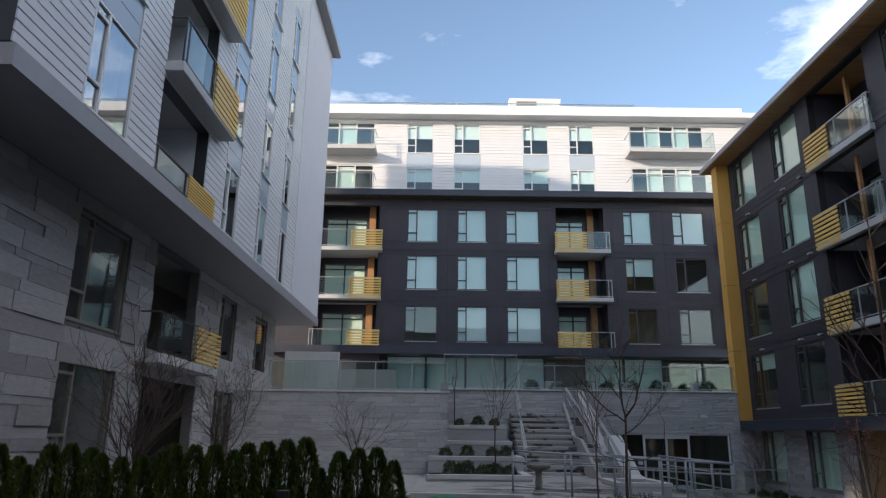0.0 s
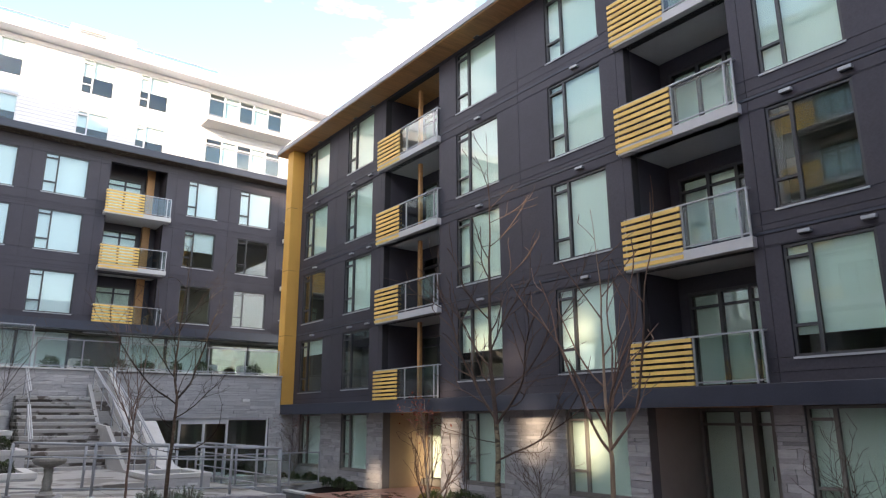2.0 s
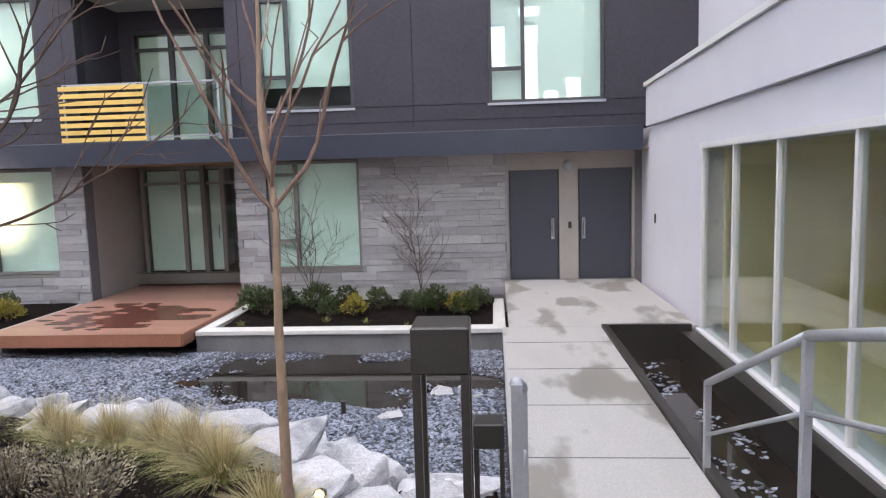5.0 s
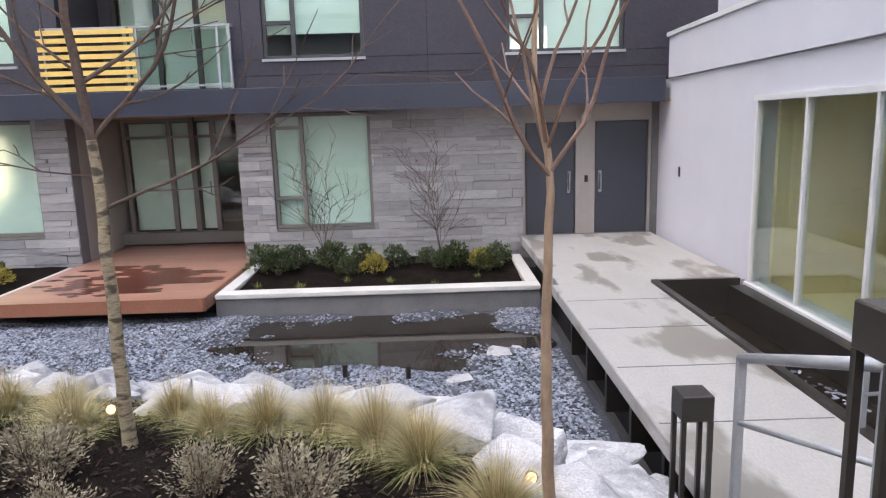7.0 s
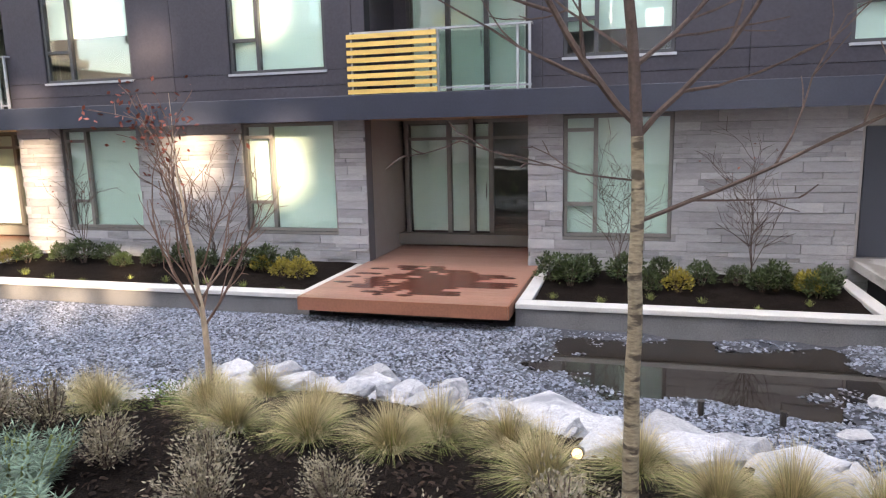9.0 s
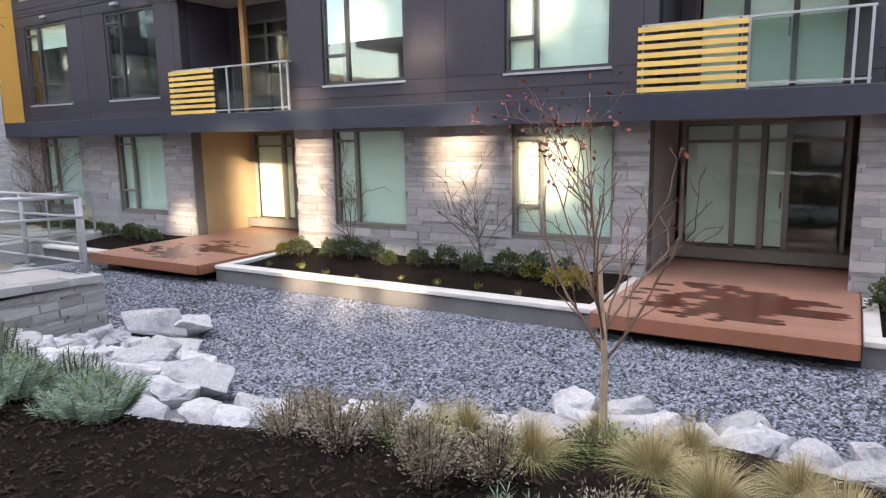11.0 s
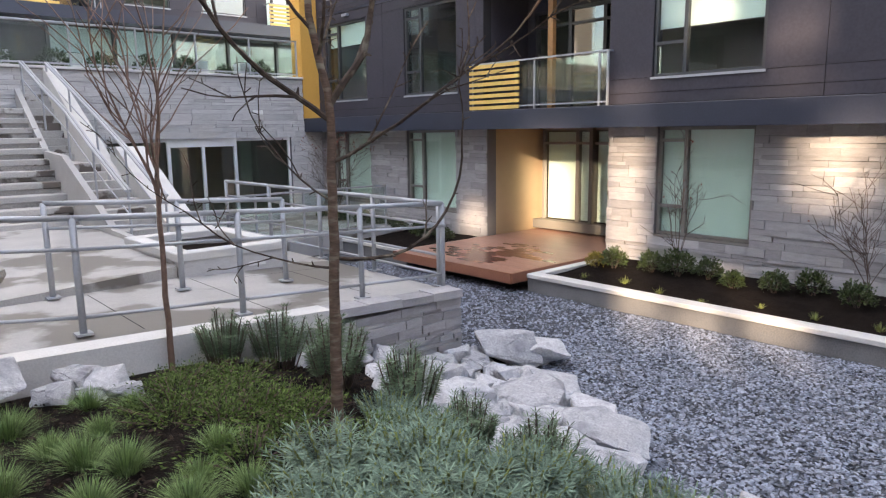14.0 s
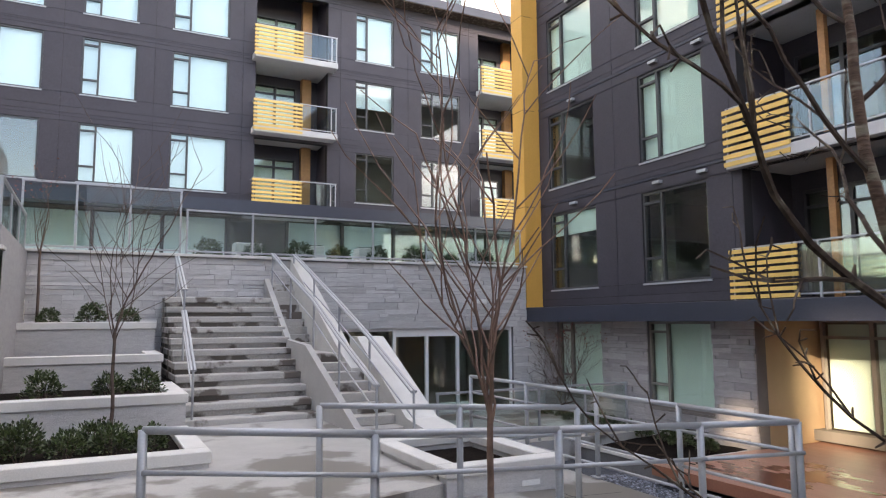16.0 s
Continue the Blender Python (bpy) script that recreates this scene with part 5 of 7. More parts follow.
# ---------------- boulders ----------------
def boulder_mesh(seed, sx, sy, sz):
    rnd = random.Random(seed)
    bm = bmesh.new()
    for _ in range(17):
        v = Vector((rnd.gauss(0, 1), rnd.gauss(0, 1), rnd.gauss(0, 1))).normalized()
        r = rnd.uniform(0.8, 1.12)
        bm.verts.new((v.x * sx * r, v.y * sy * r, max(-0.7, min(0.6 + 0.35 * v.x * rnd.random(), v.z)) * sz * r))
    bmesh.ops.convex_hull(bm, input=bm.verts)
    loose = [v for v in bm.verts if not v.link_faces]
    bmesh.ops.delete(bm, geom=loose, context='VERTS')
    bmesh.ops.bevel(bm, geom=list(bm.edges), offset=0.02, segments=1, affect='EDGES')
    bmesh.ops.subdivide_edges(bm, edges=[e for e in bm.edges if e.calc_length() > 0.2], cuts=3, use_grid_fill=True)
    bmesh.ops.triangulate(bm, faces=bm.faces)
    for v in bm.verts:
        p = v.co * 2.4 + Vector((seed * 1.7, 0, 0))
        c = noise.cell(p * 1.3)
        v.co += v.co.normalized() * (0.045 * noise.noise(p) + 0.035 * noise.noise(p * 2.7) + 0.02 * noise.noise(p * 7) + 0.02 * c)
    return mesh_of("boulder", bm, M_ROCK)


ROCK_MESH = [boulder_mesh(s, random.Random(s).uniform(0.8, 1.2), random.Random(s + 50).uniform(0.55, 0.95), random.Random(s + 90).uniform(0.5, 0.85)) for s in range(14)]


def boulder(x, y, size, k, z=None, rz=0.0, flat=1.0, label="angular pale granite boulder at the pond edge"):
    ob = new("boulder", ROCK_MESH[k % 14])
    g = bed_z(x, y) if x > rock_x(y) else soil_z(x, y)
    ob.matrix_world = pose(x, y, (g if z is None else max(z, g - 0.08 * size)) + 0.28 * size * flat, 8 * math.sin(k * 3.1), 8 * math.cos(k * 1.7), rz) @ Matrix.Diagonal((size, size, size * flat, 1))
    return tagged(ob, label, "boulder", "pond boulders")


rnd = random.Random(5)
k = 0
y = 6.75
while y < 20.0:
    big = rnd.random() < 0.4
    s = rnd.uniform(0.24, 0.36) if big else rnd.uniform(0.14, 0.24)
    boulder(rock_x(y) + rnd.uniform(-0.25, 0.2), y, s, k, rz=rnd.uniform(0, 360))
    k += 1
    if rnd.random() < 0.85:
        boulder(rock_x(y) - rnd.uniform(0.35, 0.7), y + rnd.uniform(-0.2, 0.2), rnd.uniform(0.12, 0.26), k, rz=rnd.uniform(0, 360), label="smaller pale granite rock in the mulch")
        k += 1
    if rnd.random() < 0.6:
        boulder(rock_x(y) + rnd.uniform(0.3, 0.65), y + rnd.uniform(-0.2, 0.2), rnd.uniform(0.1, 0.2), k, rz=rnd.uniform(0, 360), label="small pale granite rock on the gravel")
        k += 1
    y += s * 0.95
for x, y, s, fl, z in ((-7.65, 15.66, 0.45, 0.8, -0.3), (-7.13, 14.72, 0.48, 0.7, -0.4), (-6.84, 14.39, 0.36, 0.9, -0.45), (-6.21, 13.21, 0.48, 0.9, -0.5), (-6.14, 12.79, 0.5, 0.9, -0.5), (-6.25, 12.0, 0.42, 1.0, -0.5), (-6.55, 11.18, 0.36, 0.9, -0.45), (-6.64, 10.37, 0.85, 0.5, -0.45), (-7.01, 10.0, 0.55, 0.6, -0.35), (-7.33, 9.4, 0.5, 0.7, -0.35), (-7.39, 8.68, 0.5, 0.7, -0.4), (-8.28, 8.02, 0.5, 0.7, -0.25), (-7.6, 7.72, 0.42, 0.7, -0.5), (-8.26, 15.8, 0.42, 0.8, -0.1), (-7.9, 15.47, 0.52, 0.8, -0.15), (-7.39, 14.9, 0.5, 0.8, -0.25), (-8.6, 16.3, 0.4, 0.8, -0.05), (-5.35, 19.75, 0.75, 0.8, -0.66), (-6.5, 18.6, 0.85, 0.6, -0.6), (-7.0, 17.5, 0.6, 0.7, -0.5), (-8.0, 6.98, 0.75, 0.55, -0.4), (-8.6, 6.8, 0.6, 0.5, -0.2), (-5.9, 10.0, 0.75, 0.5, -0.6), (-6.0, 11.0, 0.6, 0.6, -0.55), (-6.9, 9.0, 0.5, 0.8, -0.5), (-7.2, 19.5, 0.45, 0.8, -0.4), (-6.9, 19.9, 0.4, 0.7, -0.5), (-6.2, 20.0, 0.35, 0.8, -0.66), (-8.2, 19.2, 0.4, 0.7, -0.1), (-8.0, 18.2, 0.4, 0.7, -0.2), (-7.7, 16.9, 0.4, 0.8, -0.3), (-8.4, 18.7, 0.42, 0.8, -0.1), (-7.8, 19.0, 0.38, 0.9, -0.2), (-7.2, 18.1, 0.5, 0.8, -0.45), (-8.4, 17.2, 0.35, 0.8, 0.0), (-8.9, 7.1, 0.5, 0.6, -0.25), (-9.35, 6.9, 0.5, 0.5, -0.3), (-8.3, 7.7, 0.45, 0.7, -0.3), (-9.0, 6.75, 0.35, 0.6, -0.35)):
    boulder(x, y, s * 0.8, k, z=z, rz=37 * k, flat=fl, label="large pale granite boulder at the pond edge")
    k += 1
for x, y, s in ((-5.95, 13.55, 0.26), (-6.25, 13.5, 0.24), (-5.95, 13.05, 0.33), (-6.05, 12.7, 0.26), (-5.78, 12.1, 0.28), (-5.98, 11.3, 0.27)):
    boulder(x, y, s, k, z=-0.42, rz=83 * k, flat=1.15, label="upright pale granite rock standing at the pond edge")
    k += 1
for x, y, s in ((-4.53, 7.25, 0.2), (-4.3, 7.0, 0.12), (-5.44, 7.76, 0.16), (-4.7, 6.8, 0.11)):
    boulder(x, y, s, k, rz=50 * k, flat=0.5, label="loose pale stone lying on the gravel")
    k += 1
for x, y in ((-5.2, 9.0), (-5.3, 8.3)):
    w = thing("pond_spout", pose(x, y, -0.68), "short black pipe standing in the gravel", "pipe", "pond pipes")
    part("pipe", tube(bmesh.new(), (0, 0, 0), (0, 0, 0.16), 0.03), M_BLACK, w)
    part("cap", tube(bmesh.new(), (0, 0, 0.16), (0, 0, 0.18), 0.036), M_BLACK, w)


# ---------------- plants ----------------
def leaf_quad(bm, p, d, n, ln, wd):
    """One pointed leaf from p along d."""
    s = d.cross(n)
    if s.length < 1e-4:
        s = d.orthogonal()
    s = s.normalized() * wd * 0.5
    a = bm.verts.new(p)
    b = bm.verts.new(p + d * ln * 0.5 + s)
    c = bm.verts.new(p + d * ln)
    e = bm.verts.new(p + d * ln * 0.5 - s)
    bm.faces.new((a, b, c, e))


def shrub_parts(seed, rad, hgt, n, leaf, stems=22):
    rnd = random.Random(seed)
    bl, bs = bmesh.new(), bmesh.new()
    tips = []
    for _ in range(stems):
        a, t = rnd.uniform(0, 6.28), rnd.uniform(0.2, 1)
        tip = Vector((math.cos(a) * rad * t, math.sin(a) * rad * t, hgt * rnd.uniform(0.55, 1) * (1.1 - 0.4 * t)))
        tube(bs, (0.03 * math.cos(a), 0.03 * math.sin(a), -0.03), tip, 0.008, 0.003, seg=4)
        tips.append(tip)
    for _ in range(n):
        t = rnd.choice(tips)
        p = t * rnd.uniform(0.35, 1.05) + Vector((rnd.gauss(0, 0.15 * rad), rnd.gauss(0, 0.15 * rad), rnd.gauss(0, 0.1 * hgt)))
        if p.z < 0.02:
            p.z = 0.02 + rnd.random() * 0.1
        d = (Vector((p.x, p.y, p.z * 0.4)).normalized() + Vector((rnd.gauss(0, 0.5), rnd.gauss(0, 0.5), rnd.gauss(0.2, 0.5)))).normalized()
        leaf_quad(bl, p, d, Vector((rnd.gauss(0, 1), rnd.gauss(0, 1), 1)).normalized(), leaf * rnd.uniform(0.7, 1.3), leaf * 0.36)
    return bl, bs


def dense_shrub(name, seed, rad, hgt, n, leaf, lm, label, group):
    """Rounded leafy bush: uneven dome of small leaves over short stems."""
    rnd = random.Random(seed)
    ob = thing(name, pose(0, 0, -50), label, "shrub", group)
    bl, bs = bmesh.new(), bmesh.new()
    for k in range(7):
        a = k * 0.9 + rnd.random()
        tube(bs, (0.02 * math.cos(a), 0.02 * math.sin(a), -0.03), (0.6 * rad * math.cos(a), 0.6 * rad * math.sin(a), hgt * 0.75), 0.008, 0.003, seg=4)
    for _ in range(n):
        a, e = rnd.uniform(0, 6.28), math.asin(rnd.uniform(-0.15, 1))
        u = Vector((math.cos(a) * math.cos(e), math.sin(a) * math.cos(e), math.sin(e)))
        r = (0.55 + 0.45 * math.sqrt(rnd.random())) * (0.9 + 0.45 * noise.noise(u * 2.3 + Vector((seed, 0, 0))))
        p = Vector((u.x * rad * r, u.y * rad * r, 0.3 * hgt + u.z * hgt * 0.7 * r))
        d = (u + Vector((rnd.gauss(0, 0.5), rnd.gauss(0, 0.5), rnd.gauss(0.25, 0.4)))).normalized()
        leaf_quad(bl, p, d, Vector((rnd.gauss(0, 1), rnd.gauss(0, 1), 1)).normalized(), leaf * rnd.uniform(0.7, 1.3), leaf * 0.5)
    part("foliage", bl, lm, ob)
    part("woody_base", bs, M_TWIG, ob)["kind"] = "stuff"
    return ob


def make_shrub(name, seed, rad, hgt, n, leaf, lm, sm, label, cat, group):
    ob = thing(name, pose(0, 0, -50), label, cat, group)
    bl, bs = shrub_parts(seed, rad, hgt, n, leaf)
    part("foliage", bl, lm, ob)
    part("woody_base", bs, sm, ob)["kind"] = "stuff"
    return ob


def make_grass(name, seed, n, hgt, spread, mat, label, group, droop=0.6, wd=0.006, mat2=None):
    rnd = random.Random(seed)
    ob = thing(name, pose(0, 0, -50), label, "grass", group)
    b1, b2 = bmesh.new(), bmesh.new()
    for k in range(n):
        bm = b1 if (mat2 is None or rnd.random() < 0.55) else b2
        a = rnd.uniform(0, 6.28)
        lean = rnd.uniform(0.05, 1.0) * spread
        h = hgt * rnd.uniform(0.55, 1.05) * (0.6 if bm is b2 else 1)
        u = Vector((math.cos(a), math.sin(a), 0))
        s = Vector((-u.y, u.x, 0)) * wd
        base = u * rnd.uniform(0, 0.06)
        pr = None
        for t in (0, 0.35, 0.7, 1.0):
            p = base + u * lean * (t ** 1.6) + Vector((0, 0, h * (t - droop * lean / max(spread, 0.01) * 0.55 * t * t) - 0.02))
            w = s * (1 - t * 0.85)
            cur = (bm.verts.new(p - w), bm.verts.new(p + w))
            if pr:
                bm.faces.new((pr[0], pr[1], cur[1], cur[0]))
            pr = cur
    part("foliage", b1, mat, ob)
    if mat2 is not None:
        part("foliage", b2, mat2, ob)
    else:
        b2.free()
    return ob


def make_whorl(name, seed, stems, hgt, rad, mat, label, group, leaf=0.085, rows=9, cat="shrub", start=0.35, slim=0.2, stem=None):
    """Evergreen spurge: upright stems ringed by narrow leaves, with a rosette on top."""
    rnd = random.Random(seed)
    ob = thing(name, pose(0, 0, -50), label, cat, group)
    bl, bs = bmesh.new(), bmesh.new()
    for _ in range(stems):
        a, t = rnd.uniform(0, 6.28), math.sqrt(rnd.random())
        h = hgt * rnd.uniform(0.75, 1.05) * (1.05 - 0.35 * t)
        foot = Vector((math.cos(a) * rad * 0.45 * t, math.sin(a) * rad * 0.45 * t, -0.03))
        tip = Vector((math.cos(a) * rad * t, math.sin(a) * rad * t, h))
        tube(bs, foot, tip, 0.007, 0.005, seg=4)
        ax = (tip - foot).normalized()
        for r in range(rows):
            q = foot.lerp(tip, start + (1 - start) * r / (rows - 1))
            ln = leaf * (0.8 + 0.3 * rnd.random())
            for j in range(7):
                b = j * 0.9 + r * 0.5 + rnd.uniform(-0.2, 0.2)
                u = Vector((math.cos(b), math.sin(b), 0.55 if r == rows - 1 else 0.12 - 0.25 * (1 - r / rows)))
                leaf_quad(bl, q, u.normalized(), ax, ln, leaf * slim)
    part("foliage", bl, mat, ob)
    part("woody_base", bs, stem or M_GRASS, ob)["kind"] = "stuff"
    return ob


def scatter(protos, spots, seed, lo=0.85, hi=1.15, zfun=soil_z):
    rnd = random.Random(seed)
    for x, y in spots:
        p = rnd.choice(protos)
        s = rnd.uniform(lo, hi)
        m = pose(x, y, zfun(x, y) - 0.01, 0, 0, rnd.uniform(0, 360)) @ Matrix.Diagonal((s, s, s, 1))
        c = copy_thing(p, pose(0, 0, 0))
        c.matrix_basis = m


def discard(protos):
    for p in protos:
        for o in list(p.children_recursive) + [p]:
            bpy.data.objects.remove(o)


straw = [make_grass("ornamental_grass", s, 1250, 0.44, 0.36, M_STRAW, "clump of straw-coloured feather grass with green base", "feather grasses", mat2=M_GRASS, wd=0.0022, droop=1.15) for s in (1, 2, 3)]
scatter(straw, [(-8.22, 10.72), (-8.52, 10.9), (-7.97, 11.6), (-8.52, 11.4), (-8.17, 12.3), (-8.42, 12.9), (-8.72, 10.05), (-8.27, 10.3), (-8.72, 9.25), (-8.37, 9.6), (-8.82, 8.6), (-9.22, 8.06), (-8.72, 8.95), (-9.52, 7.7), (-8.42, 11.95), (-7.72, 13.7), (-7.42, 14.1), (-7.22, 12.9), (-7.62, 12.2), (-9.02, 8.3)], 3, 0.78, 1.05)
discard(straw)
lav = [make_shrub("lavender_shrub", 20 + s, 0.22, 0.34, 2000, 0.026, M_GREYLV, M_TWIG, "dry grey-brown lavender shrub in mulch", "shrub", "lavender shrubs") for s in range(3)]
scatter(lav, [(-9.13, 12.25), (-9.08, 11.65), (-8.78, 12.95), (-8.63, 13.5), (-9.03, 13.2), (-9.48, 9.05), (-9.28, 9.9), (-9.23, 10.9), (-9.63, 8.6), (-9.78, 9.6), (-9.58, 10.4), (-8.38, 13.9), (-8.88, 13.9), (-8.28, 14.6), (-8.78, 14.4), (-9.48, 11.4)], 4, 0.75, 1.1)
discard(lav)
euph = [make_whorl("evergreen_spurge", 40 + s, 48, 0.27, 0.33, M_BLUE, "blue-green evergreen spurge with narrow whorled leaves", "spurge shrubs", leaf=0.062, rows=12, slim=0.12) for s in range(3)]
scatter(euph, [(-9.75, 16.68), (-10.15, 16.88), (-9.92, 15.84), (-10.06, 16.11), (-10.25, 16.33), (-10.46, 16.58), (-9.55, 16.18), (-9.89, 16.53), (-10.55, 16.23), (-10.30, 15.93), (-9.95, 16.23), (-9.5, 12.45), (-9.7, 12.7), (-9.75, 12.3), (-10.35, 15.68), (-9.2, 17.75), (-9.4, 17.15), (-9.15, 16.6), (-9.0, 16.2), (-9.2, 15.8), (-9.35, 15.5)], 5, 0.85, 1.15)
upr = [make_whorl("upright_evergreen_shrub", 60 + s, 42, 0.56, 0.26, M_UPR, "upright grey-green shrub with bare lower stems", "upright shrubs", leaf=0.062, rows=11, start=0.5, slim=0.16, stem=M_TWIG) for s in range(3)]
scatter(upr, [(-8.7, 18.13), (-8.85, 17.32), (-8.7, 16.78), (-9.5, 19.75), (-9.05, 19.6), (-9.0, 18.75)], 6, 0.9, 1.15)
discard(euph + upr)
fesc = [make_grass("fescue_tuft", 80 + s, 480, 0.22, 0.19, M_FESC, "low tuft of green fescue grass", "fescue tufts", droop=0.8, wd=0.0026) for s in range(3)]
scatter(fesc, [(-11.3, 18.8), (-11.6, 19.0), (-11.55, 18.3), (-10.9, 18.35), (-11.2, 18.2), (-11.1, 17.9), (-10.95, 17.7), (-11.5, 17.8), (-10.7, 17.34), (-10.55, 17.07), (-10.49, 17.6), (-10.6, 18.7), (-10.8, 19.0), (-11.7, 17.6), (-10.85, 17.1), (-11.2, 17.4)], 7, 0.8, 1.2)
discard(fesc)
cover = [make_shrub("groundcover_shrub", 100 + s, 0.32, 0.13, 900, 0.026, M_HEATH, M_TWIG, "low spreading green groundcover shrub", "shrub", "groundcover shrubs") for s in range(3)]
scatter(cover, [(-10.24, 18.35), (-10.07, 18.0), (-9.87, 17.75), (-9.83, 18.15), (-10.3, 17.95), (-10.1, 17.6), (-9.7, 19.0), (-9.6, 17.4), (-10.35, 18.6), (-10.5, 18.3), (-9.95, 18.6), (-9.5, 18.3), (-10.4, 17.4), (-10.2, 19.0), (-9.95, 19.3), (-8.0, 12.6), (-8.5, 13.6)], 8, 0.9, 1.3)
discard(cover)


def bed(x, y):
    return -0.43 + 0.13 * (x + 2.27) / 2.2


grn = [dense_shrub("evergreen_shrub", 120 + s, 0.27, 0.44, 900, 0.055, M_LEAF, "small rounded glossy dark green shrub in a planter", "planter shrubs") for s in range(4)]
yel = [dense_shrub("variegated_shrub", 140 + s, 0.24, 0.38, 750, 0.05, M_YLEAF, "small yellow-leaved shrub in a planter", "yellow planter shrubs") for s in range(2)]
rnd = random.Random(9)
spots = []
for y0, y1, dy in ((6.9, 11.0, 0.62), (15.6, 21.9, 0.62), (26.4, 32.8, 0.65)):
    y = y0
    while y < y1:
        spots.append((-0.75 + rnd.uniform(-0.2, 0.2), y))
        if y1 < 12 and rnd.random() < 0.55:
            spots.append((-1.15 + rnd.uniform(-0.15, 0.15), y + 0.2))
        y += dy * rnd.uniform(0.8, 1.2)
scatter(grn, spots, 10, 0.7, 1.15, bed)
scatter(yel, [(-1.3, 15.2), (-1.2, 15.6), (-0.9, 16.2), (-1.0, 21.9), (-1.2, 9.0), (-1.1, 7.2)], 11, 0.8, 1.1, bed)
tuft = [make_grass("grass_tuft", 160, 40, 0.16, 0.12, M_GRASS, "tiny pale grass tuft in planter soil", "planter grass tufts", droop=0.6)]
scatter(tuft, [(-1.8 + rnd.uniform(-0.2, 0.2), y) for y in list(np.arange(7.3, 11, 0.7)) + list(np.arange(15.2, 22, 0.8))], 12, 0.7, 1.1, bed)
TIERS = ((-13.4, 25.7, 0.74), (-12.9, 25.8, 0.74), (-12.4, 25.6, 0.74), (-11.9, 25.7, 0.74), (-11.5, 25.6, 0.74), (-13.1, 26.2, 0.74), (-12.1, 26.2, 0.74), (-13.6, 28.0, 1.22), (-12.8, 28.1, 1.22), (-11.9, 28.0, 1.22), (-11.4, 28.1, 1.22), (-13.0, 32.3, 2.32), (-12.2, 32.3, 2.32), (-11.5, 32.3, 2.32))
for x, y, z in TIERS:
    scatter(grn, [(x, y)], int(-x * 100), 0.75, 1.1, lambda a, b: z)
# potted greens on the terrace edge
for kx in range(8):
    scatter(grn, [(-9.6 + kx * 1.15, PY + 1.0)], kx + 30, 1.0, 1.5, lambda a, b: 3.92)
scatter(grn, [(-1.0 - 0.8 * q, 3.45) for q in range(6)], 77, 0.35, 0.6, lambda a, b: 3.45)
discard(grn + yel + tuft)


# hedge cedars
def cedar(seed):
    rnd = random.Random(seed)
    ob = thing("cedar", pose(0, 0, -50), "dense green columnar hedge cedar", "tree", "hedge cedars")
    bl = bmesh.new()
    for _ in range(2600):
        t = rnd.random() ** 0.8
        r = 0.42 * (1 - t) ** 0.55 * (0.75 + 0.3 * math.sqrt(rnd.random()))
        a = rnd.uniform(0, 6.28)
        p = Vector((math.cos(a) * r, math.sin(a) * r, 0.1 + 1.75 * t))
        d = (Vector((math.cos(a) * 0.55, math.sin(a) * 0.55, 1.0)) + Vector((rnd.gauss(0, 0.3), rnd.gauss(0, 0.3), 0))).normalized()
        leaf_quad(bl, p, d, Vector((math.cos(a + 1), math.sin(a + 1), 0.2)), rnd.uniform(0.09, 0.17), 0.035)
    part("foliage", bl, M_CEDAR, ob)
    part("trunk", tube(bmesh.new(), (0, 0, -0.05), (0, 0, 1.5), 0.05, 0.01), M_BARKD, ob)
    return ob


ced = [cedar(s) for s in (1, 2)]
scatter(ced, [(-14.5 - 0.29 * q, 13.6 + 0.09 * (q * 7 % 4)) for q in range(25)], 13, 0.56, 0.8)
discard(ced)


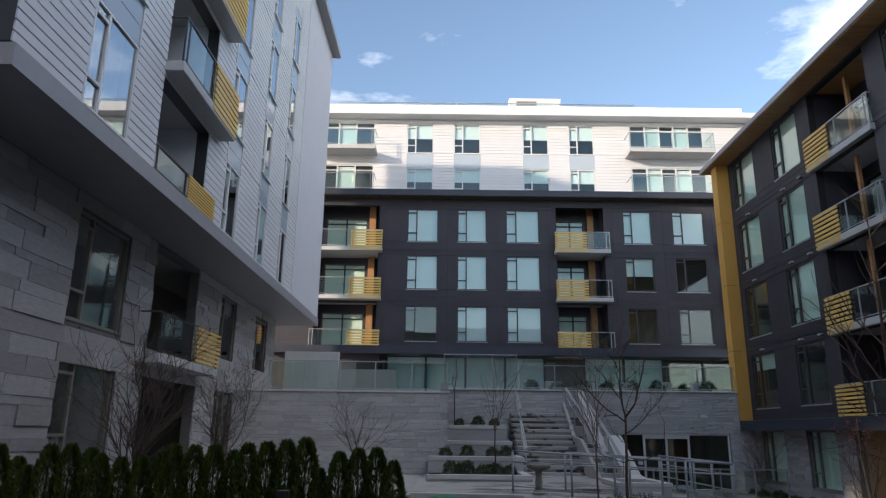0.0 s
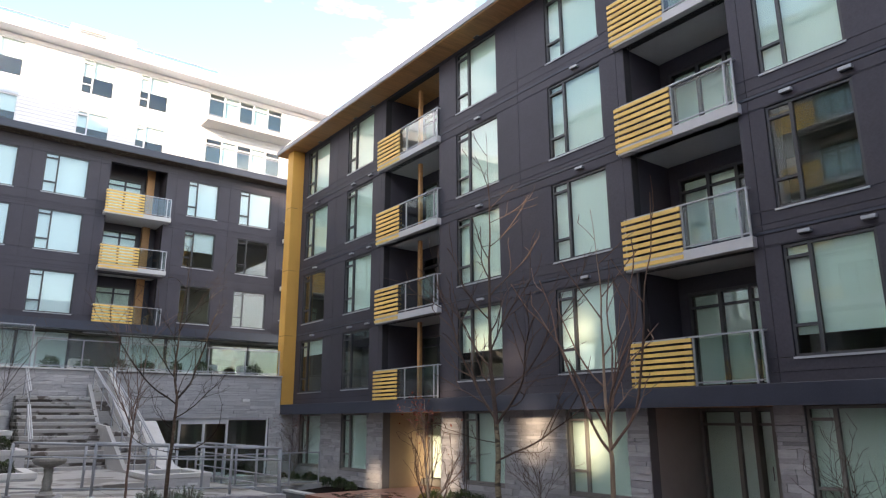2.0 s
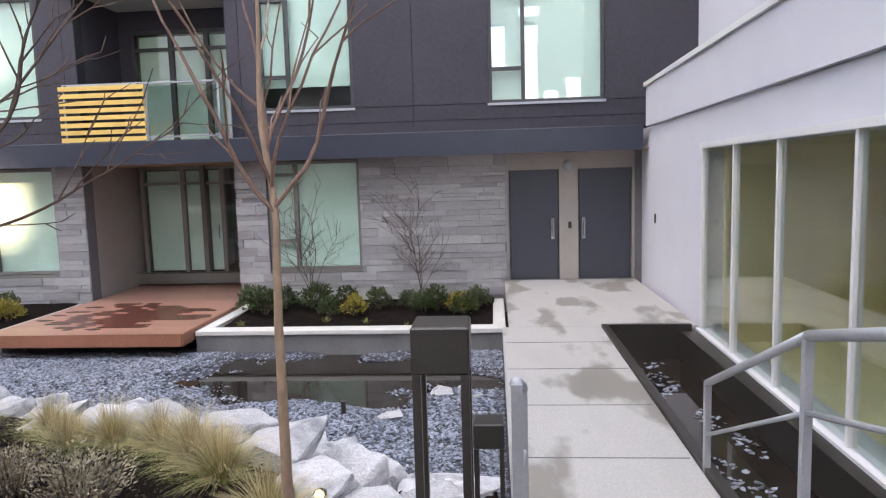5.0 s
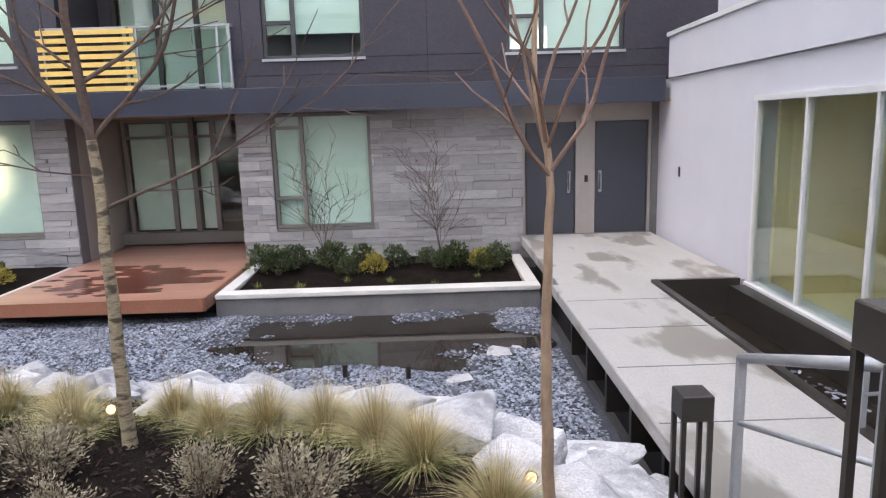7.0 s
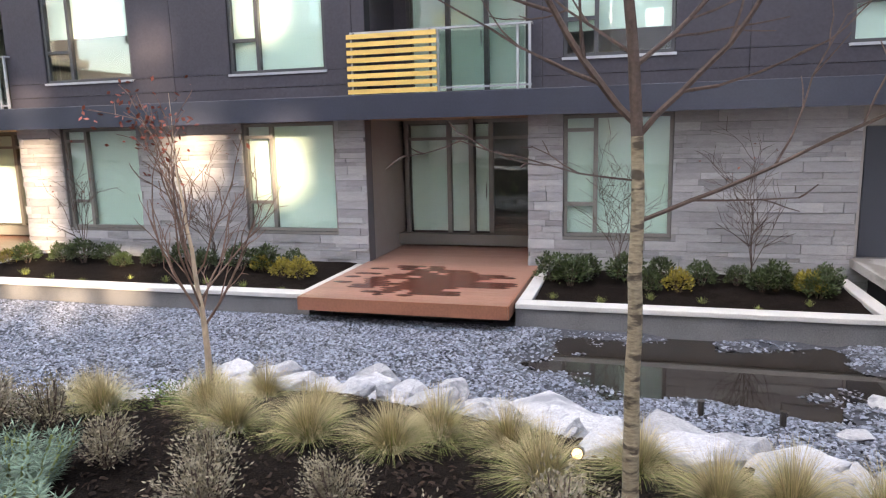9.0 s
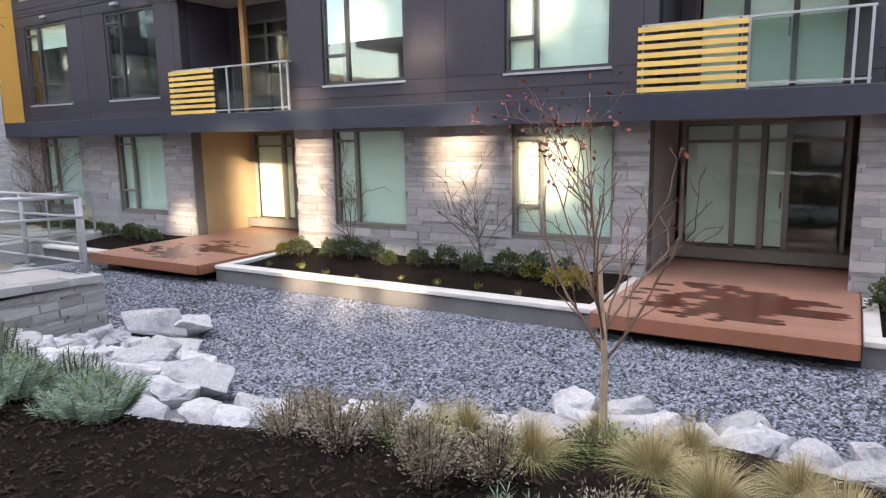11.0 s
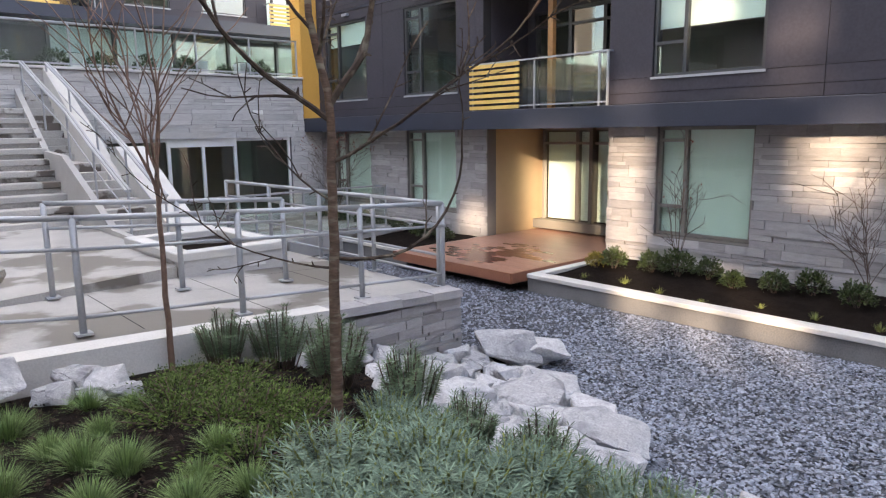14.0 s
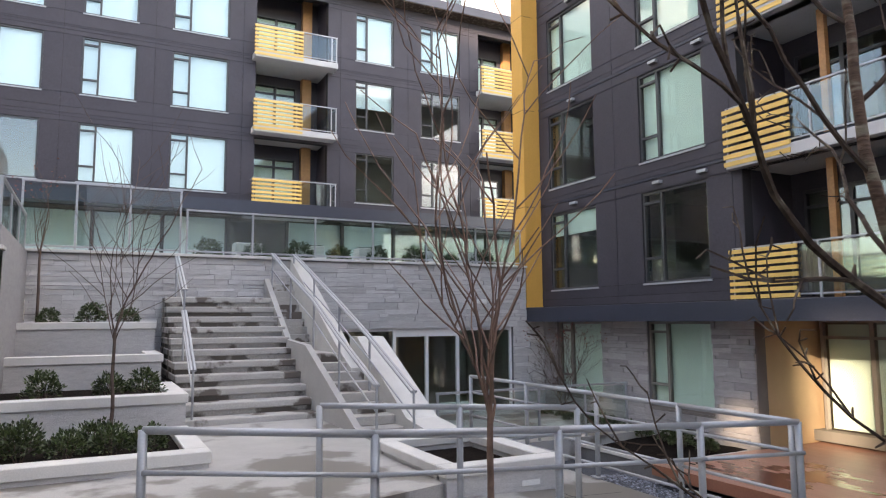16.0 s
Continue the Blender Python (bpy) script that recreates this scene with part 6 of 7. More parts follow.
# ---------------- trees ----------------
def tree(name, x, y, z, fork, height, r, mat, label, seed, limbs=6, spread=0.55, twig=3, leaves=0, leaf_mat=None, lean=(0, 0), first=None, bushy=2, wide=0, crown=None, low=0.42):
    """Bare tree: trunk, limbs and twigs as tapered bent tubes."""
    rnd = random.Random(seed)
    ob = thing(name, pose(x, y, z), label, "tree", "courtyard trees")
    tr, br = bmesh.new(), bmesh.new()
    top = Vector((lean[0], lean[1], fork))
    p = Vector((0, 0, -0.06))
    n = 7
    for k in range(1, n + 1):
        q = Vector((lean[0] * k / n + 0.012 * rnd.uniform(-1, 1), lean[1] * k / n + 0.012 * rnd.uniform(-1, 1), fork * k / n))
        tube(tr, p, q, r * (1.25 - 0.35 * (k - 1) / n) if k > 1 else r * 1.35, r * (1.25 - 0.35 * k / n), seg=10, caps=False)
        p = q
    top = p
    tips = []
    wander = 0.12 if not wide else 0.2

    def grow(p, d, length, rad, depth, target):
        m = max(3, int(length / 0.16))
        for i in range(m):
            d = (d + Vector((rnd.gauss(0, wander), rnd.gauss(0, wander), rnd.gauss(0.045, 0.07 if not wide else 0.14)))).normalized()
            q = p + d * length / m
            r1 = rad * (1 - 0.75 * (i + 1) / m) + 0.0022
            tube(target, p, q, rad * (1 - 0.75 * i / m) + 0.0022, r1, seg=6 if rad > 0.012 else 4, caps=False)
            if depth > 0 and i > 0 and rnd.random() < (0.55 if depth > 1 else 0.6) + (0.2 if wide else 0):
                for _ in range(bushy if depth > 1 else 1):
                    s = d.orthogonal().normalized()
                    s = Matrix.Rotation(rnd.uniform(0, 6.28), 3, d) @ s
                    nd = (d * 0.75 + s * rnd.uniform(0.45, 0.9)).normalized()
                    grow(q, nd, length * rnd.uniform(0.28, 0.5), max(0.0025, r1 * 0.55), depth - 1, target)
            p = q
        tips.append(p)

    total = height - fork
    for k in range(limbs):
        a = k * math.tau / limbs + rnd.uniform(-0.35, 0.35)
        sp = spread * rnd.uniform(0.6, 1.3) * (0.25 if k == 0 else 1)
        d = Vector((math.cos(a) * sp, math.sin(a) * sp, 1)).normalized()
        q = top - Vector((0, 0, rnd.uniform(0, 0.1) * fork * (k > 0)))
        grow(q, d, total * rnd.uniform(0.65, 1.05), r * (0.55 if k == 0 else 0.36), twig - 1, br)
    for k in range(wide):
        # long crooked side limbs, low on the trunk ones shorter and flatter
        h = low + (1 - low) * (k + rnd.random()) / wide
        a = k * 2.4 + rnd.uniform(-0.4, 0.4)
        el = rnd.uniform(0.05, 0.6) + 0.3 * h
        d = Vector((math.cos(a), math.sin(a), el)).normalized()
        q = Vector((lean[0] * h, lean[1] * h, fork * h))
        grow(q, d, (0.55 + 0.95 * h * h) * rnd.uniform(0.75, 1.2), r * (0.13 + 0.17 * h), twig - 1, br)
    part("trunk", tr, mat, ob, smooth=True)
    part("crown", br, crown or (M_TWIG if mat is not M_BARKR else M_BARKR), ob)
    if leaves:
        bl = bmesh.new()
        high = sorted(tips, key=lambda c: -c.z)[:max(8, len(tips) // (5 if leaves > 100 else 2))]
        for _ in range(leaves):
            c = rnd.choice(high) + Vector((rnd.gauss(0, 0.05), rnd.gauss(0, 0.05), rnd.gauss(-0.05, 0.1)))
            d = Vector((rnd.gauss(0, 1), rnd.gauss(0, 1), rnd.gauss(-0.4, 0.7))).normalized()
            leaf_quad(bl, c, d, Vector((rnd.gauss(0, 1), rnd.gauss(0, 1), 1)).normalized(), rnd.uniform(0.04, 0.075), 0.035)
        part("foliage", bl, leaf_mat, ob)
    return ob


def limb_tree(name, x, y, z, path, r, mat, crown, label, seed, limbs, twigs=1.0, leaves=0, leaf_mat=None, knobs=0.0, bark_to=99.0):
    """Bare tree with one bent leader and chosen limbs: (height, bearing in degrees, rise, length, share of the trunk's girth, upward curl)."""
    rnd = random.Random(seed)
    ob = thing(name, pose(x, y, z), label, "tree", "courtyard trees")
    tr, br = bmesh.new(), bmesh.new()
    pts = [Vector(c) for c in path]
    hts = [c.z for c in pts]
    top_z = hts[-1]

    def on_axis(h):
        return Vector((float(np.interp(h, hts, [c.x for c in pts])), float(np.interp(h, hts, [c.y for c in pts])), h))

    def girth(h):
        return r * max(0.08, 1.12 - 0.5 * h / (0.45 * top_z) if h < 0.45 * top_z else 0.62 * (1 - (h - 0.45 * top_z) / (0.55 * top_z)))

    n = max(10, int(top_z / 0.14))
    prev = Vector((0, 0, -0.08))
    pr = r * 1.35
    for k in range(1, n + 1):
        h = top_z * k / n
        q = on_axis(h) + Vector((rnd.gauss(0, 0.003), rnd.gauss(0, 0.003), 0))
        g = girth(h)
        tube(tr if h < bark_to else br, prev, q, pr, g, seg=10 if g > 0.012 else 6, caps=False)
        prev, pr = q, g
    tips = []

    def grow(p, d, length, rad, depth, curl=0.0):
        m = max(3, int(length / 0.11))
        side = 1
        for i in range(m):
            d = (d + Vector((rnd.gauss(0, 0.11), rnd.gauss(0, 0.11), rnd.gauss(0.05, 0.08) + curl * i / m))).normalized()
            q = p + d * length / m
            r0, r1 = rad * (1 - 0.72 * i / m) + 0.0018, rad * (1 - 0.72 * (i + 1) / m) + 0.0018
            tube(br, p, q, r0, r1, seg=6 if r0 > 0.008 else 4, caps=False)
            if knobs and rnd.random() < knobs:
                s = Matrix.Rotation(rnd.uniform(0, 6.28), 3, d) @ d.orthogonal().normalized()
                tube(br, q, q + (s + d * 0.5) * rnd.uniform(0.02, 0.05), r1 * 0.9, 0.003, seg=4)
            if depth > 0 and i > 0 and rnd.random() < 0.5 * twigs:
                s = Matrix.Rotation(rnd.uniform(-0.7, 0.7) + (0 if side > 0 else math.pi), 3, d) @ d.orthogonal().normalized()
                side = -side
                grow(q, (d * 0.8 + s * rnd.uniform(0.4, 0.8)).normalized(), length * rnd.uniform(0.22, 0.45), max(0.0022, r1 * 0.5), depth - 1)
            p = q
        tips.append(p)

    for h, az, el, ln, sh, *curl in limbs:
        a = radians(az)
        grow(on_axis(h), Vector((math.cos(a), math.sin(a), el)).normalized(), ln, r * sh * 0.72, 2, curl[0] if curl else 0.0)
    # short upper shoots all along the leader
    h = max(c[0] for c in limbs) + 0.2
    while h < top_z * 0.97:
        a = rnd.uniform(0, 6.28)
        grow(on_axis(h), Vector((math.cos(a), math.sin(a), rnd.uniform(0.6, 1.3))).normalized(), (top_z - h) * rnd.uniform(0.3, 0.6) + 0.15, girth(h) * 0.5, 1)
        h += rnd.uniform(0.12, 0.3)
    part("trunk", tr, mat, ob, smooth=True)
    part("crown", br, crown, ob)
    if leaves:
        bl = bmesh.new()
        high = sorted(tips, key=lambda c: -c.z)[:max(8, len(tips) // 4)]
        for _ in range(leaves):
            c = rnd.choice(high) + Vector((rnd.gauss(0, 0.05), rnd.gauss(0, 0.05), rnd.gauss(-0.05, 0.1)))
            d = Vector((rnd.gauss(0, 1), rnd.gauss(0, 1), rnd.gauss(-0.4, 0.7))).normalized()
            leaf_quad(bl, c, d, Vector((rnd.gauss(0, 1), rnd.gauss(0, 1), 1)).normalized(), rnd.uniform(0.03, 0.06), 0.028)
        part("foliage", bl, leaf_mat, ob)
    return ob


limb_tree("bare_tree", -8.91, 9.64, 0.36, ((0, 0, 0), (0.0, 0.0, 1.65), (-0.03, 0.06, 2.3), (0.02, 0.1, 3.2), (0.0, 0.05, 4.0), (0.03, 0.12, 4.9)), 0.034, M_BARK, M_TWIG, "bare young tree with mottled grey-tan trunk and wide limbs", 31,
          ((1.33, -70, 0.45, 1.5, 0.36), (1.5, 105, 0.05, 0.75, 0.18), (1.68, -85, 0.85, 1.3, 0.5), (1.72, 95, 0.95, 1.7, 0.62), (1.95, -60, 0.75, 1.35, 0.4), (2.0, 60, 0.9, 0.8, 0.28), (2.25, 100, 0.7, 1.2, 0.36), (2.4, -95, 0.8, 1.0, 0.33), (2.6, 10, 0.9, 0.9, 0.3), (2.75, 150, 1.0, 0.9, 0.3), (3.0, -40, 1.1, 0.9, 0.28), (3.2, 90, 1.1, 0.8, 0.26)), twigs=1.35, bark_to=1.75)
limb_tree("bare_tree", -9.76, 7.51, 0.36, ((0, 0, 0), (0.01, 0.02, 0.8), (0, 0, 1.53), (0.04, 0.06, 1.9), (0.02, 0.02, 2.6), (0.06, 0.1, 3.3)), 0.025, M_BARKR, M_STEM, "bare young tree with smooth tan trunk and steep forks", 32,
          ((1.5, 95, 1.35, 1.5, 0.5), (1.52, -80, 1.5, 1.45, 0.5), (1.55, 20, 2.2, 1.4, 0.45), (1.62, 150, 2.0, 1.3, 0.4), (1.6, -130, 1.9, 1.2, 0.38), (1.75, -40, 2.4, 1.3, 0.38)), twigs=0.55)
limb_tree("japanese_maple", -7.41, 12.81, 0.1, ((0, 0, 0), (0.01, 0.01, 0.35), (-0.02, 0.0, 0.62), (-0.06, 0.03, 1.2), (-0.06, 0.1, 1.8), (-0.04, 0.12, 2.3)), 0.026, M_MAPLE, M_STEM, "small bare maple with a few dry red leaves", 33,
          ((0.55, -80, 1.5, 1.1, 0.5), (0.6, 80, 1.3, 1.15, 0.5), (0.65, 0, 1.6, 1.0, 0.45), (0.68, 170, 1.6, 1.0, 0.45), (0.75, -35, 1.3, 0.95, 0.4), (0.8, 40, 1.7, 1.1, 0.4), (0.85, 120, 1.5, 1.0, 0.4), (0.95, -110, 1.4, 0.85, 0.35), (1.2, 90, 2.2, 1.1, 0.3), (1.3, 60, 2.6, 0.95, 0.3)), twigs=1.5, leaves=150, leaf_mat=M_REDLEAF)
limb_tree("bare_tree", -9.86, 17.36, 0.42, ((0, 0, 0), (0.02, 0.01, 0.8), (0.08, 0.06, 2.05), (0.0, 0.12, 2.5), (0.06, 0.2, 3.4), (0.1, 0.1, 4.4), (0.12, 0.2, 5.2)), 0.034, M_BARKM, M_BARKD, "bare dark-barked tree with crooked spreading limbs", 37,
          ((1.12, 150, 0.3, 1.15, 0.26), (1.18, -38, -0.05, 1.35, 0.46, 0.75), (1.5, 130, 0.55, 0.8, 0.2), (1.72, -50, 0.5, 1.5, 0.38), (1.95, 142, 0.75, 1.9, 0.6), (2.05, -30, 1.1, 1.7, 0.82), (2.1, 60, 1.0, 1.1, 0.35), (2.3, -100, 0.9, 1.1, 0.35), (2.45, 160, 1.0, 1.2, 0.36), (2.7, -15, 0.8, 1.1, 0.33), (3.0, 110, 0.9, 1.0, 0.3), (3.3, -70, 0.9, 0.9, 0.28)), twigs=1.3, knobs=0.5)
tree("bare_tree", -9.9, 19.93, 0.3, 1.5, 4.05, 0.022, M_STEM, "slender bare tree with upright reddish stems", 35, limbs=7, spread=0.2, twig=2, bushy=1, crown=M_STEM)
tree("bare_tree", -11.9, 26.6, 0.75, 1.5, 4.2, 0.022, M_TWIG, "slender bare sapling in a terraced planter", 36, limbs=6, spread=0.4, twig=2)
tree("bare_tree", -13.2, 32.4, 2.3, 1.6, 3.2, 0.025, M_TWIG, "thin bare sapling against the podium wall", 38, limbs=5, spread=0.3, twig=2, leaves=40, leaf_mat=M_REDLEAF)
tree("bare_tree", -19.6, 16.0, 0.5, 0.6, 3.2, 0.03, M_BARKD, "bare multi-stem shrub tree by the stone wall", 39, limbs=9, spread=0.4, twig=3, leaves=50, leaf_mat=M_REDLEAF)
tree("bare_tree", -19.4, 20.5, 0.6, 0.6, 3.0, 0.03, M_BARKD, "bare multi-stem shrub tree beside a dark doorway", 40, limbs=9, spread=0.4, twig=3, leaves=50, leaf_mat=M_REDLEAF)
tree("bare_tree", -16.5, 25.5, 0.6, 0.6, 2.8, 0.03, M_BARKD, "bare shrub tree before the terrace wall", 41, limbs=8, spread=0.5, twig=3)
for x, y, s, lv in ((-0.65, 9.9, 50, 0), (-0.55, 7.9, 51, 10), (-0.7, 17.3, 52, 8), (-0.6, 20.4, 53, 14), (-0.8, 31.3, 54, 160)):
    tree("bare_shrub", x, y, -0.33, 0.25, 1.9 if lv < 100 else 2.6, 0.014, M_TWIG, "thin bare twiggy shrub against the stone wall" if lv < 100 else "shrub with dry red leaves against the stone wall", s, limbs=6, spread=0.3, twig=3, leaves=lv, leaf_mat=M_REDLEAF)

# ---------------- loose and small things ----------------
def bollard(x, y, z, h):
    b = thing("bollard_light", pose(x, y, z), "dark bronze square bollard light with open slotted sides", "bollard light", "bollard lights")
    part("cap", cube(-0.085, 0.085, -0.085, 0.085, h - 0.14, h, bevel=0.006), M_BLACK, b)
    for sx in (-1, 1):
        for sy in (-1, 1):
            part("leg", cube(sx * 0.058, sx * 0.083, sy * 0.058, sy * 0.083, 0, h - 0.14), M_BLACK, b)
    part("base", cube(-0.085, 0.085, -0.085, 0.085, -0.02, 0.03), M_BLACK, b)


bollard(-10.66, 6.73, 0.385, 1.18)
bollard(-8.97, 6.62, -0.4, 1.04)
bollard(-16.0, 12.6, 0.34, 0.95)
# garden spot lamps
for x, y, z in ((-9.2, 7.52, 0.16), (-8.5, 9.9, 0.3), (-8.9, 16.2, 0.3)):
    s = thing("garden_spot_lamp", pose(x, y, min(z, soil_z(x, y))), "small lit black garden spot lamp among grasses", "lamp", "garden lamps")
    part("stake", tube(bmesh.new(), (0, 0, -0.1), (0, 0, 0.12), 0.012), M_BLACK, s)
    part("hood", tube(bmesh.new(), (0.03, 0, 0.14), (-0.05, 0, 0.17), 0.035), M_BLACK, s)
    part("bulb", tube(bmesh.new(), (-0.051, 0, 0.17), (-0.058, 0, 0.172), 0.028), lamp_m, s, "glowing warm lamp face")
# steps and handrails down to the bridge
sp = thing("garden_steps", pose(-10.75, 5.22, 0), "short flight of concrete steps down to the bridge", "stairs")
for k in range(2):
    part("step", cube(0.0, 0.5 - k * 0.25, 0, 1.3, -0.1 + 0.13 * k, 0.03 + 0.13 * k), M_CONC, sp)
struct("pavement_upper_path", cube(-24, -10.76, -6, 6.9, 0.2, 0.385), M_CONC, "upper concrete path", "pavement")


def slope_rail(pts, label, hgt=0.95):
    r = thing("path_handrail", pose(*pts[0]), label, "handrail", "path handrails")
    o = Vector(pts[0])
    for p in pts:
        q = Vector(p) - o
        part("post", cube(q.x - 0.02, q.x + 0.02, q.y - 0.02, q.y + 0.02, q.z, q.z + hgt), M_ALU, r)
    for p, q in zip(pts, pts[1:]):
        a, b = Vector(p) - o + Vector((0, 0, hgt)), Vector(q) - o + Vector((0, 0, hgt))
        part("rail", tube(bmesh.new(), a, b, 0.026, seg=8), M_ALU, r, smooth=True)
        part("lower_rail", tube(bmesh.new(), a - Vector((0, 0, 0.35)), b - Vector((0, 0, 0.35)), 0.014, seg=6), M_ALU, r, smooth=True)


slope_rail([(-10.3, 6.5, 0.4), (-9.1, 6.43, 0.0)], "sloping grey handrail beside the steps", hgt=0.86)
slope_rail([(-10.6, 5.2, 0.55), (-9.6, 5.2, 0.3), (-8.2, 5.2, -0.35)], "sloping grey handrail beside the channel")
slope_rail([(-10.9, 4.85, 0.6), (-9.9, 4.85, 0.45)], "upper grey handrail beside the pavilion")
# bird bath
bb = thing("bird_bath", pose(-11.37, 19.72, 0.69) @ Matrix.Diagonal((0.86, 0.86, 0.96, 1)), "weathered stone bird bath on a flat boulder", "bird bath")


def lathe(prof, seg=24, wob=0.0, seed=0):
    bm = bmesh.new()
    rings = []
    for r, z in prof:
        rings.append([bm.verts.new((r * math.cos(k * math.tau / seg) * (1 + wob * noise.noise(Vector((math.cos(k) * 2, z * 8, seed)))), r * math.sin(k * math.tau / seg) * (1 + wob * noise.noise(Vector((math.sin(k) * 2, z * 8, seed)))), z)) for k in range(seg)])
    for a, b in zip(rings, rings[1:]):
        for k in range(seg):
            bm.faces.new((a[k], a[(k + 1) % seg], b[(k + 1) % seg], b[k]))
    bm.faces.new(rings[0][::-1])
    bm.faces.new(rings[-1])
    return bm


part("foot", lathe([(0.2, 0), (0.2, 0.05), (0.15, 0.07), (0.12, 0.12)], wob=0.05), M_BATH, bb)
part("pedestal", lathe([(0.12, 0.12), (0.09, 0.2), (0.105, 0.3), (0.085, 0.42), (0.1, 0.5), (0.11, 0.56)], wob=0.14), M_BATH, bb, smooth=True)
part("bowl", lathe([(0.1, 0.56), (0.2, 0.60), (0.30, 0.635), (0.335, 0.69), (0.33, 0.735), (0.29, 0.737), (0.265, 0.69), (0.2, 0.655), (0.02, 0.645)], seg=30, wob=0.05, seed=3), M_BATH, bb)
fs = new("flat_boulder", boulder_mesh(81, 1.0, 0.85, 0.42))
fs.matrix_world = pose(-11.37, 19.72, 0.6, 2, -2, 20) @ Matrix.Diagonal((0.42, 0.42, 0.42, 1))
tagged(fs, "flat pale boulder under the bird bath", "boulder", "pond boulders")
for x, y, s in ((-10.75, 19.5, 0.24), (-10.55, 19.35, 0.18), (-10.9, 19.3, 0.14)):
    boulder(x, y, s, k, z=0.5, rz=s * 900, label="grey granite rock beside the bird bath")
    k += 1
# covered crate
cr_t = thing("covered_crate", pose(-13.75, 9.6, 0.34), "wooden crate half covered by a crumpled green tarp", "crate")
for sx in (-0.28, 0.28):
    for sy in (-0.2, 0.2):
        part("leg", cube(sx - 0.02, sx + 0.02, sy - 0.02, sy + 0.02, 0, 1.0), M_CRATE, cr_t)
for q in range(5):
    part("slat", cube(-0.3, 0.3, -0.235, -0.222, 0.1 + q * 0.18, 0.22 + q * 0.18), M_CRATE, cr_t)
bm = bmesh.new()
g = []
for j in range(13):
    t = j / 12
    row = []
    for i in range(13):
        s = i / 12 - 0.5
        ang = t * 2.2
        px = 0.05 + 0.42 * math.sin(ang - 0.7) + 0.03 * noise.noise(Vector((i * 0.7, j * 0.7, 2)))
        pz = 0.75 + 0.42 * math.cos(ang - 0.7) * (1 - 0.25 * abs(s)) + 0.03 * noise.noise(Vector((i * 0.7, j * 0.7, 9)))
        row.append(bm.verts.new((px, s * 0.56, pz)))
    g.append(row)
for j in range(12):
    for i in range(12):
        bm.faces.new((g[j][i], g[j][i + 1], g[j + 1][i + 1], g[j + 1][i]))
bmesh.ops.solidify(bm, geom=list(bm.faces), thickness=0.01)
part("tarp", bm, M_TARP, cr_t, "crumpled green tarp", smooth=True)
for x, y, s, fl in ((-10.72, 19.35, 0.2, 0.9), (-10.5, 19.2, 0.18, 0.8), (-10.85, 19.6, 0.22, 0.9)):
    boulder(x, y, s, k, rz=61 * k, flat=fl, label="pale flat rock under and beside the bird bath")
    k += 1
for x, y, s, fl in ((-5.8, 19.72, 0.68, 0.85), (-6.95, 18.4, 0.66, 0.75), (-6.75, 17.75, 0.42, 0.8), (-7.95, 19.2, 0.42, 0.8), (-8.6, 19.72, 0.3, 0.8), (-8.2, 19.72, 0.34, 0.8), (-7.3, 19.15, 0.34, 0.9), (-7.75, 18.55, 0.36, 0.9), (-7.35, 17.6, 0.4, 0.8), (-7.8, 17.0, 0.36, 0.8), (-8.35, 18.15, 0.24, 1.2), (-8.35, 17.6, 0.26, 1.0), (-8.25, 17.05, 0.26, 0.9), (-8.25, 16.5, 0.28, 0.9), (-7.9, 18.05, 0.3, 0.9)):
    boulder(x, y, s, k, z=-0.5, rz=47 * k, flat=fl, label="large pale granite boulder at the ramp end")
    k += 1
# small rocks heaped between the shrubs and the ramp
rnd = random.Random(71)
for q in range(120):
    y = rnd.uniform(17.0, 19.95)
    x = rock_x(y) - (rnd.uniform(-0.2, 1.7) if y > 18.3 else rnd.uniform(-0.3, 1.0))
    boulder(x, y, rnd.uniform(0.11, 0.24), k, rz=rnd.uniform(0, 360), flat=rnd.uniform(0.8, 1.2), label="small pale broken rock heaped at the ramp end")
    k += 1
for x, y, z in ((-8.8, 7.95, 0.36), (-8.65, 7.5, 0.4), (-9.05, 7.6, 0.3), (-8.45, 8.35, 0.36), (-9.2, 7.3, 0.36), (-8.3, 8.8, 0.34), (-8.1, 9.3, 0.33), (-8.0, 9.8, 0.3)):
    boulder(x, y, z, k, rz=53 * k, flat=0.8, label="pale angular granite rock among the grasses")
    k += 1
for q in range(26):
    y = rnd.uniform(7.4, 16.0)
    boulder(rock_x(y) - rnd.uniform(0.2, 0.75), y, rnd.uniform(0.09, 0.18), k, rz=rnd.uniform(0, 360), label="small pale broken rock at the edge of the mulch")
    k += 1
for q in range(26):
    y = 12.9 + q * 0.13 + rnd.uniform(-0.06, 0.06)
    boulder(rock_x(y) - rnd.uniform(0.05, 0.75), y, rnd.uniform(0.17, 0.32), k, rz=rnd.uniform(0, 360), flat=rnd.uniform(0.8, 1.1), label="pale broken granite rock stacked at the mulch edge")
    k += 1
# terrace furniture
for q in range(5):
    c = thing("terrace_planter_box", pose(-8.6 + q * 1.7, PY + 1.3, 3.9), "pale square planter box on the terrace", "planter", "terrace planters")
    part("pot", cube(-0.35, 0.35, -0.25, 0.25, 0, 0.55, bevel=0.02), M_COPE, c)
    part("soil", cube(-0.31, 0.31, -0.21, 0.21, 0.551, 0.57), M_SOIL, c)
pm = thing("privacy_block", pose(-20.2, 30.5, 3.5), "low beige stucco privacy wall on the terrace", "wall block")
part("tall_wall", cube(0, 2.2, 0, 0.3, 0, 1.75), M_COPE, pm)
part("low_wall", cube(2.2, 4.6, 0, 0.3, 0, 1.05), M_CONC, pm)

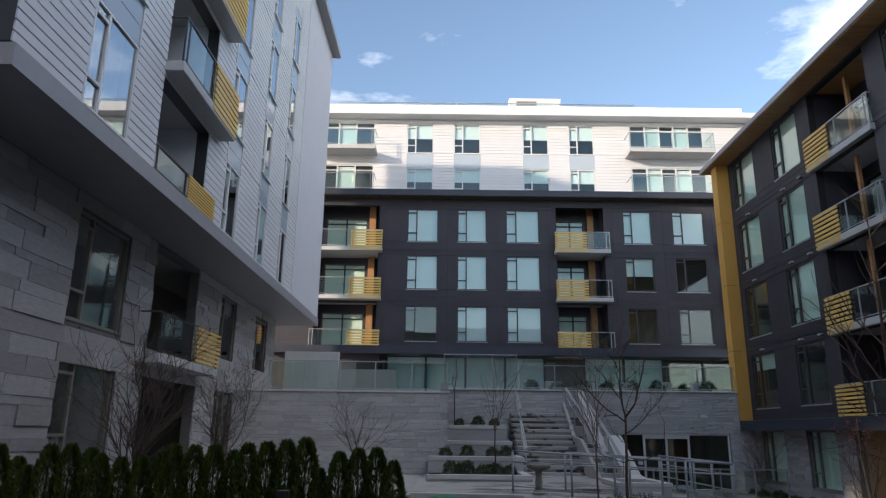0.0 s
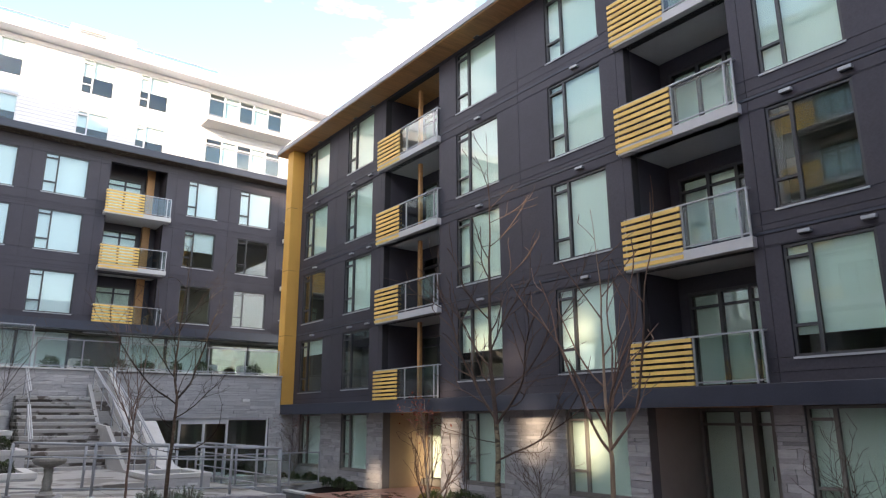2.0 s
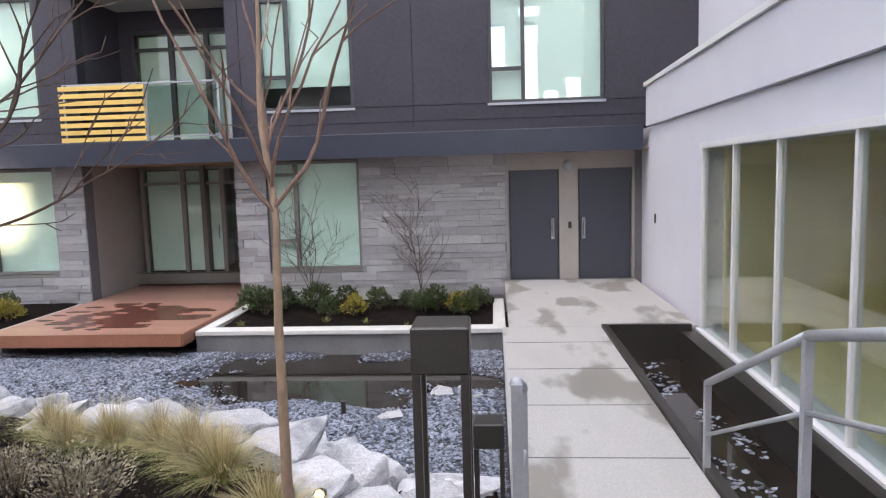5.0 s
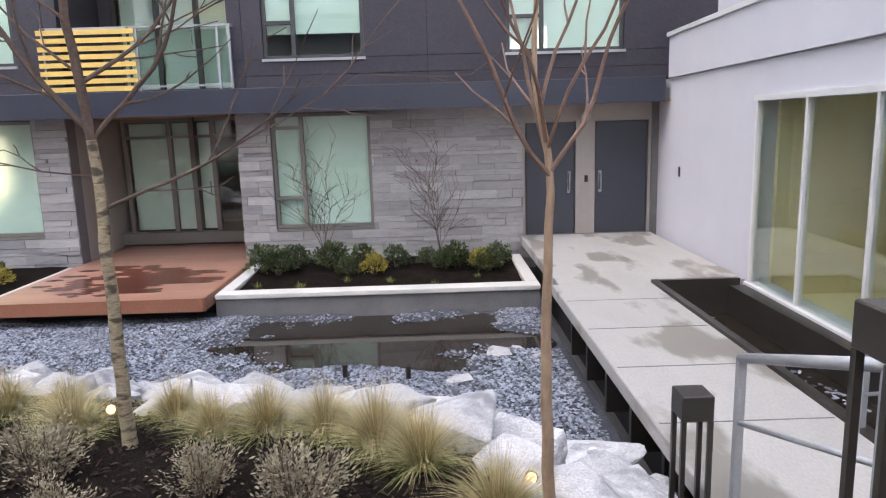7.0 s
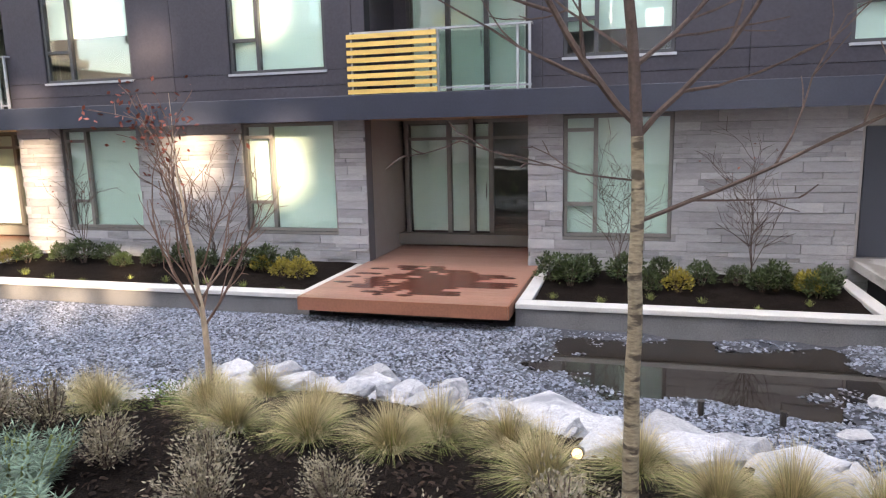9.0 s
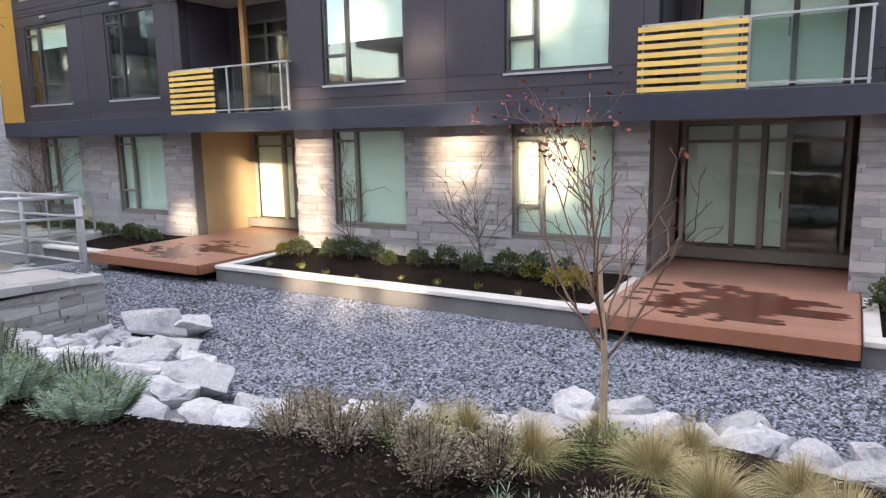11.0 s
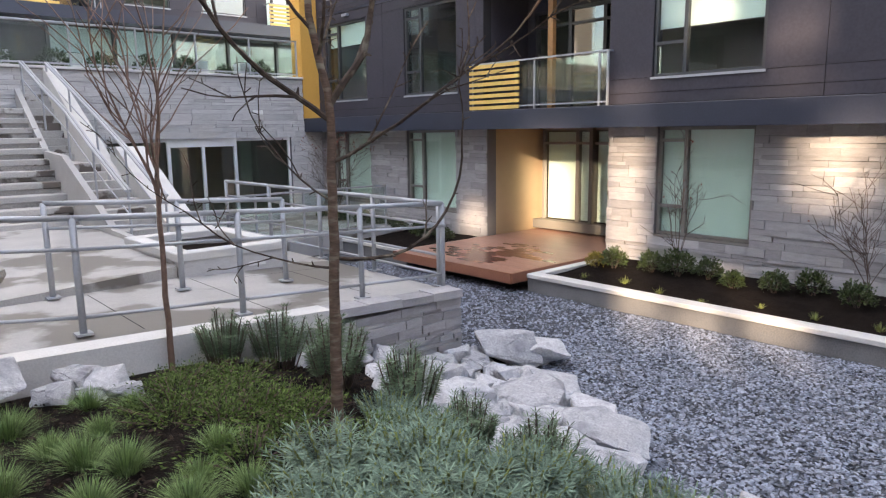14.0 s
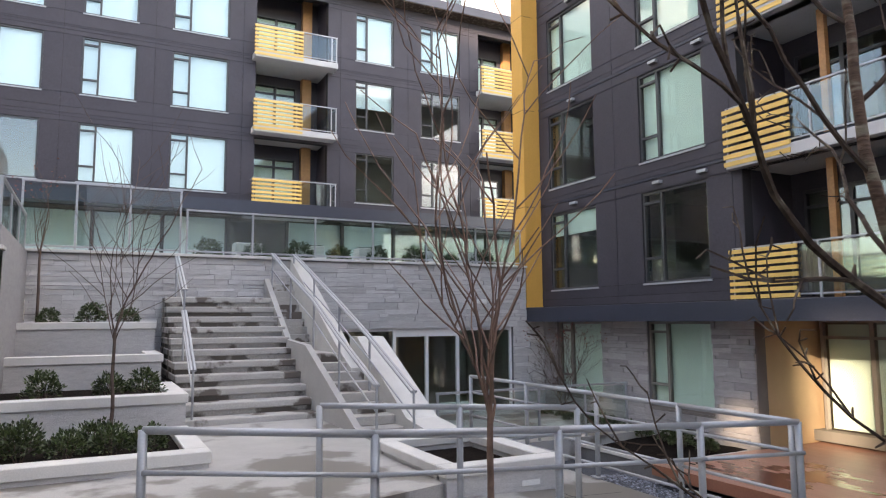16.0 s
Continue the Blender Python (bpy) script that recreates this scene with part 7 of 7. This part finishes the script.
# ---------------- facade pieces ----------------
xj = [ry(y) for y in (29.9, 26.2, 18.35, 14.6, 11.2, 8.0)]
zj = [2.78] + [z + FH * q for q in range(4) for z in (2.98, 5.80, 5.88)]
panels(wall_r, 0.302, END, 2.76, 14.75, up_holes, xj, zj, M_CHAR, name="panel")
for q in range(4):
    part("reveal", cube(0.302, END, -0.03, -0.0205, 5.81 + FH * q, 5.87 + FH * q), M_BAND, wall_r)
anchor_g = new("wall_east_stone_facing")
anchor_g.matrix_world = MR @ pose(0, 0.06, 0)
tagged(anchor_g, "grey split ledger stone facing of the ground floor", "wall", kind="structure")
stones(anchor_g, 0, END - 1.9, -0.6, 2.36, g_holes, M_STONE, course=0.13, limit=300, near=ry(14))
anchor_p = new("wall_podium_stone_facing")
anchor_p.matrix_world = MP @ pose(0, 0.04, 0)
tagged(anchor_p, "grey split ledger stone facing of the podium", "wall", kind="structure")
stones(anchor_p, 8.5, 22, -0.3, 3.92, p_holes, M_PSTONE, course=0.15, limit=150, near=14, seed=5)
anchor_w = new("wall_terrace_stone_facing")
anchor_w.matrix_world = pose(-22, 28.64, 0)
tagged(anchor_w, "grey split ledger stone facing of the terrace wall", "wall", kind="structure")
stones(anchor_w, 0, 8.5, -0.3, 3.52, [], M_PSTONE, course=0.16, limit=120, near=8, seed=6)
anchor_f = new("wall_ramp_stone_facing")
anchor_f.matrix_world = pose(-14.5, 20.12, 0)
tagged(anchor_f, "grey split stone facing of the ramp wall", "wall", kind="structure")
stones(anchor_f, 4.4, 8.2, -0.75, 0.30, [], M_STONE, course=0.085, lo=0.15, hi=0.6, limit=200, near=8, seed=7)
anchor_l = new("wall_west_stone_facing")
anchor_l.matrix_world = MLW @ pose(0, 0.05, 0)
tagged(anchor_l, "grey split ledger stone facing of the west building", "wall", kind="structure")
stones(anchor_l, 0, ly(34.4), -0.3, 7.1, lw_holes, M_STONE, course=0.3, lo=0.8, hi=2.2, limit=200, near=ly(17), seed=8)
fj = [fx(x) for x in (-17.3, -13.5, -10.5, -7.3, -3.3, -0.2, 2.9)]
fz = [z + q for z in FROW for q in (2.3, 2.42)]
panels(wall_fd, 0, 31, 6.96, 16.18, f_holes, fj, fz, M_CHAR)
# lapped white siding
for c, d, a, b in cells(0, 30, 16.62, 22.24, w_holes, [], []):
    n = max(1, round((b - a) / 0.21))
    for q in range(n):
        z0 = a + (b - a) * q / n
        part("siding_board", cube(c + 0.004, d - 0.004, -0.001 - 0.018 * (q % 2 == 9), 0.028, z0 + 0.006, z0 + (b - a) / n - 0.012), M_WHITE, wall_ww)
for c, d, a, b in cells(0, ly(29.88), 7.5, 21.98, l_holes, [], []):
    if d - c < 0.3:
        continue
    n = max(1, round((b - a) / 0.18))
    for q in range(n):
        z0 = a + (b - a) * q / n
        part("siding_board", cube(c + 0.005, d - 0.005, 0.0, 0.028, z0 + 0.009, z0 + (b - a) / n - 0.02), M_WHITE, wall_l)
